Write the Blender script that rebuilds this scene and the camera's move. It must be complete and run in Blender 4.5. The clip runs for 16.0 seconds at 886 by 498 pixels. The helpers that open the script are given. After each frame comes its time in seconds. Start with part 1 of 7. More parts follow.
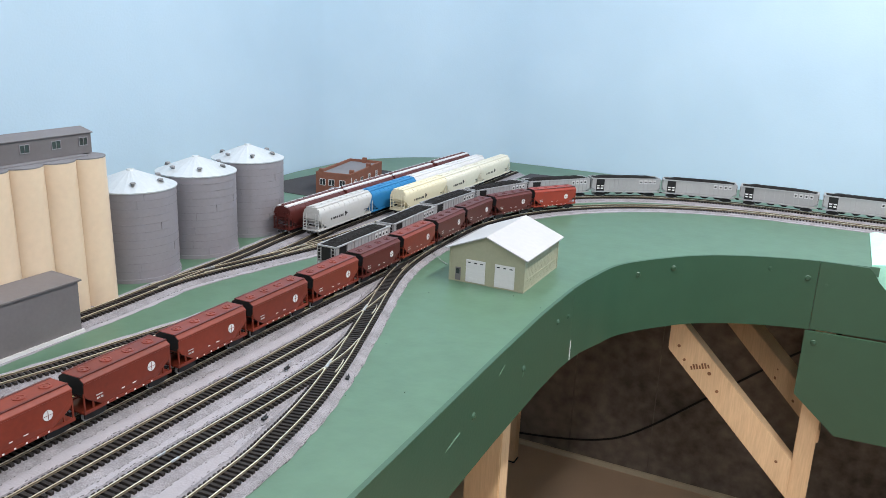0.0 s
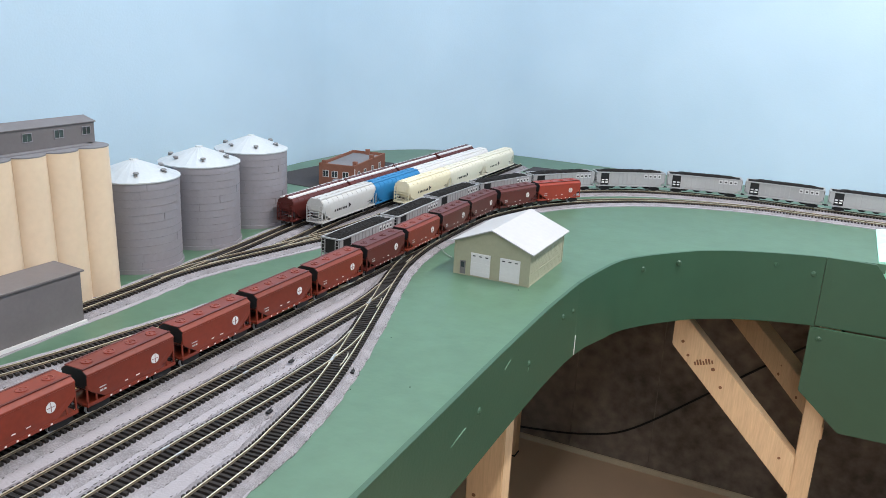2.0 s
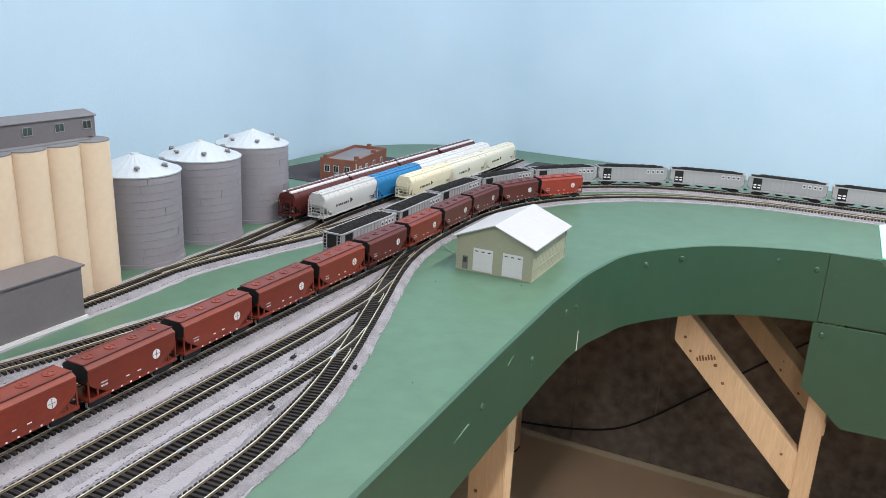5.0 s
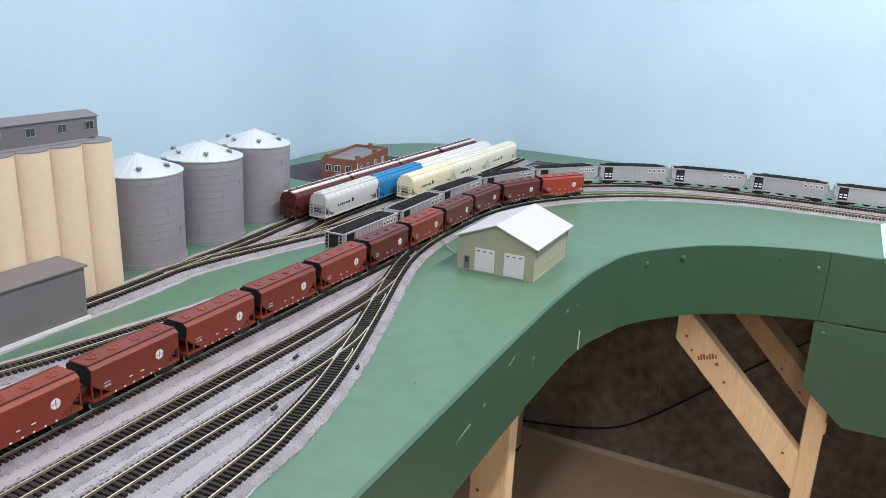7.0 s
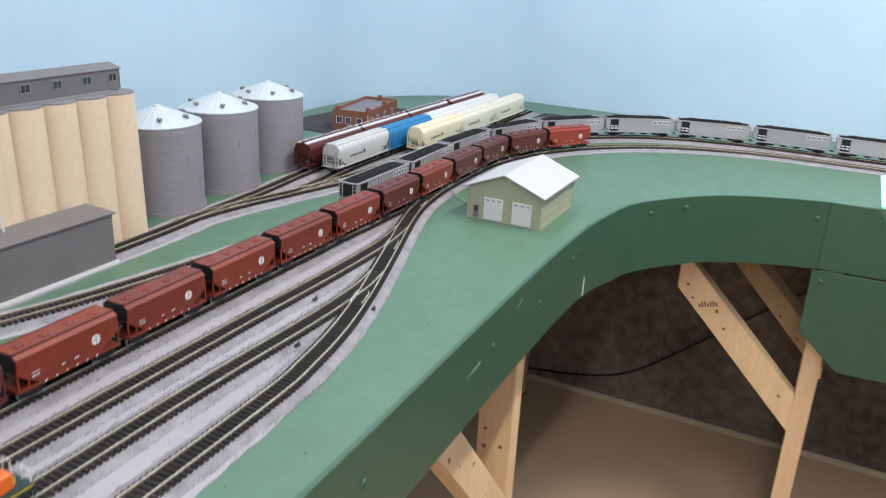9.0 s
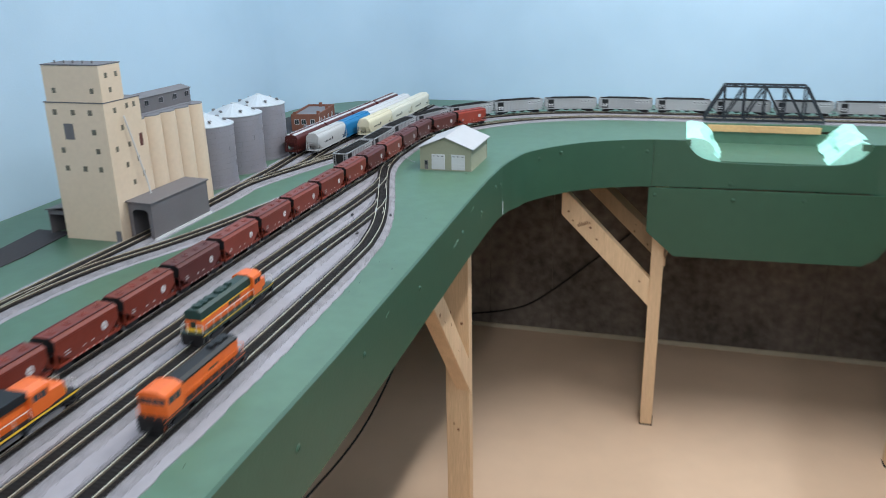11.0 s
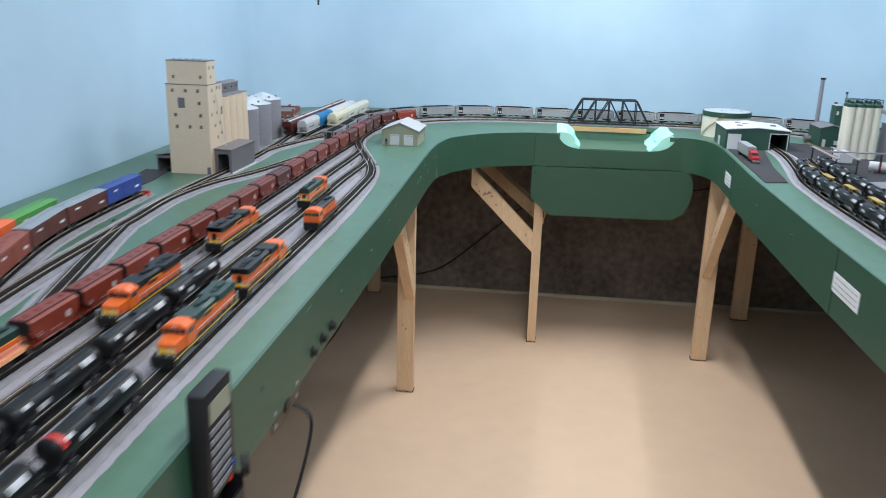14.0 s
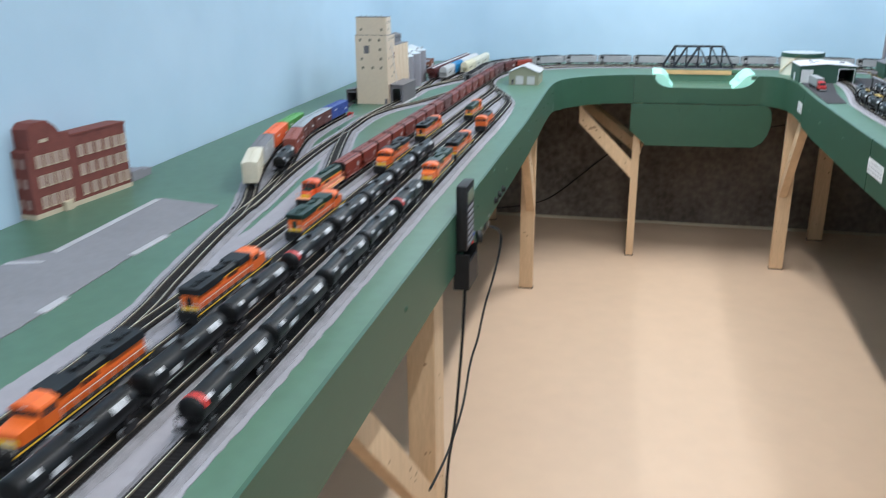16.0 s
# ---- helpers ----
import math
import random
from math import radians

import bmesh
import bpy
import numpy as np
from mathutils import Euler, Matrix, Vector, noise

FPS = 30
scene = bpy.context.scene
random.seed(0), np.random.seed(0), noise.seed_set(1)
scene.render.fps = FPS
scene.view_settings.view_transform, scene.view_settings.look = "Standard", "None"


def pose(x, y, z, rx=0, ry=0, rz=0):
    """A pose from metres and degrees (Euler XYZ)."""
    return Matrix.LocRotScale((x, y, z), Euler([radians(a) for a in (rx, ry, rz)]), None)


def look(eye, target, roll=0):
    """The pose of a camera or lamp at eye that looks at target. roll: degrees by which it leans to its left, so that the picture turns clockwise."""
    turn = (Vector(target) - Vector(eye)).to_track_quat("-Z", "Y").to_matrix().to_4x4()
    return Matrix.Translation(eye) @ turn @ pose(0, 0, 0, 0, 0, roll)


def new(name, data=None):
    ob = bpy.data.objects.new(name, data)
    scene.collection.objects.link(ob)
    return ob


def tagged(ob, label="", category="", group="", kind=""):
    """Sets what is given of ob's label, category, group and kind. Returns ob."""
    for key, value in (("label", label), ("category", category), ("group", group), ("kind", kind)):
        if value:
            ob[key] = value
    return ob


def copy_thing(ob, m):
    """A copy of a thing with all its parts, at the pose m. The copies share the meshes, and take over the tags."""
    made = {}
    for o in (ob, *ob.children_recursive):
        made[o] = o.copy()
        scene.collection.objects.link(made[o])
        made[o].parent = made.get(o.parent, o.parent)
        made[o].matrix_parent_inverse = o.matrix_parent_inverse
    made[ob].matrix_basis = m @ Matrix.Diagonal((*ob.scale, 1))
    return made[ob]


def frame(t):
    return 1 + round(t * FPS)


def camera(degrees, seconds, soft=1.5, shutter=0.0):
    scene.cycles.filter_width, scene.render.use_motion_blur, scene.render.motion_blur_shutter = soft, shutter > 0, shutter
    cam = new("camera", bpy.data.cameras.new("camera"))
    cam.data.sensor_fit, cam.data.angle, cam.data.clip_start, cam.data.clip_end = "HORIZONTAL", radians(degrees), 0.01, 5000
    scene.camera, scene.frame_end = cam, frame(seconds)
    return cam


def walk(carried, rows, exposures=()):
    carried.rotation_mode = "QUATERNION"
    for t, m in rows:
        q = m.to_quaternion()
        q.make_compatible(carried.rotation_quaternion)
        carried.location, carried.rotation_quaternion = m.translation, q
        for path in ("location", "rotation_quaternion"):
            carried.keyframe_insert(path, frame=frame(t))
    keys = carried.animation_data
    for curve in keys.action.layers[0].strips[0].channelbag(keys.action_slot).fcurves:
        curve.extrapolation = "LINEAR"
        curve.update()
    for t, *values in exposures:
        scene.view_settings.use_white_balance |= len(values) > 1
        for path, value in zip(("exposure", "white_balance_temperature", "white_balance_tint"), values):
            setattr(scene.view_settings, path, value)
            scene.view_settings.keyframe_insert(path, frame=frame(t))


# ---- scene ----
cam = camera(57.8, 16.0, soft=0.8, shutter=0.85)
PATH = [
    (0, (0.076, 0.02, 1.378), (-0.759, 1.752, 0.827), 2.4),
    (0.5, (0.069, 0.024, 1.377), (-0.769, 1.753, 0.822), 2.5),
    (1, (0.068, 0.025, 1.375), (-0.769, 1.754, 0.817), 2.6),
    (1.5, (0.067, 0.026, 1.374), (-0.767, 1.754, 0.809), 2.7),
    (2, (0.064, 0.025, 1.376), (-0.767, 1.753, 0.807), 2.9),
    (2.5, (0.061, 0.025, 1.373), (-0.769, 1.754, 0.806), 3.0),
    (3, (0.061, 0.025, 1.375), (-0.768, 1.754, 0.804), 3.1),
    (3.5, (0.062, 0.027, 1.375), (-0.767, 1.755, 0.804), 2.9),
    (4, (0.061, 0.028, 1.374), (-0.768, 1.755, 0.8), 3.0),
    (6.5, (0.057, 0.029, 1.375), (-0.773, 1.751, 0.789), 2.9),
    (7, (0.058, 0.027, 1.377), (-0.773, 1.75, 0.792), 2.9),
    (7.5, (0.057, 0.026, 1.377), (-0.77, 1.752, 0.798), 3.0),
    (8, (0.057, 0.025, 1.378), (-0.767, 1.755, 0.803), 3.0),
    (8.5, (0.059, 0.018, 1.379), (-0.772, 1.74, 0.793), 2.9),
    (9, (0.072, -0.02, 1.384), (-0.749, 1.666, 0.689), 2.9),
    (9.2, (0.086, -0.055, 1.381), (-0.711, 1.642, 0.684), 3.3),
    (11.3, (0.178, -0.819, 1.426), (-0.345, 0.997, 0.772), -1.4),
    (11.5, (0.204, -0.882, 1.418), (-0.314, 0.926, 0.738), -1.4),
    (12, (0.223, -1.013, 1.426), (-0.235, 0.798, 0.713), -1.0),
    (12.4, (0.198, -1.177, 1.434), (-0.135, 0.676, 0.76), -1.3),
    (12.5, (0.172, -1.219, 1.421), (-0.119, 0.643, 0.75), -1.4),
    (13, (0.143, -1.388, 1.435), (-0.073, 0.513, 0.853), -0.3),
    (13.2, (0.152, -1.438, 1.44), (-0.07, 0.47, 0.883), 0.4),
    (13.5, (0.142, -1.545, 1.421), (-0.081, 0.364, 0.87), 0.1),
    (14, (0.136, -1.72, 1.434), (-0.105, 0.183, 0.869), 1.5),
    (14.5, (0.067, -1.967, 1.417), (-0.104, -0.059, 0.841), -0.0),
    (15, (0.044, -2.149, 1.419), (-0.108, -0.258, 0.787), -0.9),
    (15.5, (0.08, -2.345, 1.412), (-0.254, -0.465, 0.815), -0.4),
    (16, (0.097, -2.5, 1.416), (-0.345, -0.656, 0.78), -0.5),
]
walk(cam, [(t, look(eye, target, roll)) for t, eye, target, roll in PATH], exposures=[(0.0, -0.08, 6400, 13), (9.0, -0.08, 6400, 13), (11.3, -0.33, 5900, 9), (14.5, -0.29, 5850, 9), (16.0, -0.17, 5850, 8)])

# ---- world and lights ----
world = bpy.data.worlds.new("world")
scene.world = world
world.use_nodes = True
world.node_tree.nodes["Background"].inputs[0].default_value = (0.9, 0.95, 1.0, 1)
world.node_tree.nodes["Background"].inputs[1].default_value = 0.01
CEIL = 2.42


def tube_light(name, x, y, length, width, watts, colour, turn=0.0):
    data = bpy.data.lights.new(name, "AREA")
    data.shape, data.size, data.size_y, data.energy, data.color = "RECTANGLE", width, length, watts, colour
    ob = new(name, data)
    ob.matrix_basis = pose(x, y, CEIL - 0.07, 0, 0, turn)
    return ob


WARM, COOL = (1.0, 0.96, 0.90), (0.95, 0.97, 1.0)
LAMP_Y = (1.35, -0.45, -2.25)
for lamp_y, aisle, side, west in zip(LAMP_Y, (36, 22, 26), (9, 5.5, 6.5), (10.6, 4.2, 5.2)):
    tube_light("ceiling_light_aisle", 0.26, lamp_y, 1.2, 0.05, aisle, WARM)
    tube_light("ceiling_light_left", -0.88, lamp_y, 1.2, 0.05, west, COOL)
    tube_light("ceiling_light_right", 1.14 + 0.045 * (lamp_y - 1.0), lamp_y, 1.2, 0.05, side * 1.35, COOL, -2.6)


# ---- materials ----
def material(name, colour, rough=0.6, metal=0.0, var=0.12, scale=40.0, bump=0.0, bump_scale=300.0, rand=0.0, tint=None, spec=0.5, stretch=(1, 1, 1)):
    m = bpy.data.materials.new(name)
    m.use_nodes = True
    nt = m.node_tree
    nd, ln = nt.nodes, nt.links
    b = nd["Principled BSDF"]
    b.inputs["Roughness"].default_value, b.inputs["Metallic"].default_value = rough, metal
    b.inputs["Specular IOR Level"].default_value = spec
    tc, info = nd.new("ShaderNodeTexCoord"), nd.new("ShaderNodeObjectInfo")
    off = nd.new("ShaderNodeVectorMath")
    off.operation = "MULTIPLY_ADD"
    off.inputs[1].default_value = (7, 11, 5)
    ln.new(info.outputs["Random"], off.inputs[0])
    st = nd.new("ShaderNodeVectorMath")
    st.operation = "MULTIPLY"
    st.inputs[1].default_value = stretch
    ln.new(tc.outputs["Object"], st.inputs[0])
    ln.new(st.outputs[0], off.inputs[2])
    fine, broad = nd.new("ShaderNodeTexNoise"), nd.new("ShaderNodeTexNoise")
    for n, s in ((fine, scale * 6), (broad, scale * 0.5)):
        n.inputs["Scale"].default_value, n.inputs["Detail"].default_value = s, 4
        ln.new(off.outputs[0], n.inputs["Vector"])
    add = nd.new("ShaderNodeMath")
    add.operation = "ADD"
    ln.new(fine.outputs["Fac"], add.inputs[0])
    ln.new(broad.outputs["Fac"], add.inputs[1])
    ramp = nd.new("ShaderNodeMapRange")
    ramp.inputs["From Min"].default_value, ramp.inputs["From Max"].default_value = 0.65, 1.35
    ln.new(add.outputs[0], ramp.inputs["Value"])
    lo = [c * (1 - var) for c in colour]
    hi = [min(1, c * (1 + var)) for c in (tint or colour)]
    mix = nd.new("ShaderNodeMix")
    mix.data_type = "RGBA"
    mix.inputs[6].default_value, mix.inputs[7].default_value = (*lo, 1), (*hi, 1)
    ln.new(ramp.outputs[0], mix.inputs[0])
    last = mix.outputs[2]
    if rand:
        hsv, mr = nd.new("ShaderNodeHueSaturation"), nd.new("ShaderNodeMapRange")
        mr.inputs["To Min"].default_value, mr.inputs["To Max"].default_value = 1 - rand, 1 + rand
        ln.new(info.outputs["Random"], mr.inputs["Value"])
        ln.new(mr.outputs[0], hsv.inputs["Value"])
        ln.new(last, hsv.inputs["Color"])
        last = hsv.outputs[0]
    ln.new(last, b.inputs["Base Color"])
    if bump:
        bn, bt = nd.new("ShaderNodeBump"), nd.new("ShaderNodeTexNoise")
        bt.inputs["Scale"].default_value, bt.inputs["Detail"].default_value = bump_scale, 5
        ln.new(off.outputs[0], bt.inputs["Vector"])
        bn.inputs["Strength"].default_value, bn.inputs["Distance"].default_value = bump, 0.002
        ln.new(bt.outputs["Fac"], bn.inputs["Height"])
        ln.new(bn.outputs[0], b.inputs["Normal"])
    return m


M = {}
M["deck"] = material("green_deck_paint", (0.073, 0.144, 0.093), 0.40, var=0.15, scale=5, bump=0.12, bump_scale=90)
# same green as the deck, darkened to stand in for shade on upright boards
M["fascia"] = material("shaded_green_fascia", (0.031, 0.082, 0.048), 0.45, var=0.07, scale=4, bump=0.10, bump_scale=160)
M["sky"] = material("sky_blue_wall_paint", (0.395, 0.535, 0.655), 0.75, var=0.03, scale=0.7, bump=0.15, bump_scale=220, tint=(0.43, 0.565, 0.68))
M["concrete"] = material("grey_concrete", (0.150, 0.124, 0.104), 0.9, var=0.55, scale=5, bump=0.5, bump_scale=60)
M["floor"] = material("tan_floor_paint", (0.70, 0.50, 0.345), 0.5, var=0.04, scale=2, bump=0.08, bump_scale=150)
M["ceiling"] = material("white_ceiling_paint", (0.8, 0.8, 0.79), 0.8, var=0.03, scale=2)
M["pine"] = material("pine_lumber", (0.65, 0.445, 0.262), 0.6, var=0.10, scale=9, bump=0.15, bump_scale=120, tint=(0.72, 0.515, 0.315), stretch=(6, 6, 0.5))
M["knot"] = material("dark_pine_knot", (0.22, 0.10, 0.045), 0.6, var=0.3, scale=120)
M["ballast"] = material("grey_painted_ballast", (0.292, 0.280, 0.305), 0.8, spec=0.3, var=0.10, scale=14, bump=0.5, bump_scale=420)
M["cork"] = material("grey_roadbed_paint", (0.225, 0.215, 0.232), 0.9, var=0.34, scale=95, bump=1.0, bump_scale=620)
M["grit"] = material("dark_grit", (0.125, 0.118, 0.125), 0.9, var=0.3, scale=200)
M["tie"] = material("dark_brown_tie", (0.0155, 0.0130, 0.0122), 0.7, var=0.45, scale=200, spec=0.3, rand=0.25)
M["rail"] = material("nickel_silver_rail", (0.80, 0.74, 0.59), 0.30, 0.65, var=0.15, scale=60)
M["brass"] = material("brass_rail", (0.88, 0.66, 0.30), 0.30, 0.65, var=0.15, scale=60)
M["scuff"] = material("pale_green_scuff", (0.13, 0.24, 0.17), 0.6, var=0.2, scale=60)
M["foam"] = material("mint_green_foam", (0.42, 0.80, 0.66), 0.8, var=0.10, scale=30, bump=0.6, bump_scale=150)
M["cream"] = material("cream_concrete_plastic", (0.63, 0.50, 0.365), 0.30, var=0.05, scale=20)
M["grey"] = material("grey_corrugated_plastic", (0.13, 0.12, 0.125), 0.5, var=0.08, scale=40)
M["silo"] = material("grey_silo_steel", (0.245, 0.232, 0.255), 0.45, 0.15, var=0.06, scale=30)
M["silo_roof"] = material("pale_silo_roof_steel", (0.50, 0.53, 0.55), 0.4, 0.3, var=0.06, scale=30)
M["khaki"] = material("khaki_siding", (0.30, 0.30, 0.215), 0.6, var=0.06, scale=40)
M["white"] = material("white_paint", (0.56, 0.56, 0.57), 0.5, var=0.04, scale=40)
M["white_roof"] = material("white_roof_paint", (0.39, 0.39, 0.40), 0.5, var=0.05, scale=20)
M["rail_web"] = material("rusty_rail_web", (0.10, 0.075, 0.045), 0.6, 0.3, var=0.25, scale=80)
M["dim_pane"] = material("dusty_olive_window", (0.13, 0.115, 0.085), 0.4, var=0.35, scale=160)
M["glass"] = material("dark_window_glass", (0.03, 0.035, 0.04), 0.1, var=0.2, scale=80)
M["black"] = material("black_plastic", (0.011, 0.011, 0.012), 0.5, var=0.3, scale=60, spec=0.3)
M["tank"] = material("black_tank_paint", (0.006, 0.006, 0.0065), 0.38, var=0.3, scale=40, rand=0.2, spec=0.2)
M["coal"] = material("crushed_coal", (0.013, 0.012, 0.012), 0.9, spec=0.15, var=0.5, scale=180, bump=1.0, bump_scale=650)
M["silver"] = material("silver_car_paint", (0.36, 0.36, 0.37), 0.45, 0.3, var=0.06, scale=40, rand=0.06)
M["red"] = material("mineral_red_car_paint", (0.158, 0.0235, 0.0110), 0.42, var=0.18, scale=30, rand=0.18)
M["bright_red"] = material("fresh_red_car_paint", (0.235, 0.030, 0.016), 0.42, var=0.12, scale=30)
M["dark_red"] = material("dark_red_car_paint", (0.078, 0.0135, 0.0105), 0.42, var=0.12, scale=35, rand=0.1)
M["orange"] = material("orange_locomotive_paint", (0.64, 0.118, 0.013), 0.42, var=0.06, scale=35)
M["orange_red"] = material("orange_red_locomotive_paint", (0.66, 0.094, 0.018), 0.42, var=0.06, scale=35)
M["pinkish"] = material("faded_orange_walkway", (0.75, 0.33, 0.20), 0.6, var=0.08, scale=35)
M["yellow"] = material("yellow_stripe_paint", (0.80, 0.50, 0.03), 0.45, var=0.06, scale=35)
M["loco_green"] = material("dark_green_locomotive_paint", (0.008, 0.028, 0.021), 0.45, var=0.12, scale=35)
M["loco_black"] = material("black_locomotive_paint", (0.011, 0.012, 0.014), 0.5, var=0.2, scale=35, spec=0.3)
M["blue_car"] = material("blue_car_paint", (0.015, 0.16, 0.36), 0.45, var=0.08, scale=35)
M["cream_car"] = material("cream_car_paint", (0.63, 0.58, 0.42), 0.5, var=0.06, scale=35)
M["ivory_car"] = material("ivory_car_paint", (0.60, 0.58, 0.49), 0.5, var=0.06, scale=35)
M["white_car"] = material("off_white_car_paint", (0.44, 0.44, 0.435), 0.5, var=0.06, scale=35)
M["navy"] = material("navy_boxcar_paint", (0.03, 0.06, 0.26), 0.5, var=0.1, scale=35)
M["brown"] = material("boxcar_brown_paint", (0.10, 0.032, 0.024), 0.55, var=0.15, scale=35)
M["rust"] = material("boxcar_red_paint", (0.24, 0.062, 0.04), 0.55, var=0.12, scale=35)
M["orange_box"] = material("orange_boxcar_paint", (0.75, 0.14, 0.04), 0.5, var=0.08, scale=35)
M["green_box"] = material("green_boxcar_paint", (0.10, 0.30, 0.07), 0.5, var=0.1, scale=35)
M["steel"] = material("galvanised_steel", (0.45, 0.46, 0.47), 0.4, 0.7, var=0.1, scale=60)
M["rail_white"] = material("pale_handrail_paint", (0.62, 0.62, 0.60), 0.5, var=0.1, scale=80)
M["worn_white"] = material("worn_white_lettering", (0.42, 0.42, 0.43), 0.55, var=0.5, scale=260)
M["dull_steel"] = material("dull_grey_truck_paint", (0.21, 0.21, 0.215), 0.45, 0.4, var=0.2, scale=60)
M["brick"] = material("red_brick", (0.150, 0.040, 0.030), 0.8, var=0.25, scale=90, rand=0.05)
M["brick_orange"] = material("orange_brick", (0.190, 0.073, 0.045), 0.8, var=0.2, scale=90)
M["stone"] = material("tan_stone_trim", (0.50, 0.42, 0.30), 0.7, var=0.1, scale=60)
M["pane"] = material("dusty_pink_window_pane", (0.36, 0.255, 0.215), 0.4, var=0.15, scale=90)
M["roof_grey"] = material("grey_tar_roof", (0.16, 0.16, 0.175), 0.8, var=0.12, scale=40)
M["green_siding"] = material("dark_green_siding", (0.024, 0.068, 0.045), 0.5, var=0.1, scale=40)
M["asphalt"] = material("dark_asphalt", (0.050, 0.048, 0.052), 0.9, spec=0.2, var=0.15, scale=30, bump=0.3, bump_scale=500)
M["paper_edge"] = material("pale_paper_edge", (0.40, 0.39, 0.41), 0.85, var=0.12, scale=30)
M["cream_box"] = material("cream_boxcar_paint", (0.62, 0.57, 0.45), 0.5, var=0.07, scale=35)
M["silo_lap"] = material("silo_lap_shadow_gap", (0.200, 0.190, 0.208), 0.6, var=0.25, scale=60)
M["road"] = material("grey_paper_road", (0.205, 0.20, 0.215), 0.85, var=0.08, scale=12)
M["truss"] = material("dark_grey_bridge_steel", (0.018, 0.021, 0.030), 0.5, 0.2, var=0.1, scale=60)
M["plywood"] = material("plywood_edge", (0.55, 0.33, 0.15), 0.7, var=0.15, scale=20)
M["truck_red"] = material("red_cab_paint", (0.36, 0.016, 0.018), 0.35, var=0.06, scale=50)
M["label"] = material("white_paper_label", (0.70, 0.70, 0.70), 0.7, var=0.05, scale=60)
M["ink"] = material("faded_ink", (0.20, 0.20, 0.22), 0.7, var=0.2, scale=200)
M["key"] = material("grey_rubber_key", (0.22, 0.22, 0.24), 0.6, var=0.1, scale=100)
M["screen"] = material("grey_green_screen", (0.20, 0.23, 0.17), 0.25, var=0.05, scale=60)
M["silo_white"] = material("ivory_silo_plastic", (0.70, 0.66, 0.55), 0.5, var=0.05, scale=30)
M["dull_yellow"] = material("dull_yellow_paint", (0.36, 0.25, 0.05), 0.6, var=0.15, scale=60)
M["signal_red"] = material("bright_red_paint", (0.60, 0.03, 0.02), 0.5, var=0.06, scale=60)


# ---- mesh helpers ----
def part(name, bm, mat, parent=None, label="", smooth=False):
    bmesh.ops.recalc_face_normals(bm, faces=bm.faces)
    me = bpy.data.meshes.new(name)
    bm.to_mesh(me)
    bm.free()
    me.materials.append(M[mat])
    if smooth:
        for p in me.polygons:
            p.use_smooth = True
        me.set_sharp_from_angle(angle=radians(40))
    ob = new(name, me)
    if parent:
        ob.parent = parent
    if label:
        tagged(ob, label)
    return ob


def share(src, name, parent, m):
    ob = new(name, src.data)
    ob.parent, ob.matrix_basis = parent, m
    return ob


def root(name, label, category, group="", kind="", m=None):
    ob = tagged(new(name), label, category, group, kind)
    ob.empty_display_size = 0.02
    if m is not None:
        ob.matrix_basis = m
    return ob


def box(bm, x0, x1, y0, y1, z0, z1, bev=0.0):
    v = [bm.verts.new((x, y, z)) for z in (z0, z1) for y in (y0, y1) for x in (x0, x1)]
    f = [bm.faces.new([v[i] for i in q]) for q in ((0, 2, 3, 1), (4, 5, 7, 6), (0, 1, 5, 4), (2, 6, 7, 3), (0, 4, 6, 2), (1, 3, 7, 5))]
    if bev:
        edges = list({e for q in f for e in q.edges})
        bmesh.ops.bevel(bm, geom=edges, offset=bev, segments=2, affect="EDGES", profile=0.6)
    return bm


def cube(x0, x1, y0, y1, z0, z1, bev=0.0):
    return box(bmesh.new(), x0, x1, y0, y1, z0, z1, bev)


def tube(bm, a, b, r, n=10, r2=None):
    a, b = Vector(a), Vector(b)
    q = (b - a).to_track_quat("Z", "Y")
    rings = []
    for p, rad in ((a, r), (b, r if r2 is None else r2)):
        rings.append([bm.verts.new(p + q @ Vector((rad * math.cos(2 * math.pi * i / n), rad * math.sin(2 * math.pi * i / n), 0))) for i in range(n)])
    for i in range(n):
        bm.faces.new((rings[0][i], rings[0][(i + 1) % n], rings[1][(i + 1) % n], rings[1][i]))
    bm.faces.new(rings[0][::-1])
    bm.faces.new(rings[1])
    return bm


def loft(bm, rings, caps=True, closed=True):
    vs = [[bm.verts.new(p) for p in ring] for ring in rings]
    n = len(vs[0])
    for a, b in zip(vs, vs[1:]):
        for i in range(n if closed else n - 1):
            j = (i + 1) % n
            bm.faces.new((a[i], a[j], b[j], b[i]))
    if caps:
        bm.faces.new(vs[0][::-1])
        bm.faces.new(vs[-1])
    return bm


def prism(bm, poly, z0, z1):
    """A flat outline pulled up from z0 to z1."""
    return loft(bm, [[(x, y, z0) for x, y in poly], [(x, y, z1) for x, y in poly]])


def lathe(bm, prof, n=32, cx=0.0, cy=0.0):
    rings = [[(cx + r * math.cos(2 * math.pi * i / n), cy + r * math.sin(2 * math.pi * i / n), z) for i in range(n)] for r, z in prof]
    return loft(bm, rings)


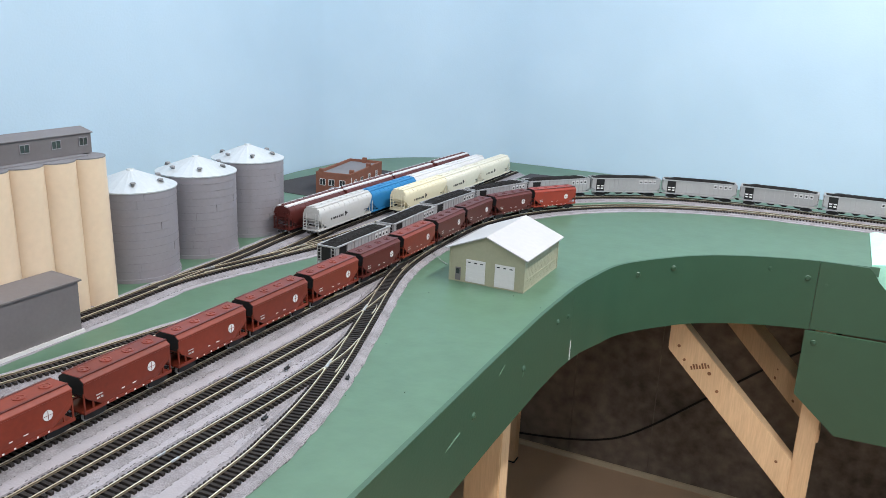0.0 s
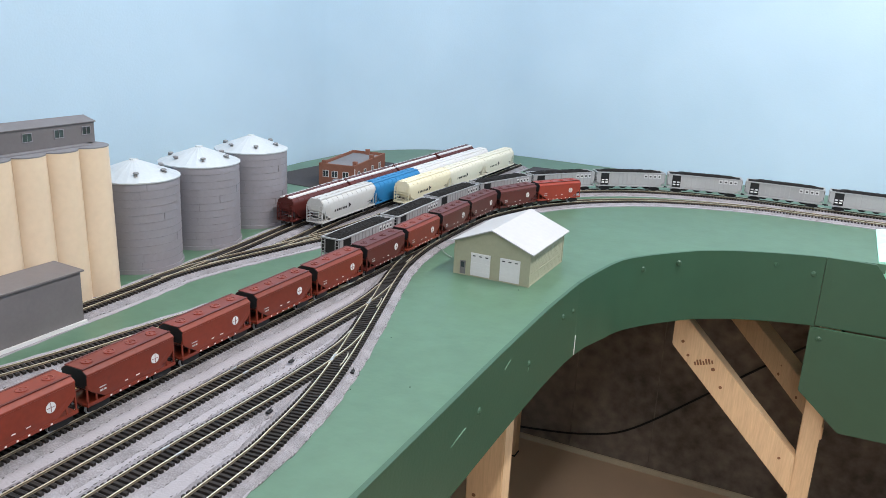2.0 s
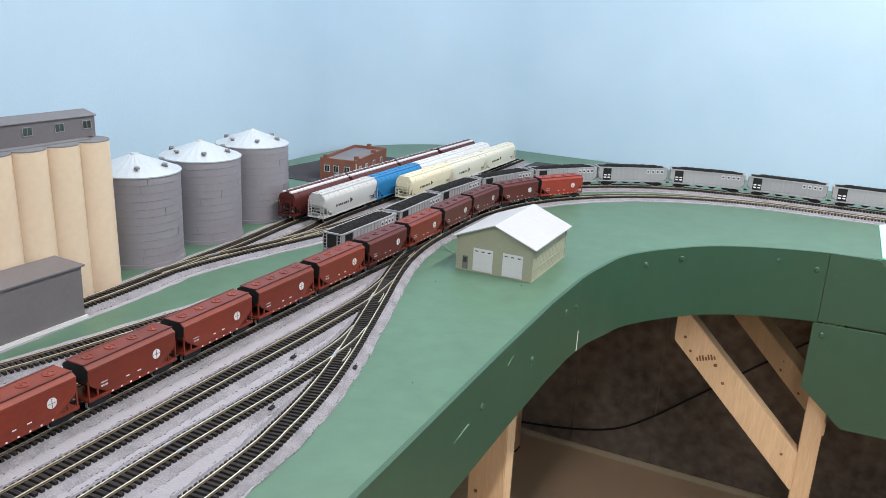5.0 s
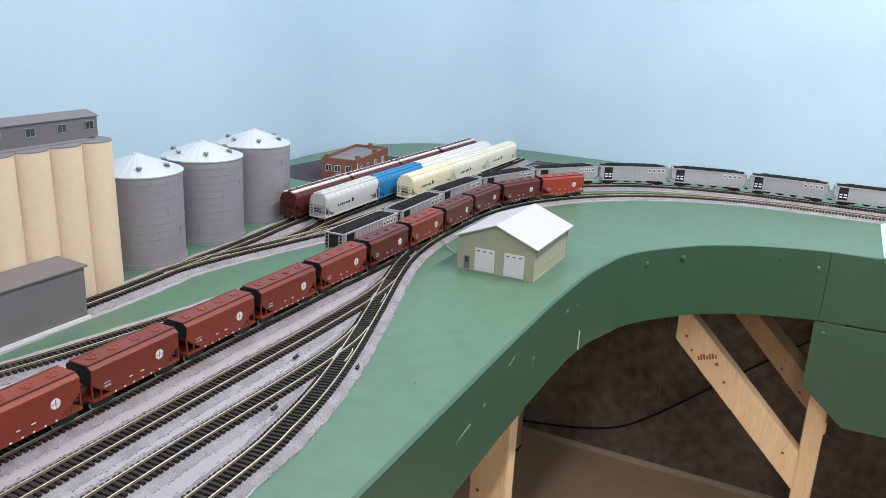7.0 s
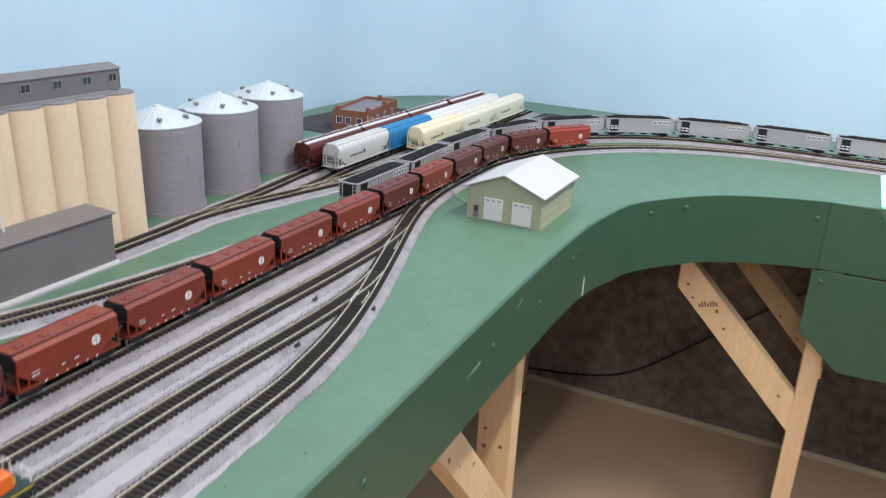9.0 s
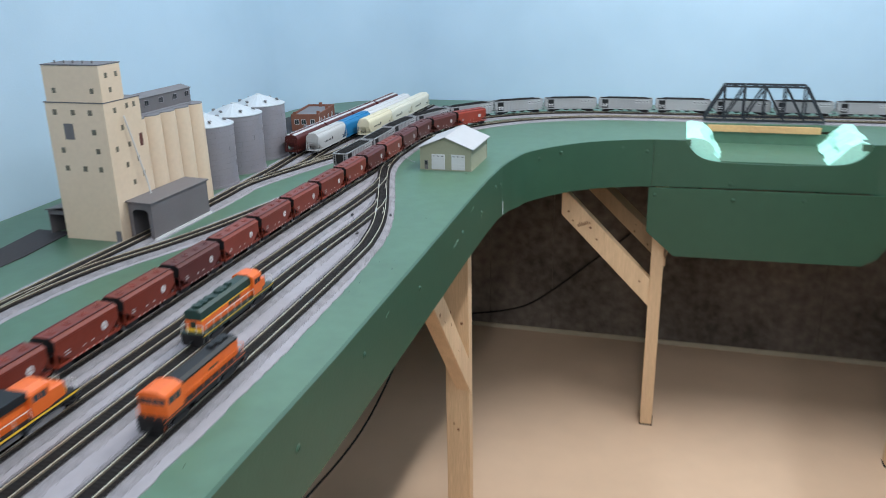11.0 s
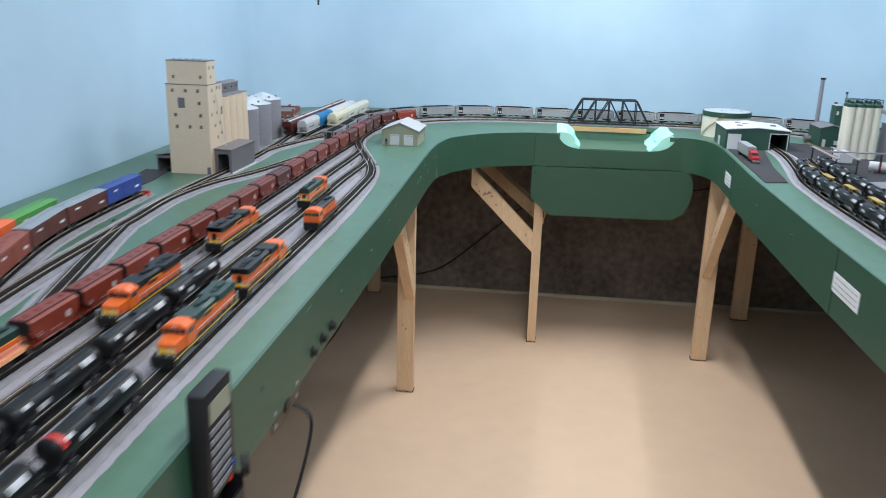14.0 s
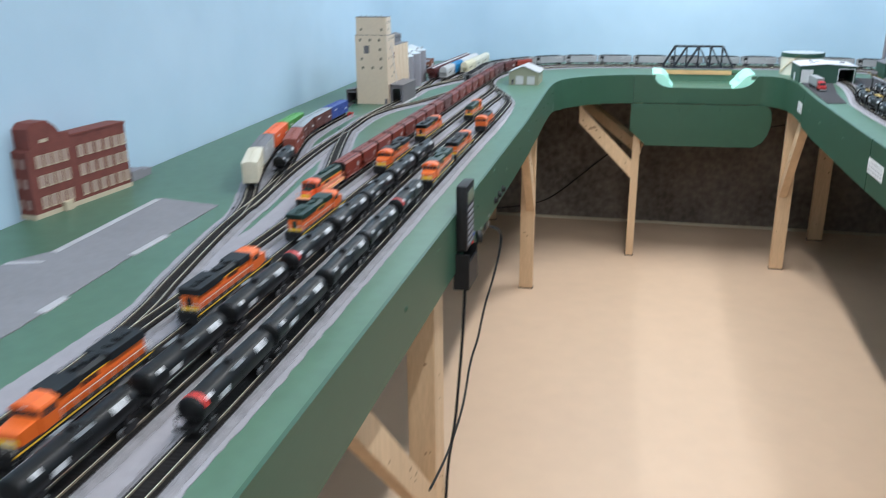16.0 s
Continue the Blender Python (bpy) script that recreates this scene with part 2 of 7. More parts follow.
def beam(a, b, w, t, side=(0, 0, 1), plumb=False):
    """A squared timber from a to b: w across, t thick; side names the way its wide face runs; plumb ends are cut upright."""
    a, b = Vector(a), Vector(b)
    d = (b - a).normalized()
    u = Vector(side) - d * d.dot(Vector(side))
    u.normalize()
    v = d.cross(u)
    bm = bmesh.new()
    flat = Vector((d.x, d.y, 0))
    slip = -u.dot(flat) / d.dot(flat) if plumb else 0.0
    ring = lambda p: [p + (u + d * slip) * (w / 2 * i) + v * (t / 2 * j) for i, j in ((-1, -1), (1, -1), (1, 1), (-1, 1))]
    loft(bm, [ring(a), ring(b)])
    bmesh.ops.bevel(bm, geom=list(bm.edges), offset=min(w, t) * 0.05, segments=2, affect="EDGES")
    return bm


def smooth_path(pts, step=0.01):
    """A curve through the points, as even samples (x, y, heading)."""
    p = [Vector(q) for q in pts]
    p = [2 * p[0] - p[1]] + p + [2 * p[-1] - p[-2]]
    out = []
    for i in range(1, len(p) - 2):
        a, b, c, d = p[i - 1 : i + 3]
        n = max(2, int((c - b).length / (step * 0.5)))
        for k in range(n):
            t = k / n
            out.append(0.5 * (2 * b + (c - a) * t + (2 * a - 5 * b + 4 * c - d) * t * t + (3 * b - a - 3 * c + d) * t**3))
    out.append(p[-2])
    dist = [0.0]
    for a, b in zip(out, out[1:]):
        dist.append(dist[-1] + (b - a).length)
    total = dist[-1]
    ss = np.linspace(0, total, max(3, int(total / step)))
    xs, ys = np.interp(ss, dist, [q.x for q in out]), np.interp(ss, dist, [q.y for q in out])
    hd = np.arctan2(np.gradient(ys), np.gradient(xs))
    return ss, xs, ys, np.unwrap(hd)


def on_path(path, s):
    ss, xs, ys, hd = path
    return float(np.interp(s, ss, xs)), float(np.interp(s, ss, ys)), float(np.interp(s, ss, hd))


def s_at_y(path, y, west_of=9.0):
    """How far along a track it passes y; west_of: only where x is below that."""
    return float(path[0][int(np.argmin(np.abs(path[2] - y) + 9 * (path[1] > west_of)))])


def arc(cx, cy, r, a0, a1, n=14):
    return [(cx + r * math.cos(radians(a0 + (a1 - a0) * i / n)), cy + r * math.sin(radians(a0 + (a1 - a0) * i / n))) for i in range(n + 1)]


Z0 = 0.96
ZR = Z0 + 0.0098
wall_x = lambda y: -1.160 - 0.047 * y

# ---- room ----
OUTER = [(wall_x(-3.4), -3.4)] + [(wall_x(1.9), 1.9)] + arc(-0.795, 1.885, 0.452, 175, 90, 30) + [(1.15, 2.337)] + arc(1.15, 1.767, 0.57, 88, 0, 30) + [(1.72, -3.4)]


def wall_strip(name, pts, z0, z1, mat, thick, label):
    """A standing wall along a line, thickened to its outside."""
    bm = bmesh.new()
    out = []
    for i, q in enumerate(pts):
        a, b = Vector(pts[max(0, i - 1)]), Vector(pts[min(len(pts) - 1, i + 1)])
        d = (b - a).normalized()
        out.append(Vector(q) + Vector((-d.y, d.x)) * thick)
    rings = [[(p[0], p[1], z0), (p[0], p[1], z1), (o.x, o.y, z1), (o.x, o.y, z0)] for p, o in zip(pts, out)]
    loft(bm, rings)
    return tagged(part(name, bm, mat, smooth=True), label, "wall", kind="structure")


wall_strip("wall_backdrop", OUTER, 0.93, CEIL, "sky", 0.05, "sky blue painted backdrop wall with rounded corners")
wall_strip("wall_concrete_west", [(wall_x(-3.4), -3.4), (wall_x(2.36), 2.36)], 0, 0.93, "concrete", 0.1, "bare grey concrete basement wall below the layout")
wall_strip("wall_concrete_north", [(wall_x(2.36), 2.36), (1.72, 2.36)], 0, 0.93, "concrete", 0.1, "bare grey concrete basement wall with a pale foot joint")
wall_strip("wall_concrete_east", [(1.72, 2.36), (1.72, -3.4)], 0, 0.93, "concrete", 0.1, "bare grey concrete basement wall below the layout")
wall_strip("wall_south", [(1.77, -3.4), (-1.0, -3.4)], 0, CEIL, "ceiling", 0.1, "plain white painted wall")
tagged(part("floor", cube(-1.45, 1.9, -3.5, 2.5, -0.06, 0), "floor"), "smooth tan painted basement floor", "floor", kind="structure")
tagged(part("ceiling", cube(-1.45, 1.9, -3.5, 2.6, CEIL, CEIL + 0.06), "ceiling"), "plain white ceiling", "ceiling", kind="structure")
bm = bmesh.new()
loft(bm, [[(-1.25, 2.36, 0), (-1.25, 2.347, 0), (-1.25, 2.354, 0.012), (-1.25, 2.36, 0.014)], [(1.72, 2.36, 0), (1.72, 2.345, 0), (1.72, 2.353, 0.012), (1.72, 2.36, 0.014)]])
tagged(part("wall_foot_joint", bm, "stone"), "pale crusty joint between floor and wall", "joint", kind="structure")
# seams in the cast wall
for x in (-0.56, -0.30, 0.72):
    tagged(part("wall_seam", cube(x, x + 0.003, 2.356, 2.36, 0.02, 0.92), "concrete"), "thin vertical seam in the concrete wall", "seam", kind="structure")
for x, w, lamp_y in [(x, 0.05, q) for x in (0.26, -0.88, 1.10) for q in LAMP_Y]:
    t = root("ceiling_fixture", "long white ceiling light fixture", "ceiling light", "ceiling lights")
    part("housing", cube(x - w / 2 - 0.02, x + w / 2 + 0.02, lamp_y - 0.62, lamp_y + 0.62, CEIL - 0.05, CEIL - 0.001, 0.004), "white", t)

# ---- layout deck ----
INNER = [(-0.235, -3.219), (-0.256, -0.228), (-0.2585, 0.156), (-0.2685, 0.585), (-0.2775, 0.917), (-0.280, 1.106), (-0.278, 1.200)] + [tuple(q) for q in np.stack(smooth_path([(-0.272, 1.294), (-0.252, 1.406), (-0.218, 1.472), (-0.174, 1.529), (-0.133, 1.573), (-0.082, 1.610), (-0.029, 1.637), (0.018, 1.656), (0.059, 1.669), (0.098, 1.677), (0.169, 1.685)], 0.02)[1:3], 1).tolist()]
NOTCH_L, NOTCH_R, NOTCH_B = 0.188, 0.641, 1.980
RIGHT = [(0.666, 1.706), (0.706, 1.706), (0.747, 1.685), (0.779, 1.642), (0.799, 1.570), (0.807, 1.425), (0.789, 0.868), (0.788, 0.211), (0.796, -0.382), (0.734, -3.129)]
deck_poly = INNER + [(NOTCH_L, 1.686), (NOTCH_L, NOTCH_B), (NOTCH_R, NOTCH_B), (NOTCH_R, 1.704)] + RIGHT + [(1.71, -3.3), (1.71, 1.767)] + arc(1.15, 1.767, 0.56, 0, 90, 12) + arc(-0.795, 1.885, 0.442, 90, 165, 12) + [(wall_x(1.8) + 0.01, 1.8), (wall_x(-3.3) + 0.01, -3.3)]
bm = bmesh.new()
prism(bm, deck_poly, Z0 - 0.018, Z0)
tagged(part("layout_deck", bm, "deck"), "smooth green painted model railway tabletop", "tabletop", kind="structure")
bm = bmesh.new()
prism(bm, [(0.178, 1.706), (0.671, 1.714), (0.671, NOTCH_B), (0.178, NOTCH_B)], 0.885, 0.897)
tagged(part("river_bed", bm, "deck"), "sunken green painted river bed below the bridge", "river bed", kind="structure")
tagged(part("river_back_wall", cube(0.178, 0.651, NOTCH_B + 0.001, NOTCH_B + 0.012, 0.88, 0.934), "deck"), "green painted board behind the river bed", "board", kind="structure")
tagged(part("bridge_sill", cube(0.240, 0.574, NOTCH_B - 0.006, NOTCH_B + 0.02, 0.934, 0.955, 0.001), "plywood"), "bare plywood edge carrying the bridge track", "sill", kind="structure")
# rough foam banks
for prof, seed in (([(0.174, 0.895), (0.174, Z0 + 0.003), (0.193, Z0 + 0.006), (0.220, Z0 + 0.005), (0.238, 0.950), (0.250, 0.936), (0.256, 0.918), (0.275, 0.899), (0.268, 0.890)], 5), ([(0.672, 0.895), (0.672, Z0 - 0.002), (0.658, Z0 + 0.004), (0.636, Z0 + 0.004), (0.616, 0.951), (0.598, 0.938), (0.588, 0.922), (0.564, 0.899), (0.571, 0.890)], 9)):
    bm = bmesh.new()
    rng = random.Random(seed)
    rings, push = [], [0.0] * len(prof)
    for i in range(25):
        y = (1.690 if seed == 5 else 1.706) + 0.285 * i / 24
        push = [0.6 * q + rng.uniform(-0.0042, 0.0042) for q in push]
        rings.append([(x + (push[k] if 1 < k < 8 else 0), y, min(z + (0.8 * push[-k] if 1 < k < 8 else 0), Z0 + 0.012)) for k, (x, z) in enumerate(prof)])
    loft(bm, rings)
    tagged(part("foam_bank", bm, "foam"), "rough pale mint foam river bank", "river bank", "river banks")


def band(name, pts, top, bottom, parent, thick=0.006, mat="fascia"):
    """A bent board that stands along a line; top and bottom are heights at each point."""
    bm = bmesh.new()
    rings = []
    for i, q in enumerate(pts):
        a, b = Vector(pts[max(0, i - 1)]), Vector(pts[min(len(pts) - 1, i + 1)])
        d = (b - a).normalized()
        o = Vector(q) + Vector((d.y, -d.x)) * thick
        rings.append([(q[0], q[1], bottom[i]), (q[0], q[1], top[i]), (o.x, o.y, top[i]), (o.x, o.y, bottom[i])])
    loft(bm, rings)
    return part(name, bm, mat, parent, smooth=True)


def screw(parent, p, n):
    bm = bmesh.new()
    p, n = Vector(p), Vector((*n, 0)).normalized()
    tube(bm, p, p + n * 0.002, 0.0058, 10, 0.0042)
    tube(bm, p + n * 0.0015, p + n * 0.0035, 0.0026, 6)
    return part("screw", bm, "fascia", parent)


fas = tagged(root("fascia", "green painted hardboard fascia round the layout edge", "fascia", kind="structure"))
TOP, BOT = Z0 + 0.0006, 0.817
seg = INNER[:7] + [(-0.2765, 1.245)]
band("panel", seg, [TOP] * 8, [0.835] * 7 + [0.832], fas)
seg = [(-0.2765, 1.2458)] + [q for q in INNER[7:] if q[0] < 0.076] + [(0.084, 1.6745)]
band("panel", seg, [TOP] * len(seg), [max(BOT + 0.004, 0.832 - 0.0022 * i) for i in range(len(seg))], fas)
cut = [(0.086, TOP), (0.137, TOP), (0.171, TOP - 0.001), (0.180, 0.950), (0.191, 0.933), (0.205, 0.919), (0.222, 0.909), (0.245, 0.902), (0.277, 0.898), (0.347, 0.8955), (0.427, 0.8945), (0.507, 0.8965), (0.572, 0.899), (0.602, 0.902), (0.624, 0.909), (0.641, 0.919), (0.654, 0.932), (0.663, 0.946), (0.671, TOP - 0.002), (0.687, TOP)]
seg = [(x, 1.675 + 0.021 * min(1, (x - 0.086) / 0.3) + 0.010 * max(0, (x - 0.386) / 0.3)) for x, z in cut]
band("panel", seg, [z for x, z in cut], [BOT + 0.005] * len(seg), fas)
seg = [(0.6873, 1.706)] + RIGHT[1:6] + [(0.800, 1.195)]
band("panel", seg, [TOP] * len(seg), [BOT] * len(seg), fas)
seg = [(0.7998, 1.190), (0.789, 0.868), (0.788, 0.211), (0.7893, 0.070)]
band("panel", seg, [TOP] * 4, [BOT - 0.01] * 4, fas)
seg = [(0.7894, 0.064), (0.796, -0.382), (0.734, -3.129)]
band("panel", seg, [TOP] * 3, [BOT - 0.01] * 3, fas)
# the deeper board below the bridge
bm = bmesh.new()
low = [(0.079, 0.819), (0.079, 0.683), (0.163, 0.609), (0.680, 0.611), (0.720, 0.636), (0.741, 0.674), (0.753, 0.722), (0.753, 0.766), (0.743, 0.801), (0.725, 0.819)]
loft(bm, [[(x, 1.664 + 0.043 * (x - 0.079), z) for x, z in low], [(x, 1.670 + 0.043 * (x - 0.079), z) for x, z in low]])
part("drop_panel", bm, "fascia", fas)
for x, z in ((0.098, 0.797), (0.307, 0.836), (0.317, 0.791), (0.487, 0.836), (0.507, 0.797), (0.607, 0.831)):
    screw(fas, (x, 1.6635 + 0.043 * (x - 0.079) if z < 0.82 else 1.669 + 0.034 * min(1, (x - 0.086) / 0.5), z), (0, -1))
for (x, y), z in (((-0.220, 1.469), 0.935), ((-0.167, 1.534), 0.940), ((-0.004, 1.649), 0.938), ((0.064, 1.670), 0.925), ((0.099, 1.677), 0.915)):
    screw(fas, (x + 0.004, y - 0.005, z), (0.5 if x < 0 else 0.1, -1))
for y, z in ((1.172, 0.925), (1.221, 0.919), (1.025, 0.902), (0.842, 0.911), (0.519, 0.911), (0.242, 0.917), (0.022, 0.902), (-0.257, 0.897), (-0.715, 0.912), (-1.346, 0.911)):
    screw(fas, (float(np.interp(y, [q[1] for q in INNER[:7]], [q[0] for q in INNER[:7]])) + 0.0055, y, z), (1, 0))
for y, z in ((1.02, 0.90), (0.78, 0.89), (0.40, 0.90)):
    x = np.interp(y, [0.21, 0.87, 1.42], [0.788, 0.789, 0.807]) - 0.006
    screw(fas, (x, y, z), (-1, 0))
part("seam_strip", cube(-0.2745, -0.2699, 1.2445, 1.2475, 0.833, 0.868), "label", fas, "pale gap between two boards")
# pale scuffs on the fascia paint
for y, z, l, a in ((0.775, 0.905, 0.05, 8), (1.025, 0.895, 0.010, 70), (-0.045, 0.872, 0.012, 60), (0.347, 0.935, 0.014, 15), (-0.480, 0.945, 0.030, 6), (-1.115, 0.935, 0.022, -10), (0.936, 0.935, 0.02, 20)):
    x = float(np.interp(y, [q[1] for q in INNER[:7]], [q[0] for q in INNER[:7]])) + 0.0058
    sc = tagged(part("paint_scuff", cube(-0.0002, 0.0006, -l / 2, l / 2, -0.0008, 0.0008), "scuff"), "pale scuff mark on the green fascia paint", "scuff", "paint scuffs")
    sc.matrix_basis = pose(x, y, z, a, 0, 0)

# ---- benchwork ----
def timber(name, a, b, w, t, parent, side=(0, 0, 1), knots=0, seed=0):
    ob = part(name, beam(a, b, w, t, side, name == "brace"), "pine", parent)
    rng = random.Random(seed)
    a, b = Vector(a), Vector(b)
    d = (b - a).normalized()
    u = (Vector(side) - d * d.dot(Vector(side))).normalized()
    v = d.cross(u)
    for _ in range(knots):
        p = a.lerp(b, rng.uniform(0.08, 0.92)) + u * rng.uniform(-0.3, 0.3) * w
        for sgn in (1, -1):
            bm = bmesh.new()
            r = rng.uniform(0.0016, 0.0048)
            tube(bm, p + v * sgn * t * 0.4, p + v * sgn * (t / 2 + 0.0004), r, 9)
            part("knot", bm, "knot", ob)
    return ob


def leg(x, y, w, t, turned, label, brace=None, seed=1, z1=0.94):
    g = root("table_leg", label, "table leg", "layout legs")
    side = (0, 1, 0) if turned else (1, 0, 0)
    timber("post", (x, y, 0.004), (x, y, z1), w, t, g, side, 6, seed)
    part("foot_pad", cube(x - (t if turned else w) / 2 - 0.002, x + (t if turned else w) / 2 + 0.002, y - (w if turned else t) / 2, y + (w if turned else t) / 2, 0, 0.004), "black", g)
    if brace:
        a, b, bw, bt, bs = brace
        timber("brace", a, b, bw, bt, g, bs, 5, seed + 50)
    return g


leg(-0.36, 1.125, 0.063, 0.038, False, "pine table leg with a diagonal brace below the fascia", ((-0.345, 1.135, 0.40), (-0.345, 0.80, 0.80), 0.060, 0.036, (0, 0, 1)), 3)
leg(0.117, 1.737, 0.063, 0.038, True, "pine table leg with a long diagonal brace", ((0.098, 1.715, 0.473), (-0.180, 1.715, 0.755), 0.063, 0.036, (0, 0, 1)), 7)
stamp = root("timber_stamp", "faded ink stamp of short bars on the pine brace", "stamp", m=pose(-0.109, 1.6965, 0.685, 0, -18, 0))
for k in range(7):
    part("stamp_bar", cube(-0.021 + 0.006 * k, -0.0175 + 0.006 * k, -0.0006, 0.0004, -0.006, 0.006 if k % 3 else 0.002), "knot", stamp)
leg(0.850, 1.655, 0.063, 0.038, False, "pine table leg with a diagonal brace beside the bridge board", ((0.839, 1.63, 0.43), (0.839, 1.33, 0.81), 0.060, 0.036, (0, 0, 1)), 11)
leg(-0.730, 2.24, 0.063, 0.038, False, "pine table leg against the concrete wall", None, 13)
leg(1.135, 2.20, 0.075, 0.038, False, "pine table leg against the concrete wall", None, 17)
leg(-0.327, -0.936, 0.063, 0.038, False, "pine table leg with doubled post and diagonal brace", ((-0.310, -0.960, 0.250), (-0.310, -1.475, 0.788), 0.060, 0.036, (0, 0, 1)), 19)
leg(-0.327, -0.846, 0.063, 0.038, True, "pine table leg doubled beside another post", None, 21)
leg(0.90, -0.58, 0.063, 0.038, False, "pine table leg with a diagonal brace under the layout", ((0.88, -0.52, 0.40), (0.88, -0.12, 0.80), 0.060, 0.036, (0, 0, 1)), 23)
leg(-1.05, 0.9, 0.063, 0.038, False, "pine table leg against the wall", None, 29)
g = root("back_brace", "second diagonal pine brace behind the fascia", "timber brace")
timber("timber", (0.137, 1.865, 0.555), (-0.30, 2.32, 0.815), 0.063, 0.036, g, (0, 0, 1), 3, 31)
part("cleat", beam((0.127, 1.752, 0.560), (0.127, 1.875, 0.560), 0.03, 0.03), "pine", g)
# joists under the deck
for y in (-2.6, -1.9, -1.2, -0.5, 0.2, 0.9):
    g = root("joist", "pine joist under the tabletop", "joist", "joists")
    timber("timber", (wall_x(y) + 0.02, y, 0.905), (-0.30, y, 0.905), 0.07, 0.036, g, (0, 0, 1))
    g = root("joist", "pine joist under the tabletop", "joist", "joists")
    timber("timber", (0.80, y, 0.905), (1.69, y, 0.905), 0.07, 0.036, g, (0, 0, 1))


def cable(name, pts, r, label, mat="black"):
    cu = bpy.data.curves.new(name, "CURVE")
    cu.dimensions, cu.bevel_depth, cu.bevel_resolution, cu.resolution_u = "3D", r, 2, 6
    sp = cu.splines.new("NURBS")
    sp.points.add(len(pts) - 1)
    for p, q in zip(sp.points, pts):
        p.co = (*q, 1)
    sp.use_endpoint_u, sp.order_u = True, 3
    cu.materials.append(M[mat])
    return tagged(new(name, cu), label, "cable")


cable("wall_cable", [(-0.95, 2.345, 0.02), (-0.67, 2.345, 0.045), (-0.45, 2.345, 0.09), (-0.34, 2.345, 0.15), (-0.127, 2.345, 0.342), (0.04, 2.345, 0.49), (0.128, 2.34, 0.564), (0.30, 2.34, 0.70), (0.55, 2.31, 0.72), (0.75, 2.32, 0.60), (0.95, 2.345, 0.62), (1.2, 2.345, 0.70)], 0.0035, "black cable drooping along the concrete wall")
cable("layout_cable", [(-0.72, 2.30, 0.75), (-0.62, 1.75, 0.50), (-0.6, 1.449, 0.392), (-0.6, 1.2, 0.31), (-0.6, 0.973, 0.269), (-0.6, 0.574, 0.32), (-0.6, 0.215, 0.365), (-0.5, -0.2, 0.5), (-0.38, -0.62, 0.80)], 0.003, "thin black cable sagging under the layout")

# ---- tracks ----
T1 = [(-0.536, -3.127), (-0.542, -1.827), (-0.547, -1.527), (-0.562, -0.523), (-0.569, 0.152), (-0.575, 0.722), (-0.573, 1.099), (-0.573, 1.454), (-0.568, 1.532), (-0.550, 1.610), (-0.521, 1.684), (-0.481, 1.754), (-0.431, 1.818), (-0.372, 1.875), (-0.306, 1.923), (-0.232, 1.961), (-0.154, 1.989), (-0.072, 2.007), (0.012, 2.014), (0.375, 2.025), (0.819, 2.039), (1.049, 2.001), (1.233, 1.894), (1.344, 1.715), (1.385, 1.496), (1.363, 1.180), (1.231, 0.713), (1.131, 0.334), (1.052, 0.075), (0.999, -0.258), (0.982, -0.713), (0.975, -2.996)]
T2 = [(-0.463, -3.126), (-0.478, -1.526), (-0.495, -0.523), (-0.502, 0.248), (-0.504, 0.629), (-0.503, 0.818), (-0.507, 0.960), (-0.519, 1.044)]
T3 = [(-0.389, -3.124), (-0.409, -1.625), (-0.432, -0.523), (-0.438, 0.153), (-0.443, 0.487), (-0.440, 0.686), (-0.444, 0.800), (-0.454, 0.857)]
T4 = [(-0.311, -3.122), (-0.327, -1.722), (-0.354, -0.522), (-0.363, 0.154), (-0.373, 0.507), (-0.383, 0.602), (-0.400, 0.687), (-0.426, 0.777), (-0.456, 0.866), (-0.492, 0.969), (-0.525, 1.063), (-0.552, 1.156), (-0.568, 1.259), (-0.573, 1.361)]
S1 = [(-0.548, -1.777), (-0.556, -1.667), (-0.574, -1.547), (-0.602, -1.427), (-0.657, -1.162), (-0.695, -0.898), (-0.730, -0.669), (-0.762, -0.395), (-0.785, -0.086), (-0.803, 0.153), (-0.784, 0.342), (-0.738, 0.484), (-0.709, 0.589), (-0.690, 0.685), (-0.673, 0.778), (-0.658, 0.872), (-0.645, 0.985), (-0.638, 1.098), (-0.638, 1.285), (-0.641, 1.425), (-0.642, 1.527), (-0.628, 1.629), (-0.600, 1.726), (-0.559, 1.812), (-0.506, 1.887), (-0.439, 1.956), (-0.358, 2.014), (-0.266, 2.055), (-0.169, 2.079), (-0.071, 2.091), (0.371, 2.101), (0.865, 2.112), (1.114, 2.079), (1.326, 1.990), (1.475, 1.840), (1.550, 1.634), (1.605, 1.012), (1.872, -2.857)]
GOLD = [(-0.639, 1.192), (-0.634, 1.061), (-0.627, 0.939), (-0.620, 0.816), (-0.621, 0.703), (-0.629, 0.551), (-0.638, 0.342), (-0.636, 0.056), (-0.637, -0.280), (-0.630, -0.621), (-0.607, -0.799), (-0.574, -0.939), (-0.557, -1.070)]
GX = [(-0.574, 1.005), (-0.579, 0.911), (-0.591, 0.807), (-0.609, 0.684), (-0.624, 0.589), (-0.632, 0.494)]
GB = [(-0.819, 0.870), (-0.811, 0.945), (-0.795, 1.021), (-0.776, 1.096), (-0.752, 1.190), (-0.726, 1.265), (-0.701, 1.349), (-0.673, 1.443), (-0.650, 1.545), (-0.628, 1.638), (-0.600, 1.726)]
XB = [(-0.779, -0.125), (-0.760, -0.202), (-0.722, -0.347), (-0.681, -0.493), (-0.647, -0.611), (-0.612, -0.740), (-0.580, -0.879), (-0.557, -1.020)]
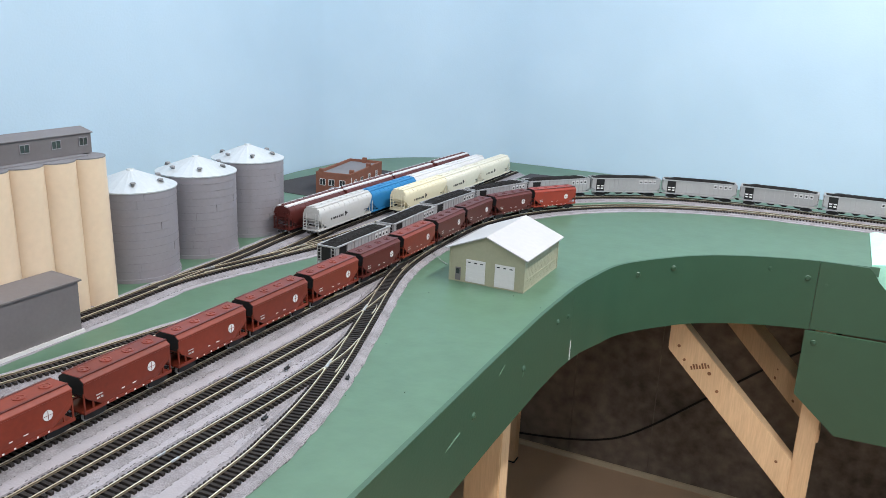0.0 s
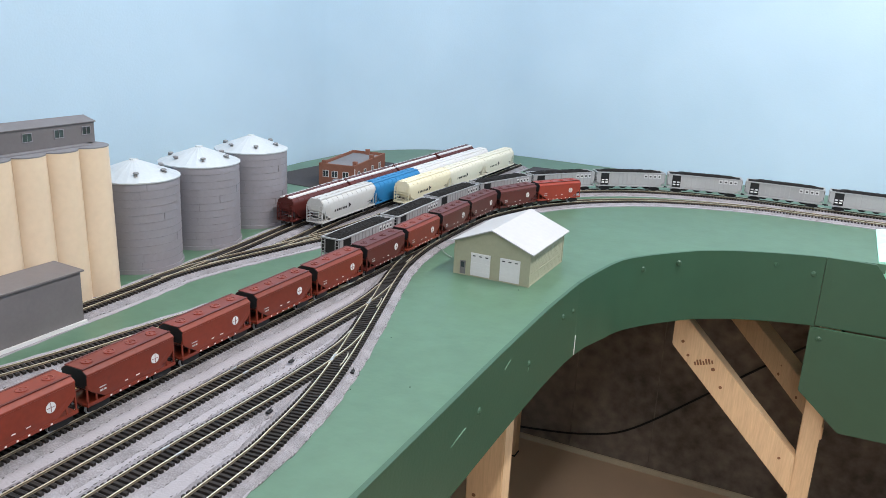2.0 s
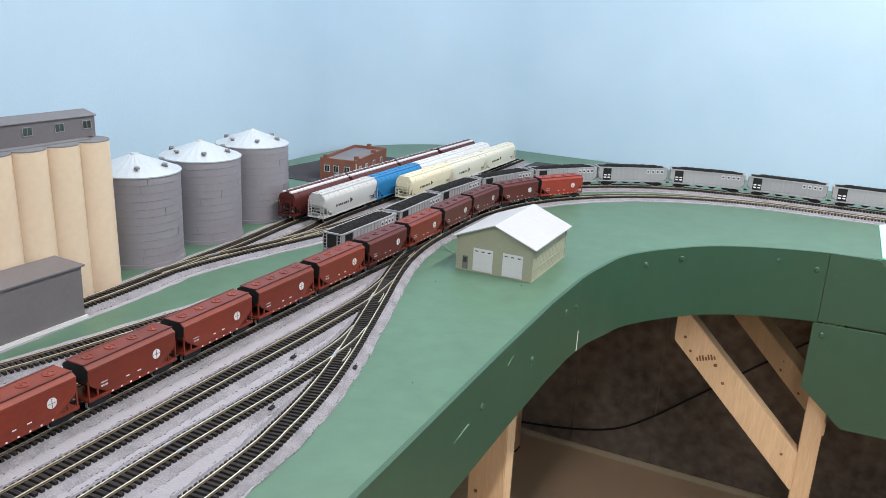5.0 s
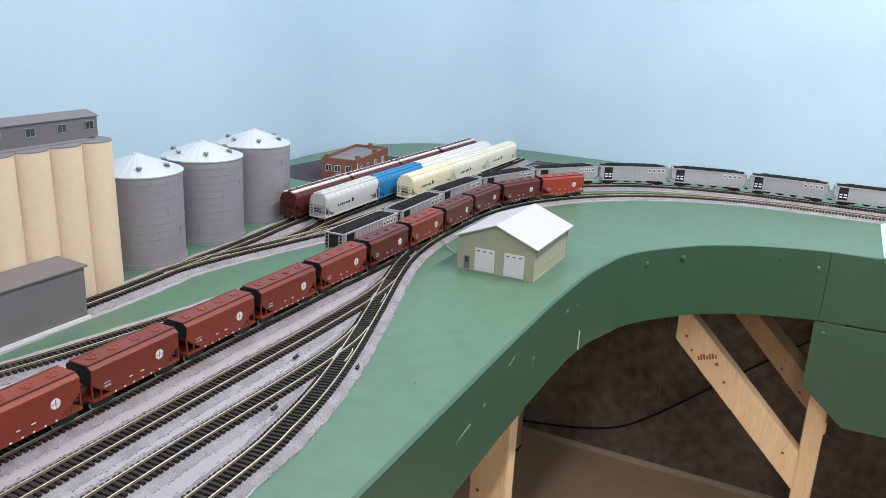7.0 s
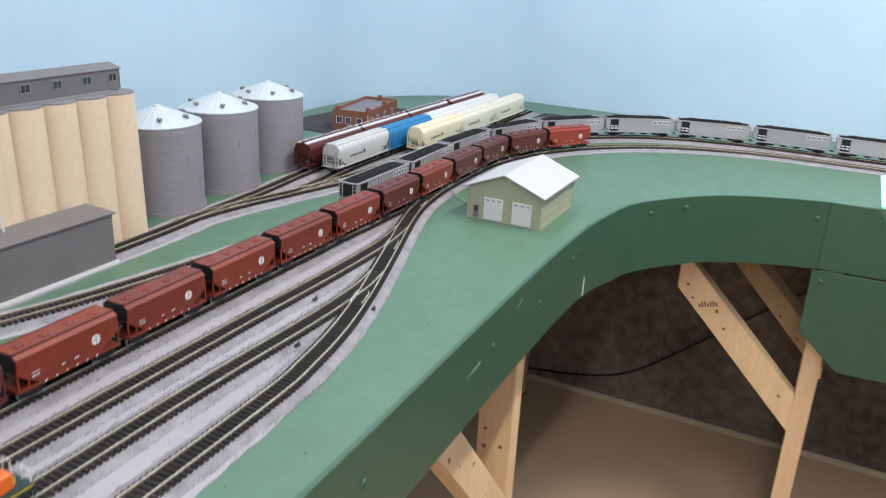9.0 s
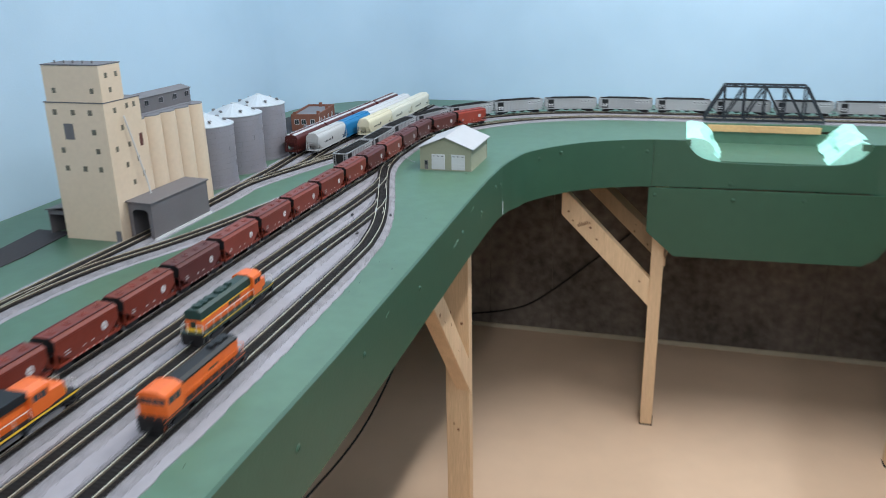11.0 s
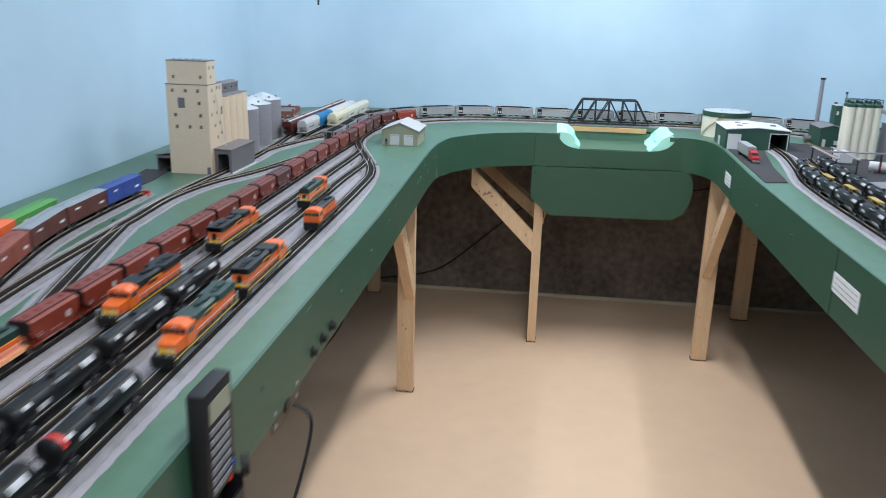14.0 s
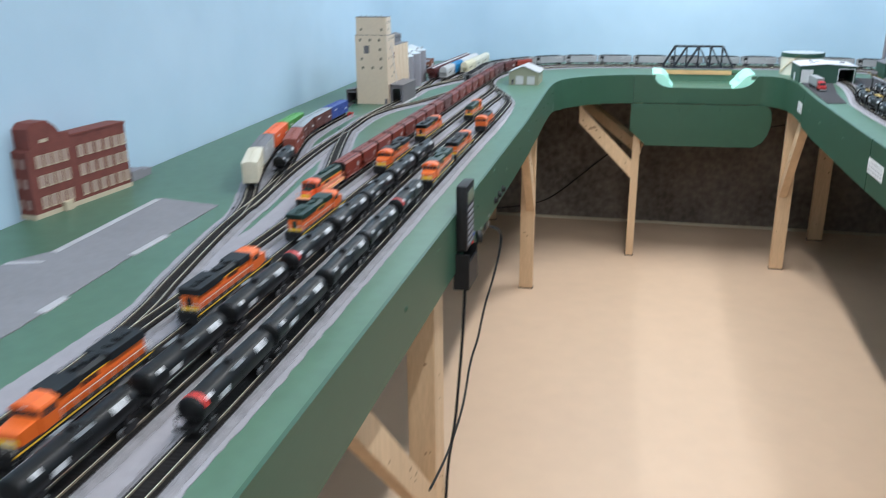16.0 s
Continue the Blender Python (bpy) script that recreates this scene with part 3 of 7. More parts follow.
SB = [(-0.675, -1.019), (-0.695, -0.898), (-0.723, -0.778), (-0.763, -0.619), (-0.822, -0.423), (-0.865, -0.248), (-0.886, -0.037), (-0.899, 0.210)]
SA = [(-0.666, -1.090), (-0.699, -0.978), (-0.746, -0.857), (-0.792, -0.737), (-0.844, -0.579), (-0.892, -0.402), (-0.925, -0.228), (-0.943, -0.036), (-0.956, 0.154)]
G1 = [(-0.797, 0.038), (-0.806, 0.153), (-0.810, 0.323), (-0.807, 0.513), (-0.810, 0.767), (-0.819, 0.927), (-0.827, 1.076), (-0.841, 1.225), (-0.844, 1.420), (-0.837, 2.172)]
G3 = [(-0.776, 1.096), (-0.759, 1.190), (-0.746, 1.320), (-0.740, 1.561), (-0.735, 2.149)]
G2 = [(-0.774, 1.105), (-0.779, 1.180), (-0.789, 1.273), (-0.793, 1.421), (-0.788, 2.191)]
R1 = [(1.003, 1.748), (1.003, 1.480), (0.994, 1.270), (0.961, 1.028), (0.924, 0.802), (0.916, 0.550), (0.919, 0.316), (0.923, 0.035), (0.931, -0.246), (0.950, -0.812), (0.908, -3.005)]
R2 = [(1.061, 1.255), (1.034, 1.023), (1.021, 0.744), (1.023, 0.465), (1.028, 0.185), (1.015, -0.097), (0.996, -0.286)]
R3 = [(1.450, 1.499), (1.431, 1.093), (1.362, 0.676), (1.291, 0.255), (1.256, -0.305), (1.286, -2.949)]
PATHS = {}
GAUGE, TIE = 0.0178, 0.0068


def track(key, pts, rise, label, rail="rail", bed=True, near=None):
    """Roadbed strip, ties and two rails along a line."""
    path = smooth_path(pts)
    PATHS[key] = path
    ss, xs, ys, hd = path
    nx, ny = -np.sin(hd), np.cos(hd)
    rng = random.Random(len(key) + int(rise * 1e5))
    if bed:
        bm = bmesh.new()
        h = 0.0042 + rise
        rings = []
        for x, y, a, b in zip(xs, ys, nx, ny):
            w = 0.0275 + rng.uniform(-0.0012, 0.0012)
            rings.append([(x + a * o, y + b * o, Z0 + z) for o, z in ((-w, 0.0005), (-0.0195, h), (0.0195, h), (w, 0.0005))])
        loft(bm, rings, caps=False, closed=False)
        tagged(part("roadbed", bm, "cork"), "grey painted raised roadbed strip under a track", "roadbed", kind="structure")
        # dark grit gathered along the shoulders
        bm = bmesh.new()
        for sgn in (-1, 1):
            for x, y, a, b, hh in [q for p in zip(xs, ys, nx, ny, hd) for q in (p, (p[0] + 0.005 * math.cos(p[4]), p[1] + 0.005 * math.sin(p[4]), *p[2:]))]:
                o = sgn * (0.0262 + rng.uniform(-0.0012, 0.0022))
                if rng.random() < 0.45:
                    continue
                l, w = rng.uniform(0.0005, 0.0022), rng.uniform(0.0002, 0.0005)
                cx, cy, c, d = x + a * o, y + b * o, math.cos(hh + rng.uniform(-0.3, 0.3)), math.sin(hh)
                loft(bm, [[(cx + u * c - v * d, cy + u * d + v * c, z) for u, v in ((-l, 0), (0, -w), (l, 0), (0, w))] for z in (Z0 + 0.0008, Z0 + 0.0020)])
        tagged(part("grit", bm, "grit"), "dark dry grit along the edge of the roadbed", "grit", kind="stuff")
    t = root("railway_track", label, "railway track", "tracks")
    verts, faces = [], []
    zt0, zt1 = Z0 + 0.003, Z0 + 0.0074 + rise
    singles = []
    for s in np.arange(TIE / 2, ss[-1], TIE):
        x, y, a = on_path(path, s)
        a += rng.uniform(-0.02, 0.02)
        if near and -0.70 < x < -0.30 and near[0] < y < near[1] and len(singles) < 290:
            singles.append(pose(x, y, 0, 0, 0, math.degrees(a)))
            continue
        c, d = math.cos(a), math.sin(a)
        n = len(verts)
        for z in (zt0, zt1):
            for u, v in ((-0.0017, -0.0148), (0.0017, -0.0148), (0.0017, 0.0148), (-0.0017, 0.0148)):
                verts.append((x + u * c - v * d, y + u * d + v * c, z))
        faces += [(n + 4, n + 5, n + 6, n + 7), (n, n + 1, n + 5, n + 4), (n + 1, n + 2, n + 6, n + 5), (n + 2, n + 3, n + 7, n + 6), (n + 3, n, n + 4, n + 7)]
    me = bpy.data.meshes.new("ties")
    me.from_pydata(verts, [], faces)
    me.materials.append(M["tie"])
    ob = tagged(new("tie_strip", me), "strip of dark brown plastic ties", kind="stuff")
    ob.parent = t
    first = None
    for m in singles:
        if first is None:
            first = part("tie", cube(-0.0017, 0.0017, -0.0148, 0.0148, zt0, zt1), "tie", t)
            first.matrix_basis = m
        else:
            share(first, "tie", t, m)
    for sgn in (-1, 1):
        bm = bmesh.new()
        rings = []
        for x, y, a, b in zip(xs, ys, nx, ny):
            o = sgn * GAUGE / 2
            rings.append([(x + a * (o + w), y + b * (o + w), z) for w, z in ((-0.0005, ZR + rise - 0.0007), (-0.0005, ZR + rise), (0.0005, ZR + rise), (0.0005, ZR + rise - 0.0007))])
        loft(bm, rings)
        head = part("rail", bm, rail, t)
        bm = bmesh.new()
        rings = []
        for x, y, a, b in zip(xs, ys, nx, ny):
            o = sgn * GAUGE / 2
            rings.append([(x + a * (o + w), y + b * (o + w), z) for w, z in ((-0.0008, zt1 - 0.0002), (-0.0002, zt1 + 0.0006), (-0.0002, ZR + rise - 0.0006), (0.0002, ZR + rise - 0.0006), (0.0002, zt1 + 0.0006), (0.0008, zt1 - 0.0002))])
        loft(bm, rings)
        part("rail_web", bm, "rail_web", head)
    return t


YARD = "straight yard track with dark ties and bright rails on ballast"
track("T1", T1, 0.0000, "main line track with dark ties and shiny curved rails", near=(0.25, 1.15))
track("T2", T2, 0.0001, YARD, near=(0.25, 1.15))
track("T3", T3, 0.0002, YARD, near=(0.25, 1.15))
track("T4", T4, 0.0003, "yard ladder track with dark ties bending into the main line", near=(0.25, 1.15))
track("S1", S1, 0.0004, "outer main line track with dark ties and shiny rails", "rail", near=(0.25, 1.15))
track("GOLD", GOLD, 0.0005, "connecting track with brass coloured rails", "brass", near=(0.25, 1.15))
track("GX", GX, 0.00055, "crossover track between two main lines", "brass", near=(0.25, 1.15))
track("GB", GB, 0.00095, "connecting track curving from the grain siding to the main line")
track("XB", XB, 0.0006, "connecting track between two lines")
track("SB", SB, 0.0007, "storage siding under parked boxcars")
track("SA", SA, 0.0008, "storage siding under parked boxcars")
track("G1", G1, 0.0009, "grain elevator siding with weathered rails")
track("G3", G3, 0.0010, "grain siding under parked hoppers")
track("G2", G2, 0.0011, "grain siding under parked hoppers")
track("R1", R1, 0.0002, "siding under parked black tank cars")
track("R2", R2, 0.0005, "siding beside the loading rack")
track("R3", R3, 0.0007, "siding beside the silos")
# switch machines and frogs beside the turnouts
for x, y, a in ((-0.398, 0.758, 20), (-0.479, 0.941, 20), (-0.419, 0.630, 5), (-0.475, 0.743, 5), (-0.540, 1.100, 12), (-0.791, 1.002, 15), (-0.607, 0.816, 8), (-0.824, -0.076, 0), (-0.711, -1.019, 10)):
    t = root("switch_stand", "small dark switch machine beside a turnout", "switch stand", "switch stands", m=pose(x, y, Z0 + 0.004, 0, 0, a))
    part("base", cube(-0.0022, 0.0022, -0.004, 0.004, 0, 0.0022, 0.0004), "black", t)
    part("lever", tube(bmesh.new(), (0, 0, 0.002), (0.001, 0.003, 0.0052), 0.0005, 6), "black", t)



def rail_crossings(a, b):
    """Where a rail of one track crosses a rail of another."""
    found = []
    for sa in (-1, 1):
        for sb in (-1, 1):
            lines = []
            for key, sgn in ((a, sa), (b, sb)):
                ss, xs, ys, hd = PATHS[key]
                lines.append(np.stack([xs - np.sin(hd) * sgn * GAUGE / 2, ys + np.cos(hd) * sgn * GAUGE / 2], 1))
            gap = np.hypot(*(lines[0][:, None] - lines[1][None]).transpose(2, 0, 1))
            i, j = np.unravel_index(int(gap.argmin()), gap.shape)
            if gap[i, j] < 0.004 and sa != sb:
                found.append((*lines[0][i], float(PATHS[a][3][i]), float(PATHS[b][3][j]), sa))
    return found


for a, b in (("T4", "T3"), ("T4", "T2"), ("T4", "T1"), ("GX", "GOLD"), ("GX", "T1"), ("GB", "G1"), ("GB", "S1"), ("G3", "G2")):
    for x, y, ha, hb, side in rail_crossings(a, b):
        t = root("track_frog", "silver cast frog where two rails cross", "track frog", "track frogs", m=pose(x, y, ZR + 0.0002, 0, 0, math.degrees(ha)))
        bm = bmesh.new()
        loft(bm, [[(d, -w, -0.0015), (d, w, -0.0015), (d, w, 0.0008), (d, -w, 0.0008)] for d, w in ((-0.009, 0.0022), (-0.002, 0.0012), (0.004, 0.0008), (0.010, 0.0018))])
        part("casting", bm, "steel", t)
        for k in (-1, 1):
            bm = bmesh.new()
            o = -side * 0.0148 if k > 0 else side * 0.0016
            loft(bm, [[(d, o + q - 0.0004, -0.0014), (d, o + q + 0.0004, -0.0014), (d, o + q + 0.0004, 0.0006), (d, o + q - 0.0004, 0.0006)] for d, q in ((-0.018, side * 0.0012 * k), (-0.011, 0), (0.011, 0), (0.018, side * 0.0012 * k))])
            part("guard_rail", bm, "rail", t)
for key, y in (("T2", 0.681), ("T2", 0.02), ("T3", 0.522), ("T3", 0.0), ("T4", 0.30), ("T1", 0.42), ("S1", 0.80), ("G1", 0.70)):
    x0, y0, a = on_path(PATHS[key], s_at_y(PATHS[key], y, 0.0))
    for sgn in (-1, 1):
        t = root("rail_joiner", "bright metal joiner between two rails", "rail joiner", "rail joiners", m=pose(x0 - math.sin(a) * sgn * GAUGE / 2, y0 + math.cos(a) * sgn * GAUGE / 2, ZR - 0.0006, 0, 0, math.degrees(a)))
        part("sleeve", cube(-0.0052, 0.0052, -0.0011, 0.0011, -0.0008, 0.0009, 0.0003), "steel", t)

# ---- flat patches on the deck ----
def patch(name, poly, z, mat, label, category, jitter=0.0, seed=3, kind="structure"):
    rng = random.Random(seed)
    pts = []
    for (ax, ay), (bx, by) in zip(poly, poly[1:] + poly[:1]):
        n = max(1, int(math.hypot(bx - ax, by - ay) / 0.012)) if jitter else 1
        for k in range(n):
            pts.append((ax + (bx - ax) * k / n + rng.uniform(-jitter, jitter), ay + (by - ay) * k / n + rng.uniform(-jitter, jitter)))
    bm = bmesh.new()
    prism(bm, pts, Z0 - 0.002, z)
    return tagged(part(name, bm, mat), label, category, kind=kind)


patch("yard_ballast", [(-0.602, -3.127), (-0.287, -3.121), (-0.292, -1.721), (-0.315, -0.521), (-0.322, 0.155), (-0.338, 0.441), (-0.353, 0.564), (-0.379, 0.659), (-0.407, 0.744), (-0.437, 0.829), (-0.470, 0.932), (-0.507, 1.035), (-0.535, 1.128), (-0.550, 1.241), (-0.550, 1.427), (-0.595, 1.426), (-0.596, 1.099), (-0.627, 0.958), (-0.654, 0.721), (-0.663, 0.342), (-0.658, -0.232), (-0.665, -0.719), (-0.615, -1.121), (-0.611, -1.727)], Z0 + 0.0012, "ballast", "pale grey painted ground under the yard tracks", "ballast", 0.0016)


def halo(path, w, z, seed, y0=-9, y1=9):
    ss, xs, ys, hd = path
    rng = random.Random(seed)
    l, r = [], []
    for x, y, a in zip(xs[::2], ys[::2], hd[::2]):
        if y0 < y < y1:
            for side, sgn in ((l, 1), (r, -1)):
                o = sgn * (w + rng.uniform(-0.0014, 0.0018))
                side.append((x - math.sin(a) * o, y + math.cos(a) * o, z))
    bm = bmesh.new()
    loft(bm, [[a, b, (b[0], b[1], Z0 - 0.002), (a[0], a[1], Z0 - 0.002)] for a, b in zip(l, r)])
    tagged(part("ballast_strip", bm, "ballast"), "pale grey painted strip of ground along a track", "ballast", kind="structure")


halo(PATHS["S1"], 0.036, Z0 + 0.0008, 1)
halo(PATHS["G1"], 0.036, Z0 + 0.0006, 2)
halo(PATHS["G3"], 0.034, Z0 + 0.0010, 3)
halo(PATHS["GB"], 0.034, Z0 + 0.0013, 11)
halo(PATHS["G2"], 0.034, Z0 + 0.0004, 4)
halo(PATHS["SB"], 0.034, Z0 + 0.0009, 5)
halo(PATHS["SA"], 0.034, Z0 + 0.0005, 6)
halo(PATHS["XB"], 0.036, Z0 + 0.0007, 7)
halo(PATHS["T1"], 0.034, Z0 + 0.0014, 8, 1.4, 9)
halo(PATHS["R1"], 0.040, Z0 + 0.0011, 9)
halo(PATHS["R2"], 0.036, Z0 + 0.0006, 10)
patch("access_road", [(-0.934, -2.321), (-0.934, -1.401), (-0.893, -1.323), (-0.918, -0.963), (-0.759, -0.993), (-0.747, -1.316), (-0.717, -1.647), (-0.707, -2.327)], Z0 + 0.0016, "road", "pale grey paper road beside the brick factory", "road", 0.001)
for poly in ([(-0.899, -1.342), (-0.885, -1.343), (-0.908, -0.974), (-0.922, -0.973)], [(-0.934, -1.421), (-0.876, -1.398), (-0.876, -1.388), (-0.934, -1.406)], [(-0.754, -1.326), (-0.741, -1.326), (-0.743, -1.212), (-0.757, -1.212)], [(-0.733, -1.586), (-0.717, -1.587), (-0.722, -1.527), (-0.736, -1.526)]):
    patch("road_edge", poly, Z0 + 0.0022, "paper_edge", "torn pale paper edge of the road", "road edge")
patch("elevator_driveway", [(-1.053, 0.522), (-0.976, 0.522), (-0.957, 0.381), (-0.954, 0.249), (-0.962, 0.078), (-1.030, 0.079), (-1.016, 0.296)], Z0 + 0.0016, "asphalt", "dark grey paper driveway to the grain elevator", "driveway")
patch("depot_lot", [(-1.193, 1.563), (-0.934, 1.555), (-0.902, 1.739), (-0.899, 1.965), (-1.152, 1.952)], Z0 + 0.0013, "asphalt", "dark grey paper lot round the brick depot", "driveway")
patch("corner_lot", [(-0.695, 2.088), (-0.463, 2.156), (-0.463, 2.200), (-0.695, 2.176)], Z0 + 0.0016, "asphalt", "dark strip of paper paving by the wall", "paving")
patch("truck_yard", [(0.821, 1.444), (0.803, 0.794), (0.874, 0.813), (0.897, 1.080), (0.954, 1.450)], Z0 + 0.0026, "asphalt", "dark grey paper truck yard", "truck yard")
patch("plant_yard", [(1.030, 1.722), (1.036, 1.436), (1.046, 1.162), (1.135, 0.891), (1.339, 0.950), (1.323, 1.449), (1.239, 1.642)], Z0 + 0.0018, "asphalt", "dark grey ground round the silos", "plant yard")
patch("gravel_lot", [(1.022, 1.050), (1.311, 1.040), (1.273, 0.716), (1.196, 0.339), (1.121, -0.086), (1.024, -0.143), (1.057, 0.234), (1.043, 0.699)], Z0 + 0.0015, "road", "pale grey gravel ground beside the tank car sidings", "gravel lot", 0.004)
# specks of dirt on the paint
rng = random.Random(12)
for _ in range(36):
    x, y = rng.uniform(-0.50, -0.285), rng.uniform(-0.2, 1.2)
    if x < -0.345 - max(0, y - 0.45) * 0.3:
        continue
    bm = bmesh.new()
    bmesh.ops.create_icosphere(bm, subdivisions=1, radius=rng.uniform(0.0004, 0.0010))
    tagged(part("dirt_speck", bm, "black"), "tiny dark speck of dirt on the paint", "speck", "dirt specks").location = (x, y, Z0 + 0.0004)

# ---- rolling stock ----
_wheel = {}


def bogie(parent, x, axles=2, wb=0.019, mat="black"):
    """A truck with side frames and wheels, centred at x."""
    bm = bmesh.new()
    for s in (-1, 1):
        y = s * 0.0122
        half = wb / 2 + 0.004
        prof = [(-half, 0.0035), (-half, 0.0075), (-half * 0.45, 0.0100), (half * 0.45, 0.0100), (half, 0.0075), (half, 0.0035), (half * 0.4, 0.0022), (-half * 0.4, 0.0022)]
        loft(bm, [[(x + px, y - 0.0012, z) for px, z in prof], [(x + px, y + 0.0012, z) for px, z in prof]])
    box(bm, x - 0.004, x + 0.004, -0.012, 0.012, 0.006, 0.0105)
    t = part("truck", bm, mat, parent)
    if "w" not in _wheel:
        wb_m = bmesh.new()
        tube(wb_m, (0, -0.0014, 0), (0, 0.0014, 0), 0.0047, 14)
        tube(wb_m, (0, -0.0022, 0), (0, 0.0022, 0), 0.0018, 8)
        me = bpy.data.meshes.new("wheel")
        wb_m.to_mesh(me)
        wb_m.free()
        me.materials.append(M["steel"])
        _wheel["w"] = me
    for i in range(axles):
        ax = x - wb / 2 + wb * i / (axles - 1)
        for s in (-1, 1):
            w = new("wheel", _wheel["w"])
            w.parent, w.location = t, (ax, s * 0.0090, 0.0047)
    return t


def coupler(parent, x, s):
    bm = bmesh.new()
    box(bm, min(x, x + s * 0.006), max(x, x + s * 0.006), -0.0012, 0.0012, 0.0080, 0.0105)
    box(bm, min(x + s * 0.005, x + s * 0.008), max(x + s * 0.005, x + s * 0.008), -0.0022, 0.0022, 0.0072, 0.0112)
    return part("coupler", bm, "black", parent)


def ladder(parent, x, y0, y1, z0, z1, mat, n=5, thick=0.0006):
    bm = bmesh.new()
    for y in (y0, y1):
        box(bm, x - thick, x + thick, y - thick, y + thick, z0, z1)
    for i in range(n):
        z = z0 + (z1 - z0) * (i + 0.5) / n
        box(bm, x - thick * 0.8, x + thick * 0.8, y0, y1, z - 0.0004, z + 0.0004)
    return part("ladder", bm, mat, parent)


def bars(parent, name, xs, y, z0, z1, mat, thick=0.0003):
    """Small plain bars on a side, standing in for lettering; xs are start and end pairs."""
    bm = bmesh.new()
    s = 1 if y > 0 else -1
    for a, b in xs:
        box(bm, a, b, min(y, y + s * thick), max(y, y + s * thick), z0, z1)
    return part(name, bm, mat, parent)


def disc(parent, name, x, y, z, r, mat):
    s = 1 if y > 0 else -1
    return part(name, tube(bmesh.new(), (x, y, z), (x, y + s * 0.0004, z), r, 20), mat, parent)


def small_hopper(mat="red", group="red hopper train"):
    """Two-bay covered hopper with sloped ends."""
    g = root("covered_hopper", "weathered mineral red two-bay covered hopper car on the main line", "hopper car", group)
    L, W, H = 0.1195, 0.0172, 0.0505
    EM, TX = -0.030, 0.040
    bm = bmesh.new()

    def ring(x, zl, wl):
        return [(x, -wl, zl), (x, -W, zl + 0.008), (x, -W, H - 0.0072), (x, -W * 1.04, H - 0.0066), (x, -W * 1.02, H - 0.0046), (x, -W * 0.62, H), (x, W * 0.62, H), (x, W * 1.02, H - 0.0046), (x, W * 1.04, H - 0.0066), (x, W, H - 0.0072), (x, W, zl + 0.008), (x, wl, zl)]

    loft(bm, [ring(-L * 0.49, 0.031, W), ring(-L * 0.455, 0.026, W), ring(-L * 0.28, 0.0125, W * 0.95), ring(L * 0.28, 0.0125, W * 0.95), ring(L * 0.455, 0.026, W), ring(L * 0.49, 0.031, W)])
    part("body", bm, mat, g)
    bm = bmesh.new()
    for s in (-1, 1):
        box(bm, -L / 2, L / 2, s * W - 0.0012, s * W + 0.0004, 0.0115, 0.0145)
        for e in (-1, 1):
            box(bm, e * L * 0.49 - 0.0008, e * L * 0.49 + 0.0008, s * W * 0.93 - 0.0007, s * W * 0.93 + 0.0007, 0.012, 0.034)
            box(bm, e * L * 0.40 - 0.0008, e * L * 0.40 + 0.0008, s * W * 0.93 - 0.0007, s * W * 0.93 + 0.0007, 0.012, 0.028)
    for e in (-1, 1):
        box(bm, min(e * L * 0.31, e * L / 2), max(e * L * 0.31, e * L / 2), -W, W, 0.0108, 0.0128)
    part("underframe", bm, mat, g)
    for x in (-0.023, 0.023):
        bm = bmesh.new()
        loft(bm, [[(x - 0.016, -0.013, 0.0125), (x + 0.016, -0.013, 0.0125), (x + 0.016, 0.013, 0.0125), (x - 0.016, 0.013, 0.0125)], [(x - 0.006, -0.006, 0.0045), (x + 0.006, -0.006, 0.0045), (x + 0.006, 0.006, 0.0045), (x - 0.006, 0.006, 0.0045)]])
        part("discharge_bay", bm, mat, g)
    hatch = None
    for x in (-0.043, -0.0145, 0.0145, 0.043):
        if hatch is None:
            bm = bmesh.new()
            lathe(bm, [(0.0062, H - 0.001), (0.0062, H + 0.0007), (0.0050, H + 0.0009), (0.0046, H + 0.0003), (0.0020, H + 0.0003), (0.0012, H + 0.0012), (0.0002, H + 0.0012)], 18)
            hatch = part("roof_hatch", bm, mat, g)
            hatch.location = (x, 0, 0)
        else:
            share(hatch, "roof_hatch", g, pose(x, 0, 0))
    for s in (-1, 1):
        part("running_board", cube(-L * 0.492, L * 0.492, s * 0.0118 - 0.0013, s * 0.0118 + 0.0013, H - 0.0006, H + 0.0003), "dark_red", g)
    # black sheets put shade into colour: car ends, and slopes above the trucks
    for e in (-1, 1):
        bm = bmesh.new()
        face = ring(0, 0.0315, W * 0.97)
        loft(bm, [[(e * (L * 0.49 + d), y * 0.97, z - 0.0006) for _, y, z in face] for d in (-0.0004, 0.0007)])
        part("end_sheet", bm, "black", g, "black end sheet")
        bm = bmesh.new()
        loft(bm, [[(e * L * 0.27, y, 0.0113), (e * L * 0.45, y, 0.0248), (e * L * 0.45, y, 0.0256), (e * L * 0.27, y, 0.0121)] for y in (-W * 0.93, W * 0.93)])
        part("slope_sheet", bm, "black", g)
    for s in (-1, 1):
        disc(g, "emblem", s * EM, s * (W + 0.0002), 0.0300, 0.0054, "white")
        bars(g, "lettering", [(s * TX - 0.004, s * TX + 0.0045)], s * W, 0.0262, 0.0272, "worn_white")
        bars(g, "lettering", [(s * TX - 0.004, s * TX - 0.001), (s * TX, s * TX + 0.004)], s * W, 0.0222, 0.0240, "worn_white")
        bars(g, "lettering", [(x, x + 0.002) for x in (-0.030, -0.018, -0.006, 0.006, 0.018, 0.030)], s * (W + 0.0004), 0.0122, 0.0138, "label")
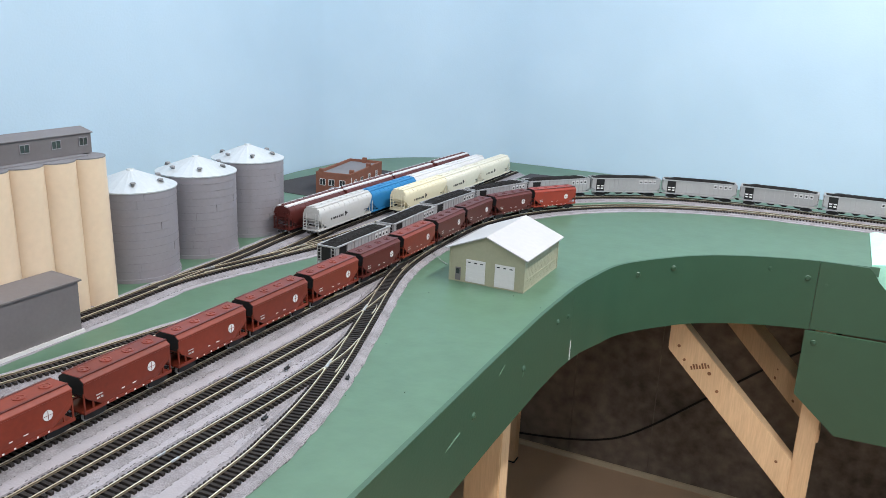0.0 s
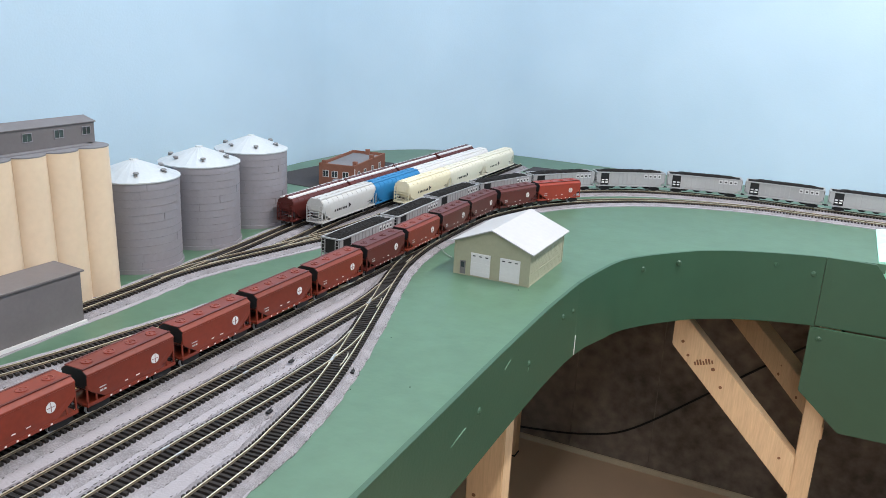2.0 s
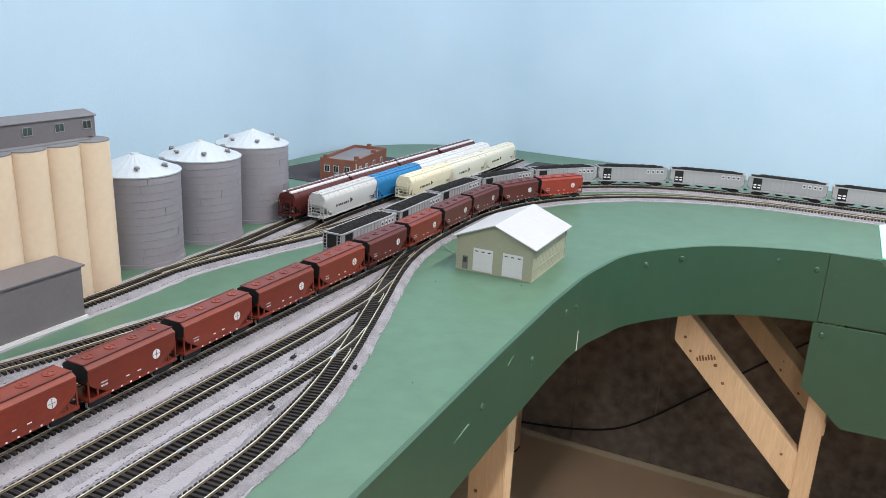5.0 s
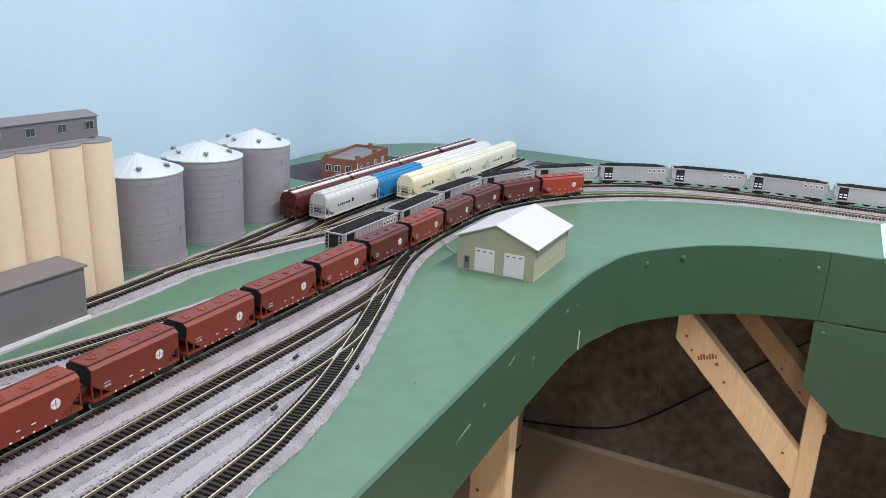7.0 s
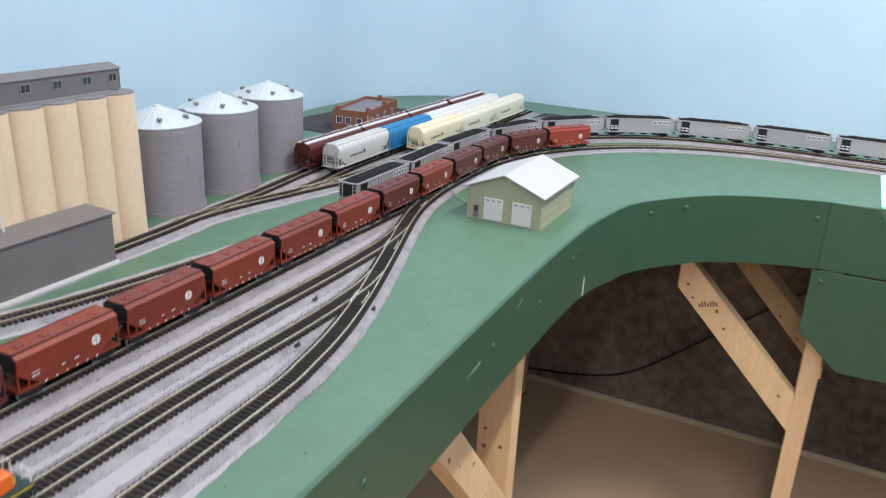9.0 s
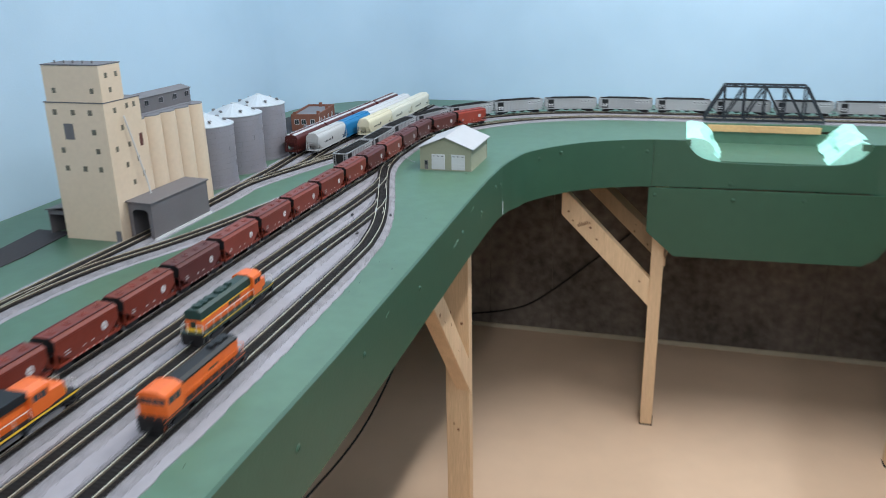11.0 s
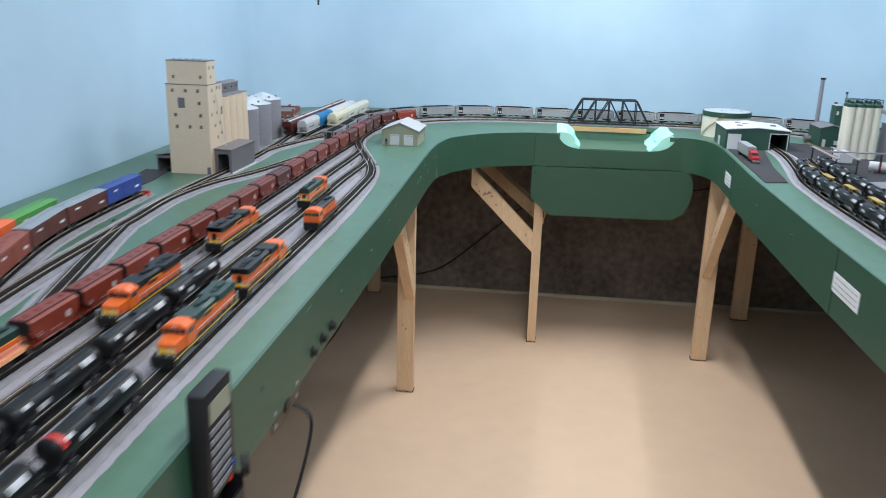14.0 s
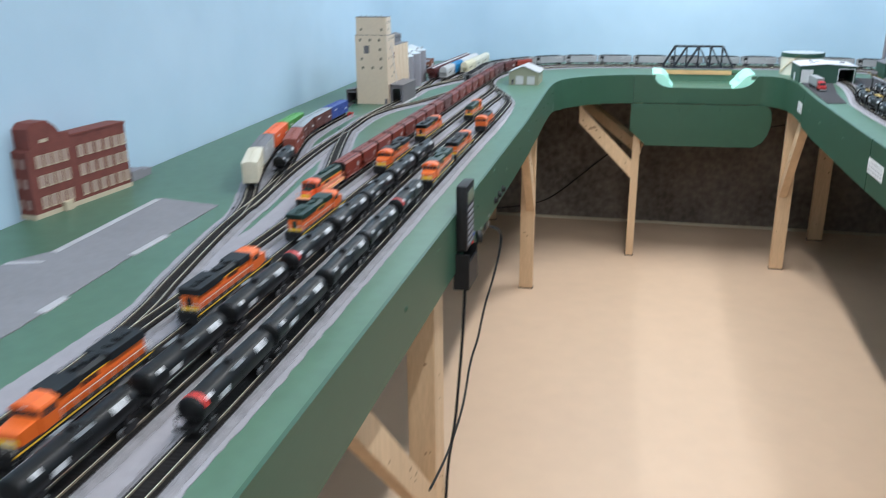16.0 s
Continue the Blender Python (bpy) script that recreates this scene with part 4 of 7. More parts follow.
        bars(g, "lettering", [(s * -0.008, s * -0.008 + 0.005), (s * 0.008, s * 0.008 + 0.004)], s * W, 0.0205, 0.0215, "label")
        bars(g, "emblem_mark", [(s * EM - 0.0002, s * EM + 0.0002)], s * (W + 0.0006), 0.0252, 0.0348, mat)
        bars(g, "emblem_mark", [(s * EM - 0.0047, s * EM + 0.0047)], s * (W + 0.0006), 0.0298, 0.0302, mat)
    for e in (-1, 1):
        ladder(g, e * L * 0.485, -0.016, -0.009, 0.013, 0.038, mat)
        bogie(g, e * L * 0.36)
        coupler(g, e * L / 2, e)
    return g


def grain_hopper(mat, roof, label, group="parked grain hoppers", logo="black"):
    """Long covered hopper with full-height sides, roof walkway and end cages."""
    g = root("grain_hopper", label, "hopper car", group)
    L, W, H = 0.200, 0.0182, 0.0565
    bm = bmesh.new()

    def ring(x, zl, k=1.0):
        return [(x, -W * 0.88, zl), (x, -W, zl + 0.010), (x, -W, H - 0.013), (x, -W * 0.94, H - 0.0075), (x, -W * 0.62, H - 0.0022), (x, 0, H), (x, W * 0.62, H - 0.0022), (x, W * 0.94, H - 0.0075), (x, W, H - 0.013), (x, W, zl + 0.010), (x, W * 0.88, zl)]

    loft(bm, [ring(-L * 0.485, 0.034), ring(-L * 0.455, 0.028), ring(-L * 0.33, 0.0125), ring(L * 0.33, 0.0125), ring(L * 0.455, 0.028), ring(L * 0.485, 0.034)])
    part("body", bm, mat, g, smooth=True)
    # roof walkways along both eaves, a trough with hatches between
    for s in (-1, 1):
        bm = bmesh.new()
        loft(bm, [[(x, s * 0.0052, H + 0.0006), (x, s * 0.0118, H - 0.0004), (x, s * 0.0118, H - 0.0030), (x, s * 0.0052, H - 0.0016)] for x in (-L * 0.486, L * 0.486)])
        part("running_board", bm, roof, g)
    part("hatch_trough", cube(-L * 0.465, L * 0.465, -0.0044, 0.0044, H - 0.002, H + 0.0014, 0.0006), mat, g)
    bar = None
    for i in range(9):
        x = -L * 0.44 + L * 0.88 * i / 8
        if bar is None:
            bar = part("hatch_bar", cube(-0.0005, 0.0005, -0.0052, 0.0052, H - 0.001, H + 0.0020), mat, g)
            bar.location.x = x
        else:
            share(bar, "hatch_bar", g, pose(x, 0, 0))
    rib = {}
    for i in range(12):
        x = -L * 0.475 + L * 0.95 * i / 11
        for s in (-1, 1):
            if s not in rib:
                bm = bmesh.new()
                loft(bm, [[(d, s * W * 1.0, H - 0.0125), (d, s * W * 0.955, H - 0.0070), (d, s * W * 0.64, H - 0.0016), (d, s * W * 0.60, H - 0.0030)] for d in (-0.0004, 0.0004)])
                rib[s] = part("roof_rib", bm, mat, g)
                rib[s].location.x = x
            else:
                share(rib[s], "roof_rib", g, pose(x, 0, 0))
    bm = bmesh.new()
    for s in (-1, 1):
        box(bm, -L / 2, L / 2, s * W - 0.0012, s * W + 0.0003, 0.0112, 0.0140)
        for e in (-1, 1):
            for k in (0.495, 0.44):
                box(bm, e * L * k - 0.0007, e * L * k + 0.0007, s * W * 0.95 - 0.0007, s * W * 0.95 + 0.0007, 0.012, 0.036)
            tube(bm, (e * L * 0.44, s * W * 0.95, 0.013), (e * L * 0.375, s * W * 0.95, 0.022), 0.0006, 6)
    for e in (-1, 1):
        box(bm, min(e * L * 0.37, e * L / 2), max(e * L * 0.37, e * L / 2), -W, W, 0.0105, 0.0125)
        for z in (0.019, 0.025, 0.031):
            box(bm, e * L * 0.495 - 0.0005, e * L * 0.495 + 0.0005, -W * 0.95, W * 0.95, z - 0.0005, z + 0.0005)
    part("end_cage", bm, mat, g)
    for x in (-0.046, 0.0, 0.046):
        bm = bmesh.new()
        loft(bm, [[(x - 0.020, -0.014, 0.0125), (x + 0.020, -0.014, 0.0125), (x + 0.020, 0.014, 0.0125), (x - 0.020, 0.014, 0.0125)], [(x - 0.007, -0.006, 0.0040), (x + 0.007, -0.006, 0.0040), (x + 0.007, 0.006, 0.0040), (x - 0.007, 0.006, 0.0040)]])
        part("discharge_bay", bm, mat, g)
    for s in (-1, 1):
        if logo:
            bm = bmesh.new()
            tube(bm, (0, 0, 0.0300), (0, s * 0.0004, 0.0300), 0.0062, 3)
            e = part("emblem", bm, logo, g)
            e.location = (s * 0.005, s * W, 0)
            bars(g, "lettering", [(x, x + 0.0042) for x in (0.014, 0.020, 0.026, 0.034, 0.040, 0.046, 0.054)] if s > 0 else [(-x - 0.0042, -x) for x in (0.014, 0.020, 0.026, 0.034, 0.040, 0.046, 0.054)], s * W, 0.0262, 0.0304, logo)
        bars(g, "lettering", [(-s * 0.070 - 0.006, -s * 0.070 + 0.006)], s * W, 0.0230, 0.0245, logo or "label")
    for e in (-1, 1):
        ladder(g, e * L * 0.497, -0.017, -0.010, 0.013, 0.044, mat)
        ladder(g, e * L * 0.497, 0.010, 0.017, 0.013, 0.044, mat)
        bogie(g, e * L * 0.375)
        coupler(g, e * L / 2, e)
    return g


def coal_hopper(tail=False):
    """High-sided coal car with ribs, black end panels and a heaped load."""
    g = root("coal_car", "silver coal hopper car with black end panels and heaped coal", "coal car", "coal train")
    L, W, H = 0.174, 0.0178, 0.0455
    bm = bmesh.new()
    loft(bm, [[(x, -W * 0.9, zl), (x, -W, zl + 0.004), (x, -W, H), (x, W, H), (x, W, zl + 0.004), (x, W * 0.9, zl)] for x, zl in ((-L / 2, 0.020), (-L * 0.44, 0.0125), (L * 0.44, 0.0125), (L / 2, 0.020))])
    body = part("body", bm, "silver", g)
    rib = None
    for s in (-1, 1):
        for i in range(13):
            x = -L * 0.30 + L * 0.75 * i / 12
            if rib is None:
                rib = part("side_rib", cube(-0.0008, 0.0008, -0.0005, 0.0005, 0.016, H - 0.001), "silver", body)
                rib.location = (-x * s, s * (W + 0.0005), 0)
            else:
                share(rib, "side_rib", body, pose(-x * s, s * (W + 0.0005), 0))
    bm = bmesh.new()
    for s in (-1, 1):
        box(bm, -L / 2 - 0.0006, L / 2 + 0.0006, s * W - 0.0010, s * W + 0.0014, H - 0.0012, H + 0.0012)
        box(bm, -L / 2, L / 2, s * W - 0.0010, s * W + 0.0012, 0.0115, 0.0145)
    for e in (-1, 1):
        box(bm, e * L / 2 - 0.0012, e * L / 2 + 0.0012, -W, W, H - 0.0012, H + 0.0012)
    part("top_chord", bm, "silver", g)
    for s in (-1, 1):
        mid = s * L * 0.382
        part("side_panel", cube(mid - L * 0.0575, mid + L * 0.0575, min(s * W, s * (W + 0.0013)), max(s * W, s * (W + 0.0013)), 0.0148, H - 0.0018), "black", g, "black numbered panel")
        for z in (0.0200, 0.0260):
            bars(g, "lettering", [(mid - 0.0080, mid - 0.0015), (mid + 0.0015, mid + 0.0080)], s * (W + 0.0014), z, z + 0.003, "label")
        bars(g, "letter_plate", [(-s * L * k - 0.0042, -s * L * k + 0.0042) for k in (0.215, 0.285, 0.352, 0.415)], s * (W + 0.0011), H - 0.0125, H - 0.003, "white")
        bars(g, "letter_mark", [(-s * L * k - 0.0022, -s * L * k + 0.0022) for k in (0.215, 0.285, 0.352, 0.415)], s * (W + 0.0015), H - 0.0100, H - 0.0062, "black")
    for e in (-1, 1):
        part("end_panel", cube(min(e * L * 0.5, e * L * 0.5 + e * 0.0008), max(e * L * 0.5, e * L * 0.5 + e * 0.0008), -W * 0.96, W * 0.96, 0.021, H - 0.0016), "black", g)
        ladder(g, e * (L * 0.5 + 0.0014), -0.0165, -0.010, 0.014, H - 0.002, "silver")
        ladder(g, e * (L * 0.5 + 0.0014), 0.010, 0.0165, 0.014, H - 0.002, "silver")
        bogie(g, e * L * 0.37)
        coupler(g, e * L / 2, e)
    for x in (-0.045, -0.015, 0.015, 0.045):
        bm = bmesh.new()
        loft(bm, [[(x - 0.013, -0.014, 0.0125), (x + 0.013, -0.014, 0.0125), (x + 0.013, 0.014, 0.0125), (x - 0.013, 0.014, 0.0125)], [(x - 0.004, -0.008, 0.0050), (x + 0.004, -0.008, 0.0050), (x + 0.004, 0.008, 0.0050), (x - 0.004, 0.008, 0.0050)]])
        part("discharge_bay", bm, "black", g)
    # the load
    bm = bmesh.new()
    rng = random.Random(8)
    nx, ny = 44, 9
    grid = []
    for i in range(nx + 1):
        row = []
        for j in range(ny + 1):
            u, v = i / nx, j / ny
            h = 0.0050 * min(1, 6 * min(u, 1 - u)) * min(1, 4 * min(v, 1 - v))
            row.append(bm.verts.new(((u - 0.5) * L * 0.99, (v - 0.5) * W * 1.97, H - 0.0003 + h + (rng.uniform(-0.0006, 0.0008) if 0 < i < nx and 0 < j < ny else 0))))
        grid.append(row)
    for i in range(nx):
        for j in range(ny):
            bm.faces.new((grid[i][j], grid[i + 1][j], grid[i + 1][j + 1], grid[i][j + 1]))
    tagged(part("coal_load", bm, "coal", g), "heaped black coal")
    return g


def tank_car(red_end=False, L=0.185, group="parked tank cars", label="gloss black tank car with white placards on a yard track"):
    g = root("tank_car", label, "tank car", group)
    R, zc = 0.0155, 0.0292
    bm = bmesh.new()
    n = 24
    rings = []
    for x, k in ((-0.486, 0.25), (-0.482, 0.60), (-0.474, 0.86), (-0.462, 1.0), (0.462, 1.0), (0.474, 0.86), (0.482, 0.60), (0.486, 0.25)):
        rings.append([(x * L, R * k * math.cos(2 * math.pi * i / n), zc + R * k * math.sin(2 * math.pi * i / n)) for i in range(n)])
    loft(bm, rings)
    part("tank", bm, "tank", g, smooth=True)
    for e in (-1, 1):
        bm = bmesh.new()
        box(bm, min(e * L * 0.28, e * L * 0.5), max(e * L * 0.28, e * L * 0.5), -0.0075, 0.0075, 0.0105, 0.0150)
        box(bm, e * L * 0.5 - 0.0025, e * L * 0.5, -0.0165, 0.0165, 0.0105, 0.0130)
        part("end_sill", bm, "black", g)
        bm = bmesh.new()
        for s in (-1, 1):
            box(bm, e * L * 0.49 - 0.0005, e * L * 0.49 + 0.0005, s * 0.0155 - 0.0005, s * 0.0155 + 0.0005, 0.013, 0.0236)
        box(bm, e * L * 0.49 - 0.0005, e * L * 0.49 + 0.0005, -0.0155, 0.0155, 0.0235, 0.0245)
        part("end_rail", bm, "black", g)
        bm = bmesh.new()
        loft(bm, [[(e * L * k, -0.011, 0.012), (e * L * k, 0.011, 0.012), (e * L * k, 0.0125, 0.022), (e * L * k, -0.0125, 0.022)] for k in (0.34, 0.38)])
        part("saddle", bm, "black", g)
        # side grab rails and a band round the shell
        bm = bmesh.new()
        lathe(bm, [(R * 1.012, 0), (R * 1.012, 0.0016), (R * 0.9, 0.0016), (R * 0.9, 0)], 24)
        for v in bm.verts:
            v.co = Vector((e * L * 0.36 + v.co.z, v.co.x, zc + v.co.y))
        part("shell_band", bm, "tank", g)
    bm = bmesh.new()
    tube(bm, (0, 0, zc + R - 0.003), (0, 0, zc + R + 0.0042), 0.0048, 16, 0.0044)
    part("valve_dome", bm, "black", g)
    for s in (-1, 1):
        part("walkway", cube(-0.014, 0.014, min(s * 0.0095, s * 0.0150), max(s * 0.0095, s * 0.0150), zc + 0.0128, zc + 0.0134), "dull_steel", g)
        bm = bmesh.new()
        for x in (-0.014, 0.014):
            tube(bm, (x, s * 0.0148, zc + 0.0130), (x, s * 0.0148, zc + 0.0202), 0.0003, 6)
        tube(bm, (-0.014, s * 0.0148, zc + 0.0200), (0.014, s * 0.0148, zc + 0.0200), 0.0003, 6)
        part("guard_rail", bm, "black", g)
        bm = bmesh.new()
        for x in (-0.004, 0.004):
            tube(bm, (x, s * 0.0168, 0.012), (x, s * 0.0168, zc + 0.014), 0.0004, 6)
        for k in range(5):
            z = 0.0145 + 0.0055 * k
            tube(bm, (-0.004, s * 0.0168, z), (0.004, s * 0.0168, z), 0.0003, 5)
        part("ladder", bm, "black", g)
    for s in (-1, 1):
        bars(g, "placard", [(s * 0.040 - 0.011, s * 0.040 + 0.011)], s * (R - 0.0001), zc - 0.003, zc + 0.0035, "worn_white")
        # lettering on the shoulder of the shell
        for x0, x1, a0, a1 in ((-s * 0.058 - 0.013, -s * 0.058 + 0.013, 22, 50), (s * 0.066 - 0.006, s * 0.066 + 0.006, 30, 48)):
            bm = bmesh.new()
            rings = []
            for i in range(5):
                a = math.radians(a0 + (a1 - a0) * i / 4)
                c, d = s * math.cos(a), math.sin(a)
                r0, r1 = R - 0.0004, R + 0.0002
                rings.append([(x0, c * r0, zc + d * r0), (x1, c * r0, zc + d * r0), (x1, c * r1, zc + d * r1), (x0, c * r1, zc + d * r1)])
            loft(bm, rings)
            part("lettering", bm, "worn_white", g)
    if red_end:
        bm = bmesh.new()
        lathe(bm, [(R * 0.3, 0), (R * 0.88, 0.001), (R * 1.01, 0.006), (R * 1.01, 0.012), (R * 0.3, 0.012)], 24)
        for v in bm.verts:
            v.co = Vector((-L * 0.4615 + v.co.z, v.co.x, zc + v.co.y))
        for v in [v for v in bm.verts if v.co.z < zc + 0.004]:
            v.co.z = zc + 0.004 + (v.co.z - zc) * 0.02
        part("end_cap", bm, "signal_red", g, "red painted end band")
    for e in (-1, 1):
        bogie(g, e * L * 0.37)
        coupler(g, e * L / 2, e)
    return g


def boxcar(mat, roof, label, L=0.178, H=0.053):
    g = root("boxcar", label, "boxcar", "parked boxcars")
    W = 0.0172
    bm = bmesh.new()
    loft(bm, [[(x, -W, 0.0125), (x, -W, H - 0.003), (x, W, H - 0.003), (x, W, 0.0125)] for x in (-L / 2, L / 2)])
    bmesh.ops.bevel(bm, geom=list(bm.edges), offset=0.0006, segments=1, affect="EDGES")
    body = part("body", bm, mat, g)
    bm = bmesh.new()
    loft(bm, [[(x, -W - 0.0006, H - 0.0032), (x, -W - 0.0006, H - 0.0022), (x, 0, H), (x, W + 0.0006, H - 0.0022), (x, W + 0.0006, H - 0.0032)] for x in (-L / 2 - 0.0006, L / 2 + 0.0006)])
    for i in range(15):
        x = -L * 0.47 + L * 0.94 * i / 14
        loft(bm, [[(x + d, -W, H - 0.0024), (x + d, 0, H + 0.0005), (x + d, W, H - 0.0024), (x + d, 0, H - 0.001)] for d in (-0.0006, 0.0006)])
    part("roof", bm, roof, g)
    for s in (-1, 1):
        bm = bmesh.new()
        box(bm, -0.015, 0.015, min(s * W, s * (W + 0.0012)), max(s * W, s * (W + 0.0012)), 0.014, H - 0.006)
        for x in (-0.010, -0.005, 0.005, 0.010):
            box(bm, x - 0.0004, x + 0.0004, min(s * W, s * (W + 0.0017)), max(s * W, s * (W + 0.0017)), 0.014, H - 0.006)
        part("sliding_door", bm, mat, g)
        rib = None
        for i in range(18):
            x = -L * 0.48 + L * 0.96 * i / 17
            if abs(x) > 0.018:
                if rib is None:
                    rib = part("side_rib", cube(-0.0004, 0.0004, -0.0003, 0.0003, 0.014, H - 0.005), mat, body)
                    rib.location = (x, s * (W + 0.0003), 0)
                else:
                    share(rib, "side_rib", body, pose(x, s * (W + 0.0003), 0))
        bars(g, "lettering", [(s * 0.030, s * 0.030 + 0.018), (s * 0.055, s * 0.055 + 0.012)] if s > 0 else [(-0.060, -0.040)], s * (W + 0.0006), H - 0.016, H - 0.012, "label")
        bars(g, "lettering", [(-s * 0.060 - 0.010, -s * 0.060 + 0.010)], s * (W + 0.0006), 0.026, 0.031, "label")
    for e in (-1, 1):
        bm = bmesh.new()
        for z in np.linspace(0.016, H - 0.008, 7):
            box(bm, min(e * L / 2, e * (L / 2 + 0.0009)), max(e * L / 2, e * (L / 2 + 0.0009)), -W * 0.9, W * 0.9, z - 0.0009, z + 0.0009)
        part("end_corrugation", bm, mat, body)
        ladder(g, e * (L / 2 + 0.0012), 0.009, 0.0155, 0.014, H - 0.006, mat)
        bogie(g, e * L * 0.36)
        coupler(g, e * L / 2, e)
    return g


def locomotive(style, L=0.212):
    """A road diesel facing +x. style: heritage (green over orange, walkway bright), modern (wide cab, black top), switcher."""
    names = {
        "heritage": "orange and dark green diesel locomotive with yellow stripes",
        "modern": "orange diesel locomotive with black roof and yellow stripe",
        "green_top": "orange wide-cab diesel locomotive with dark green roof",
        "switcher": "small orange switching locomotive with black hood top",
        "green_small": "dark green and orange four-axle diesel locomotive",
    }
    g = root("diesel_locomotive", names[style], "locomotive", "diesel locomotives")
    top = {"heritage": "loco_green", "modern": "loco_black", "green_top": "loco_green", "switcher": "loco_black", "green_small": "loco_green"}[style]
    main = "orange_red" if style == "heritage" else "orange"
    deck = {"heritage": "pinkish", "green_small": "loco_green"}.get(style, "loco_black")
    wide = style in ("modern", "green_top")
    sw = style == "switcher"
    W, HW = 0.0175, 0.0118 if not wide else 0.0125
    h = L / 2
    zt = 0.050 if not sw else 0.044
    zs = zt - (0.0088 if wide else 0.0058 if sw else 0.0135)
    part("frame", cube(-h, h, -W * 0.96, W * 0.96, 0.0135, 0.0185, 0.0006), "loco_black", g)
    part("walkway", cube(-h, h, -W, W, 0.0186, 0.0198), deck, g)
    for s in (-1, 1):
        bars(g, "side_stripe", [(-h, h)], s * W * 0.9602, 0.0160 if wide else 0.0170, 0.0182, "yellow" if not sw else "orange")
        bars(g, "side_sill", [(-h * 0.98, h * 0.98)], s * W * 0.9602, 0.0138, 0.0158 if wide else 0.0168, deck if style in ("heritage", "green_small") else "loco_black")
    # fuel tank
    bm = bmesh.new()
    loft(bm, [[(x, -0.0145, 0.0135), (x, -0.0145, 0.0075), (x, -0.0095, 0.0040), (x, 0.0095, 0.0040), (x, 0.0145, 0.0075), (x, 0.0145, 0.0135)] for x in (-h * 0.28, h * 0.28)])
    part("fuel_tank", bm, "black" if style in ("switcher", "heritage", "green_small") else "dull_steel", g)
    cab0, cab1 = (h * 0.42, h * 0.66) if not sw else (-h * 0.92, -h * 0.56)
    nose1 = h * 0.90
    hood0, hood1 = (-h * 0.94, cab0) if not sw else (-h * 0.56, h * 0.92)
    # hood sides and top
    bm = bmesh.new()
    box(bm, hood0, hood1, -HW, HW, 0.0198, zs, 0.0004)
    part("hood_side", bm, main, g)
    bm = bmesh.new()
    loft(bm, [[(x, -HW, zs), (x, -HW, zt - 0.003), (x, -HW * 0.62, zt), (x, HW * 0.62, zt), (x, HW, zt - 0.003), (x, HW, zs)] for x in (hood0, hood1)])
    part("hood_top", bm, top, g)
    if wide:
        part("radiator", cube(hood0, hood0 + L * 0.30, -W * 0.96, W * 0.93, zs + 0.0002, zt + 0.0012, 0.0010), top, g)
        part("equipment_cabinet", cube(cab0 - L * 0.17, cab0, -HW * 1.25, HW * 1.25, zs + 0.0002, zt + 0.001, 0.0010), top, g)
    fan = None
    for k in ((0.10, 0.20, 0.31, 0.50, 0.58) if not sw else (0.80, 0.90)):
        x = hood0 + (hood1 - hood0) * k
        if fan is None:
            bm = bmesh.new()
            tube(bm, (0, 0, zt - 0.001), (0, 0, zt + 0.0026), 0.0068, 18)
            tube(bm, (0, 0, zt + 0.0026), (0, 0, zt + 0.0030), 0.0052, 12)
            fan = part("roof_fan", bm, top, g)
            fan.location.x = x
        else:
            share(fan, "roof_fan", g, pose(x, 0, 0.0012 if wide and k < 0.25 else 0))
    part("exhaust", cube(hood0 + (hood1 - hood0) * 0.66, hood0 + (hood1 - hood0) * 0.72, -0.004, 0.004, zt - 0.001, zt + 0.004, 0.0006), top, g)
    for s in (-1, 1):
        bars(g, "hood_stripe", [(hood0, hood1)], s * HW, zs - 0.0012, zs - 0.0001, "yellow" if not sw else main)
        if style == "heritage":
            bars(g, "lower_stripe", [(hood0, hood1)], s * HW, 0.0225, 0.0262, top)
            bars(g, "hood_stripe", [(hood0, hood1)], s * HW, 0.0263, 0.0270, "yellow")
        bars(g, "lettering", [(x, x + 0.0062) for x in np.array((-0.014, -0.006, 0.002, 0.010)) * (1 if not sw else 0.6) - (0.008 if not sw else -0.02)], s * HW, zs - 0.0072 if zt > 0.045 else 0.026, zs - 0.0015 if zt > 0.045 else 0.031, "loco_green" if style != "modern" else "loco_black")
        n, door = 11, None
        for i in range(n):
            x0 = hood0 + (hood1 - hood0) * (i + 0.49) / n
            half = (hood1 - hood0) / n * 0.41
            if door is None:
                door = part("hood_door", cube(-half, half, -0.0002, 0.0002, 0.0205, zs - 0.009), main if style != "heritage" else deck, g)
                door.location = (x0, s * (HW + 0.0002), 0)
            else:
                share(door, "hood_door", g, pose(x0, s * (HW + 0.0002), 0))
    if not sw:
        part("end_stripe", cube(hood0 - 0.0004, hood0, -HW * 0.96, HW * 0.96, 0.0202, 0.0250), "yellow", g)
        part("end_door", cube(hood0 - 0.0006, hood0, -0.0042, 0.0042, 0.0252, zs - 0.002, 0.0002), top, g)
    # cab
    CW = W * 0.97 if wide or sw else W * 0.95
    cz = zt + 0.0010 if not sw else zt + 0.0045
    bm = bmesh.new()
    loft(bm, [[(x, -CW, 0.0198), (x, -CW, cz - 0.006), (x, CW, cz - 0.006), (x, CW, 0.0198)] for x in (cab0, cab1)])
    part("cab", bm, main, g)
    bm = bmesh.new()
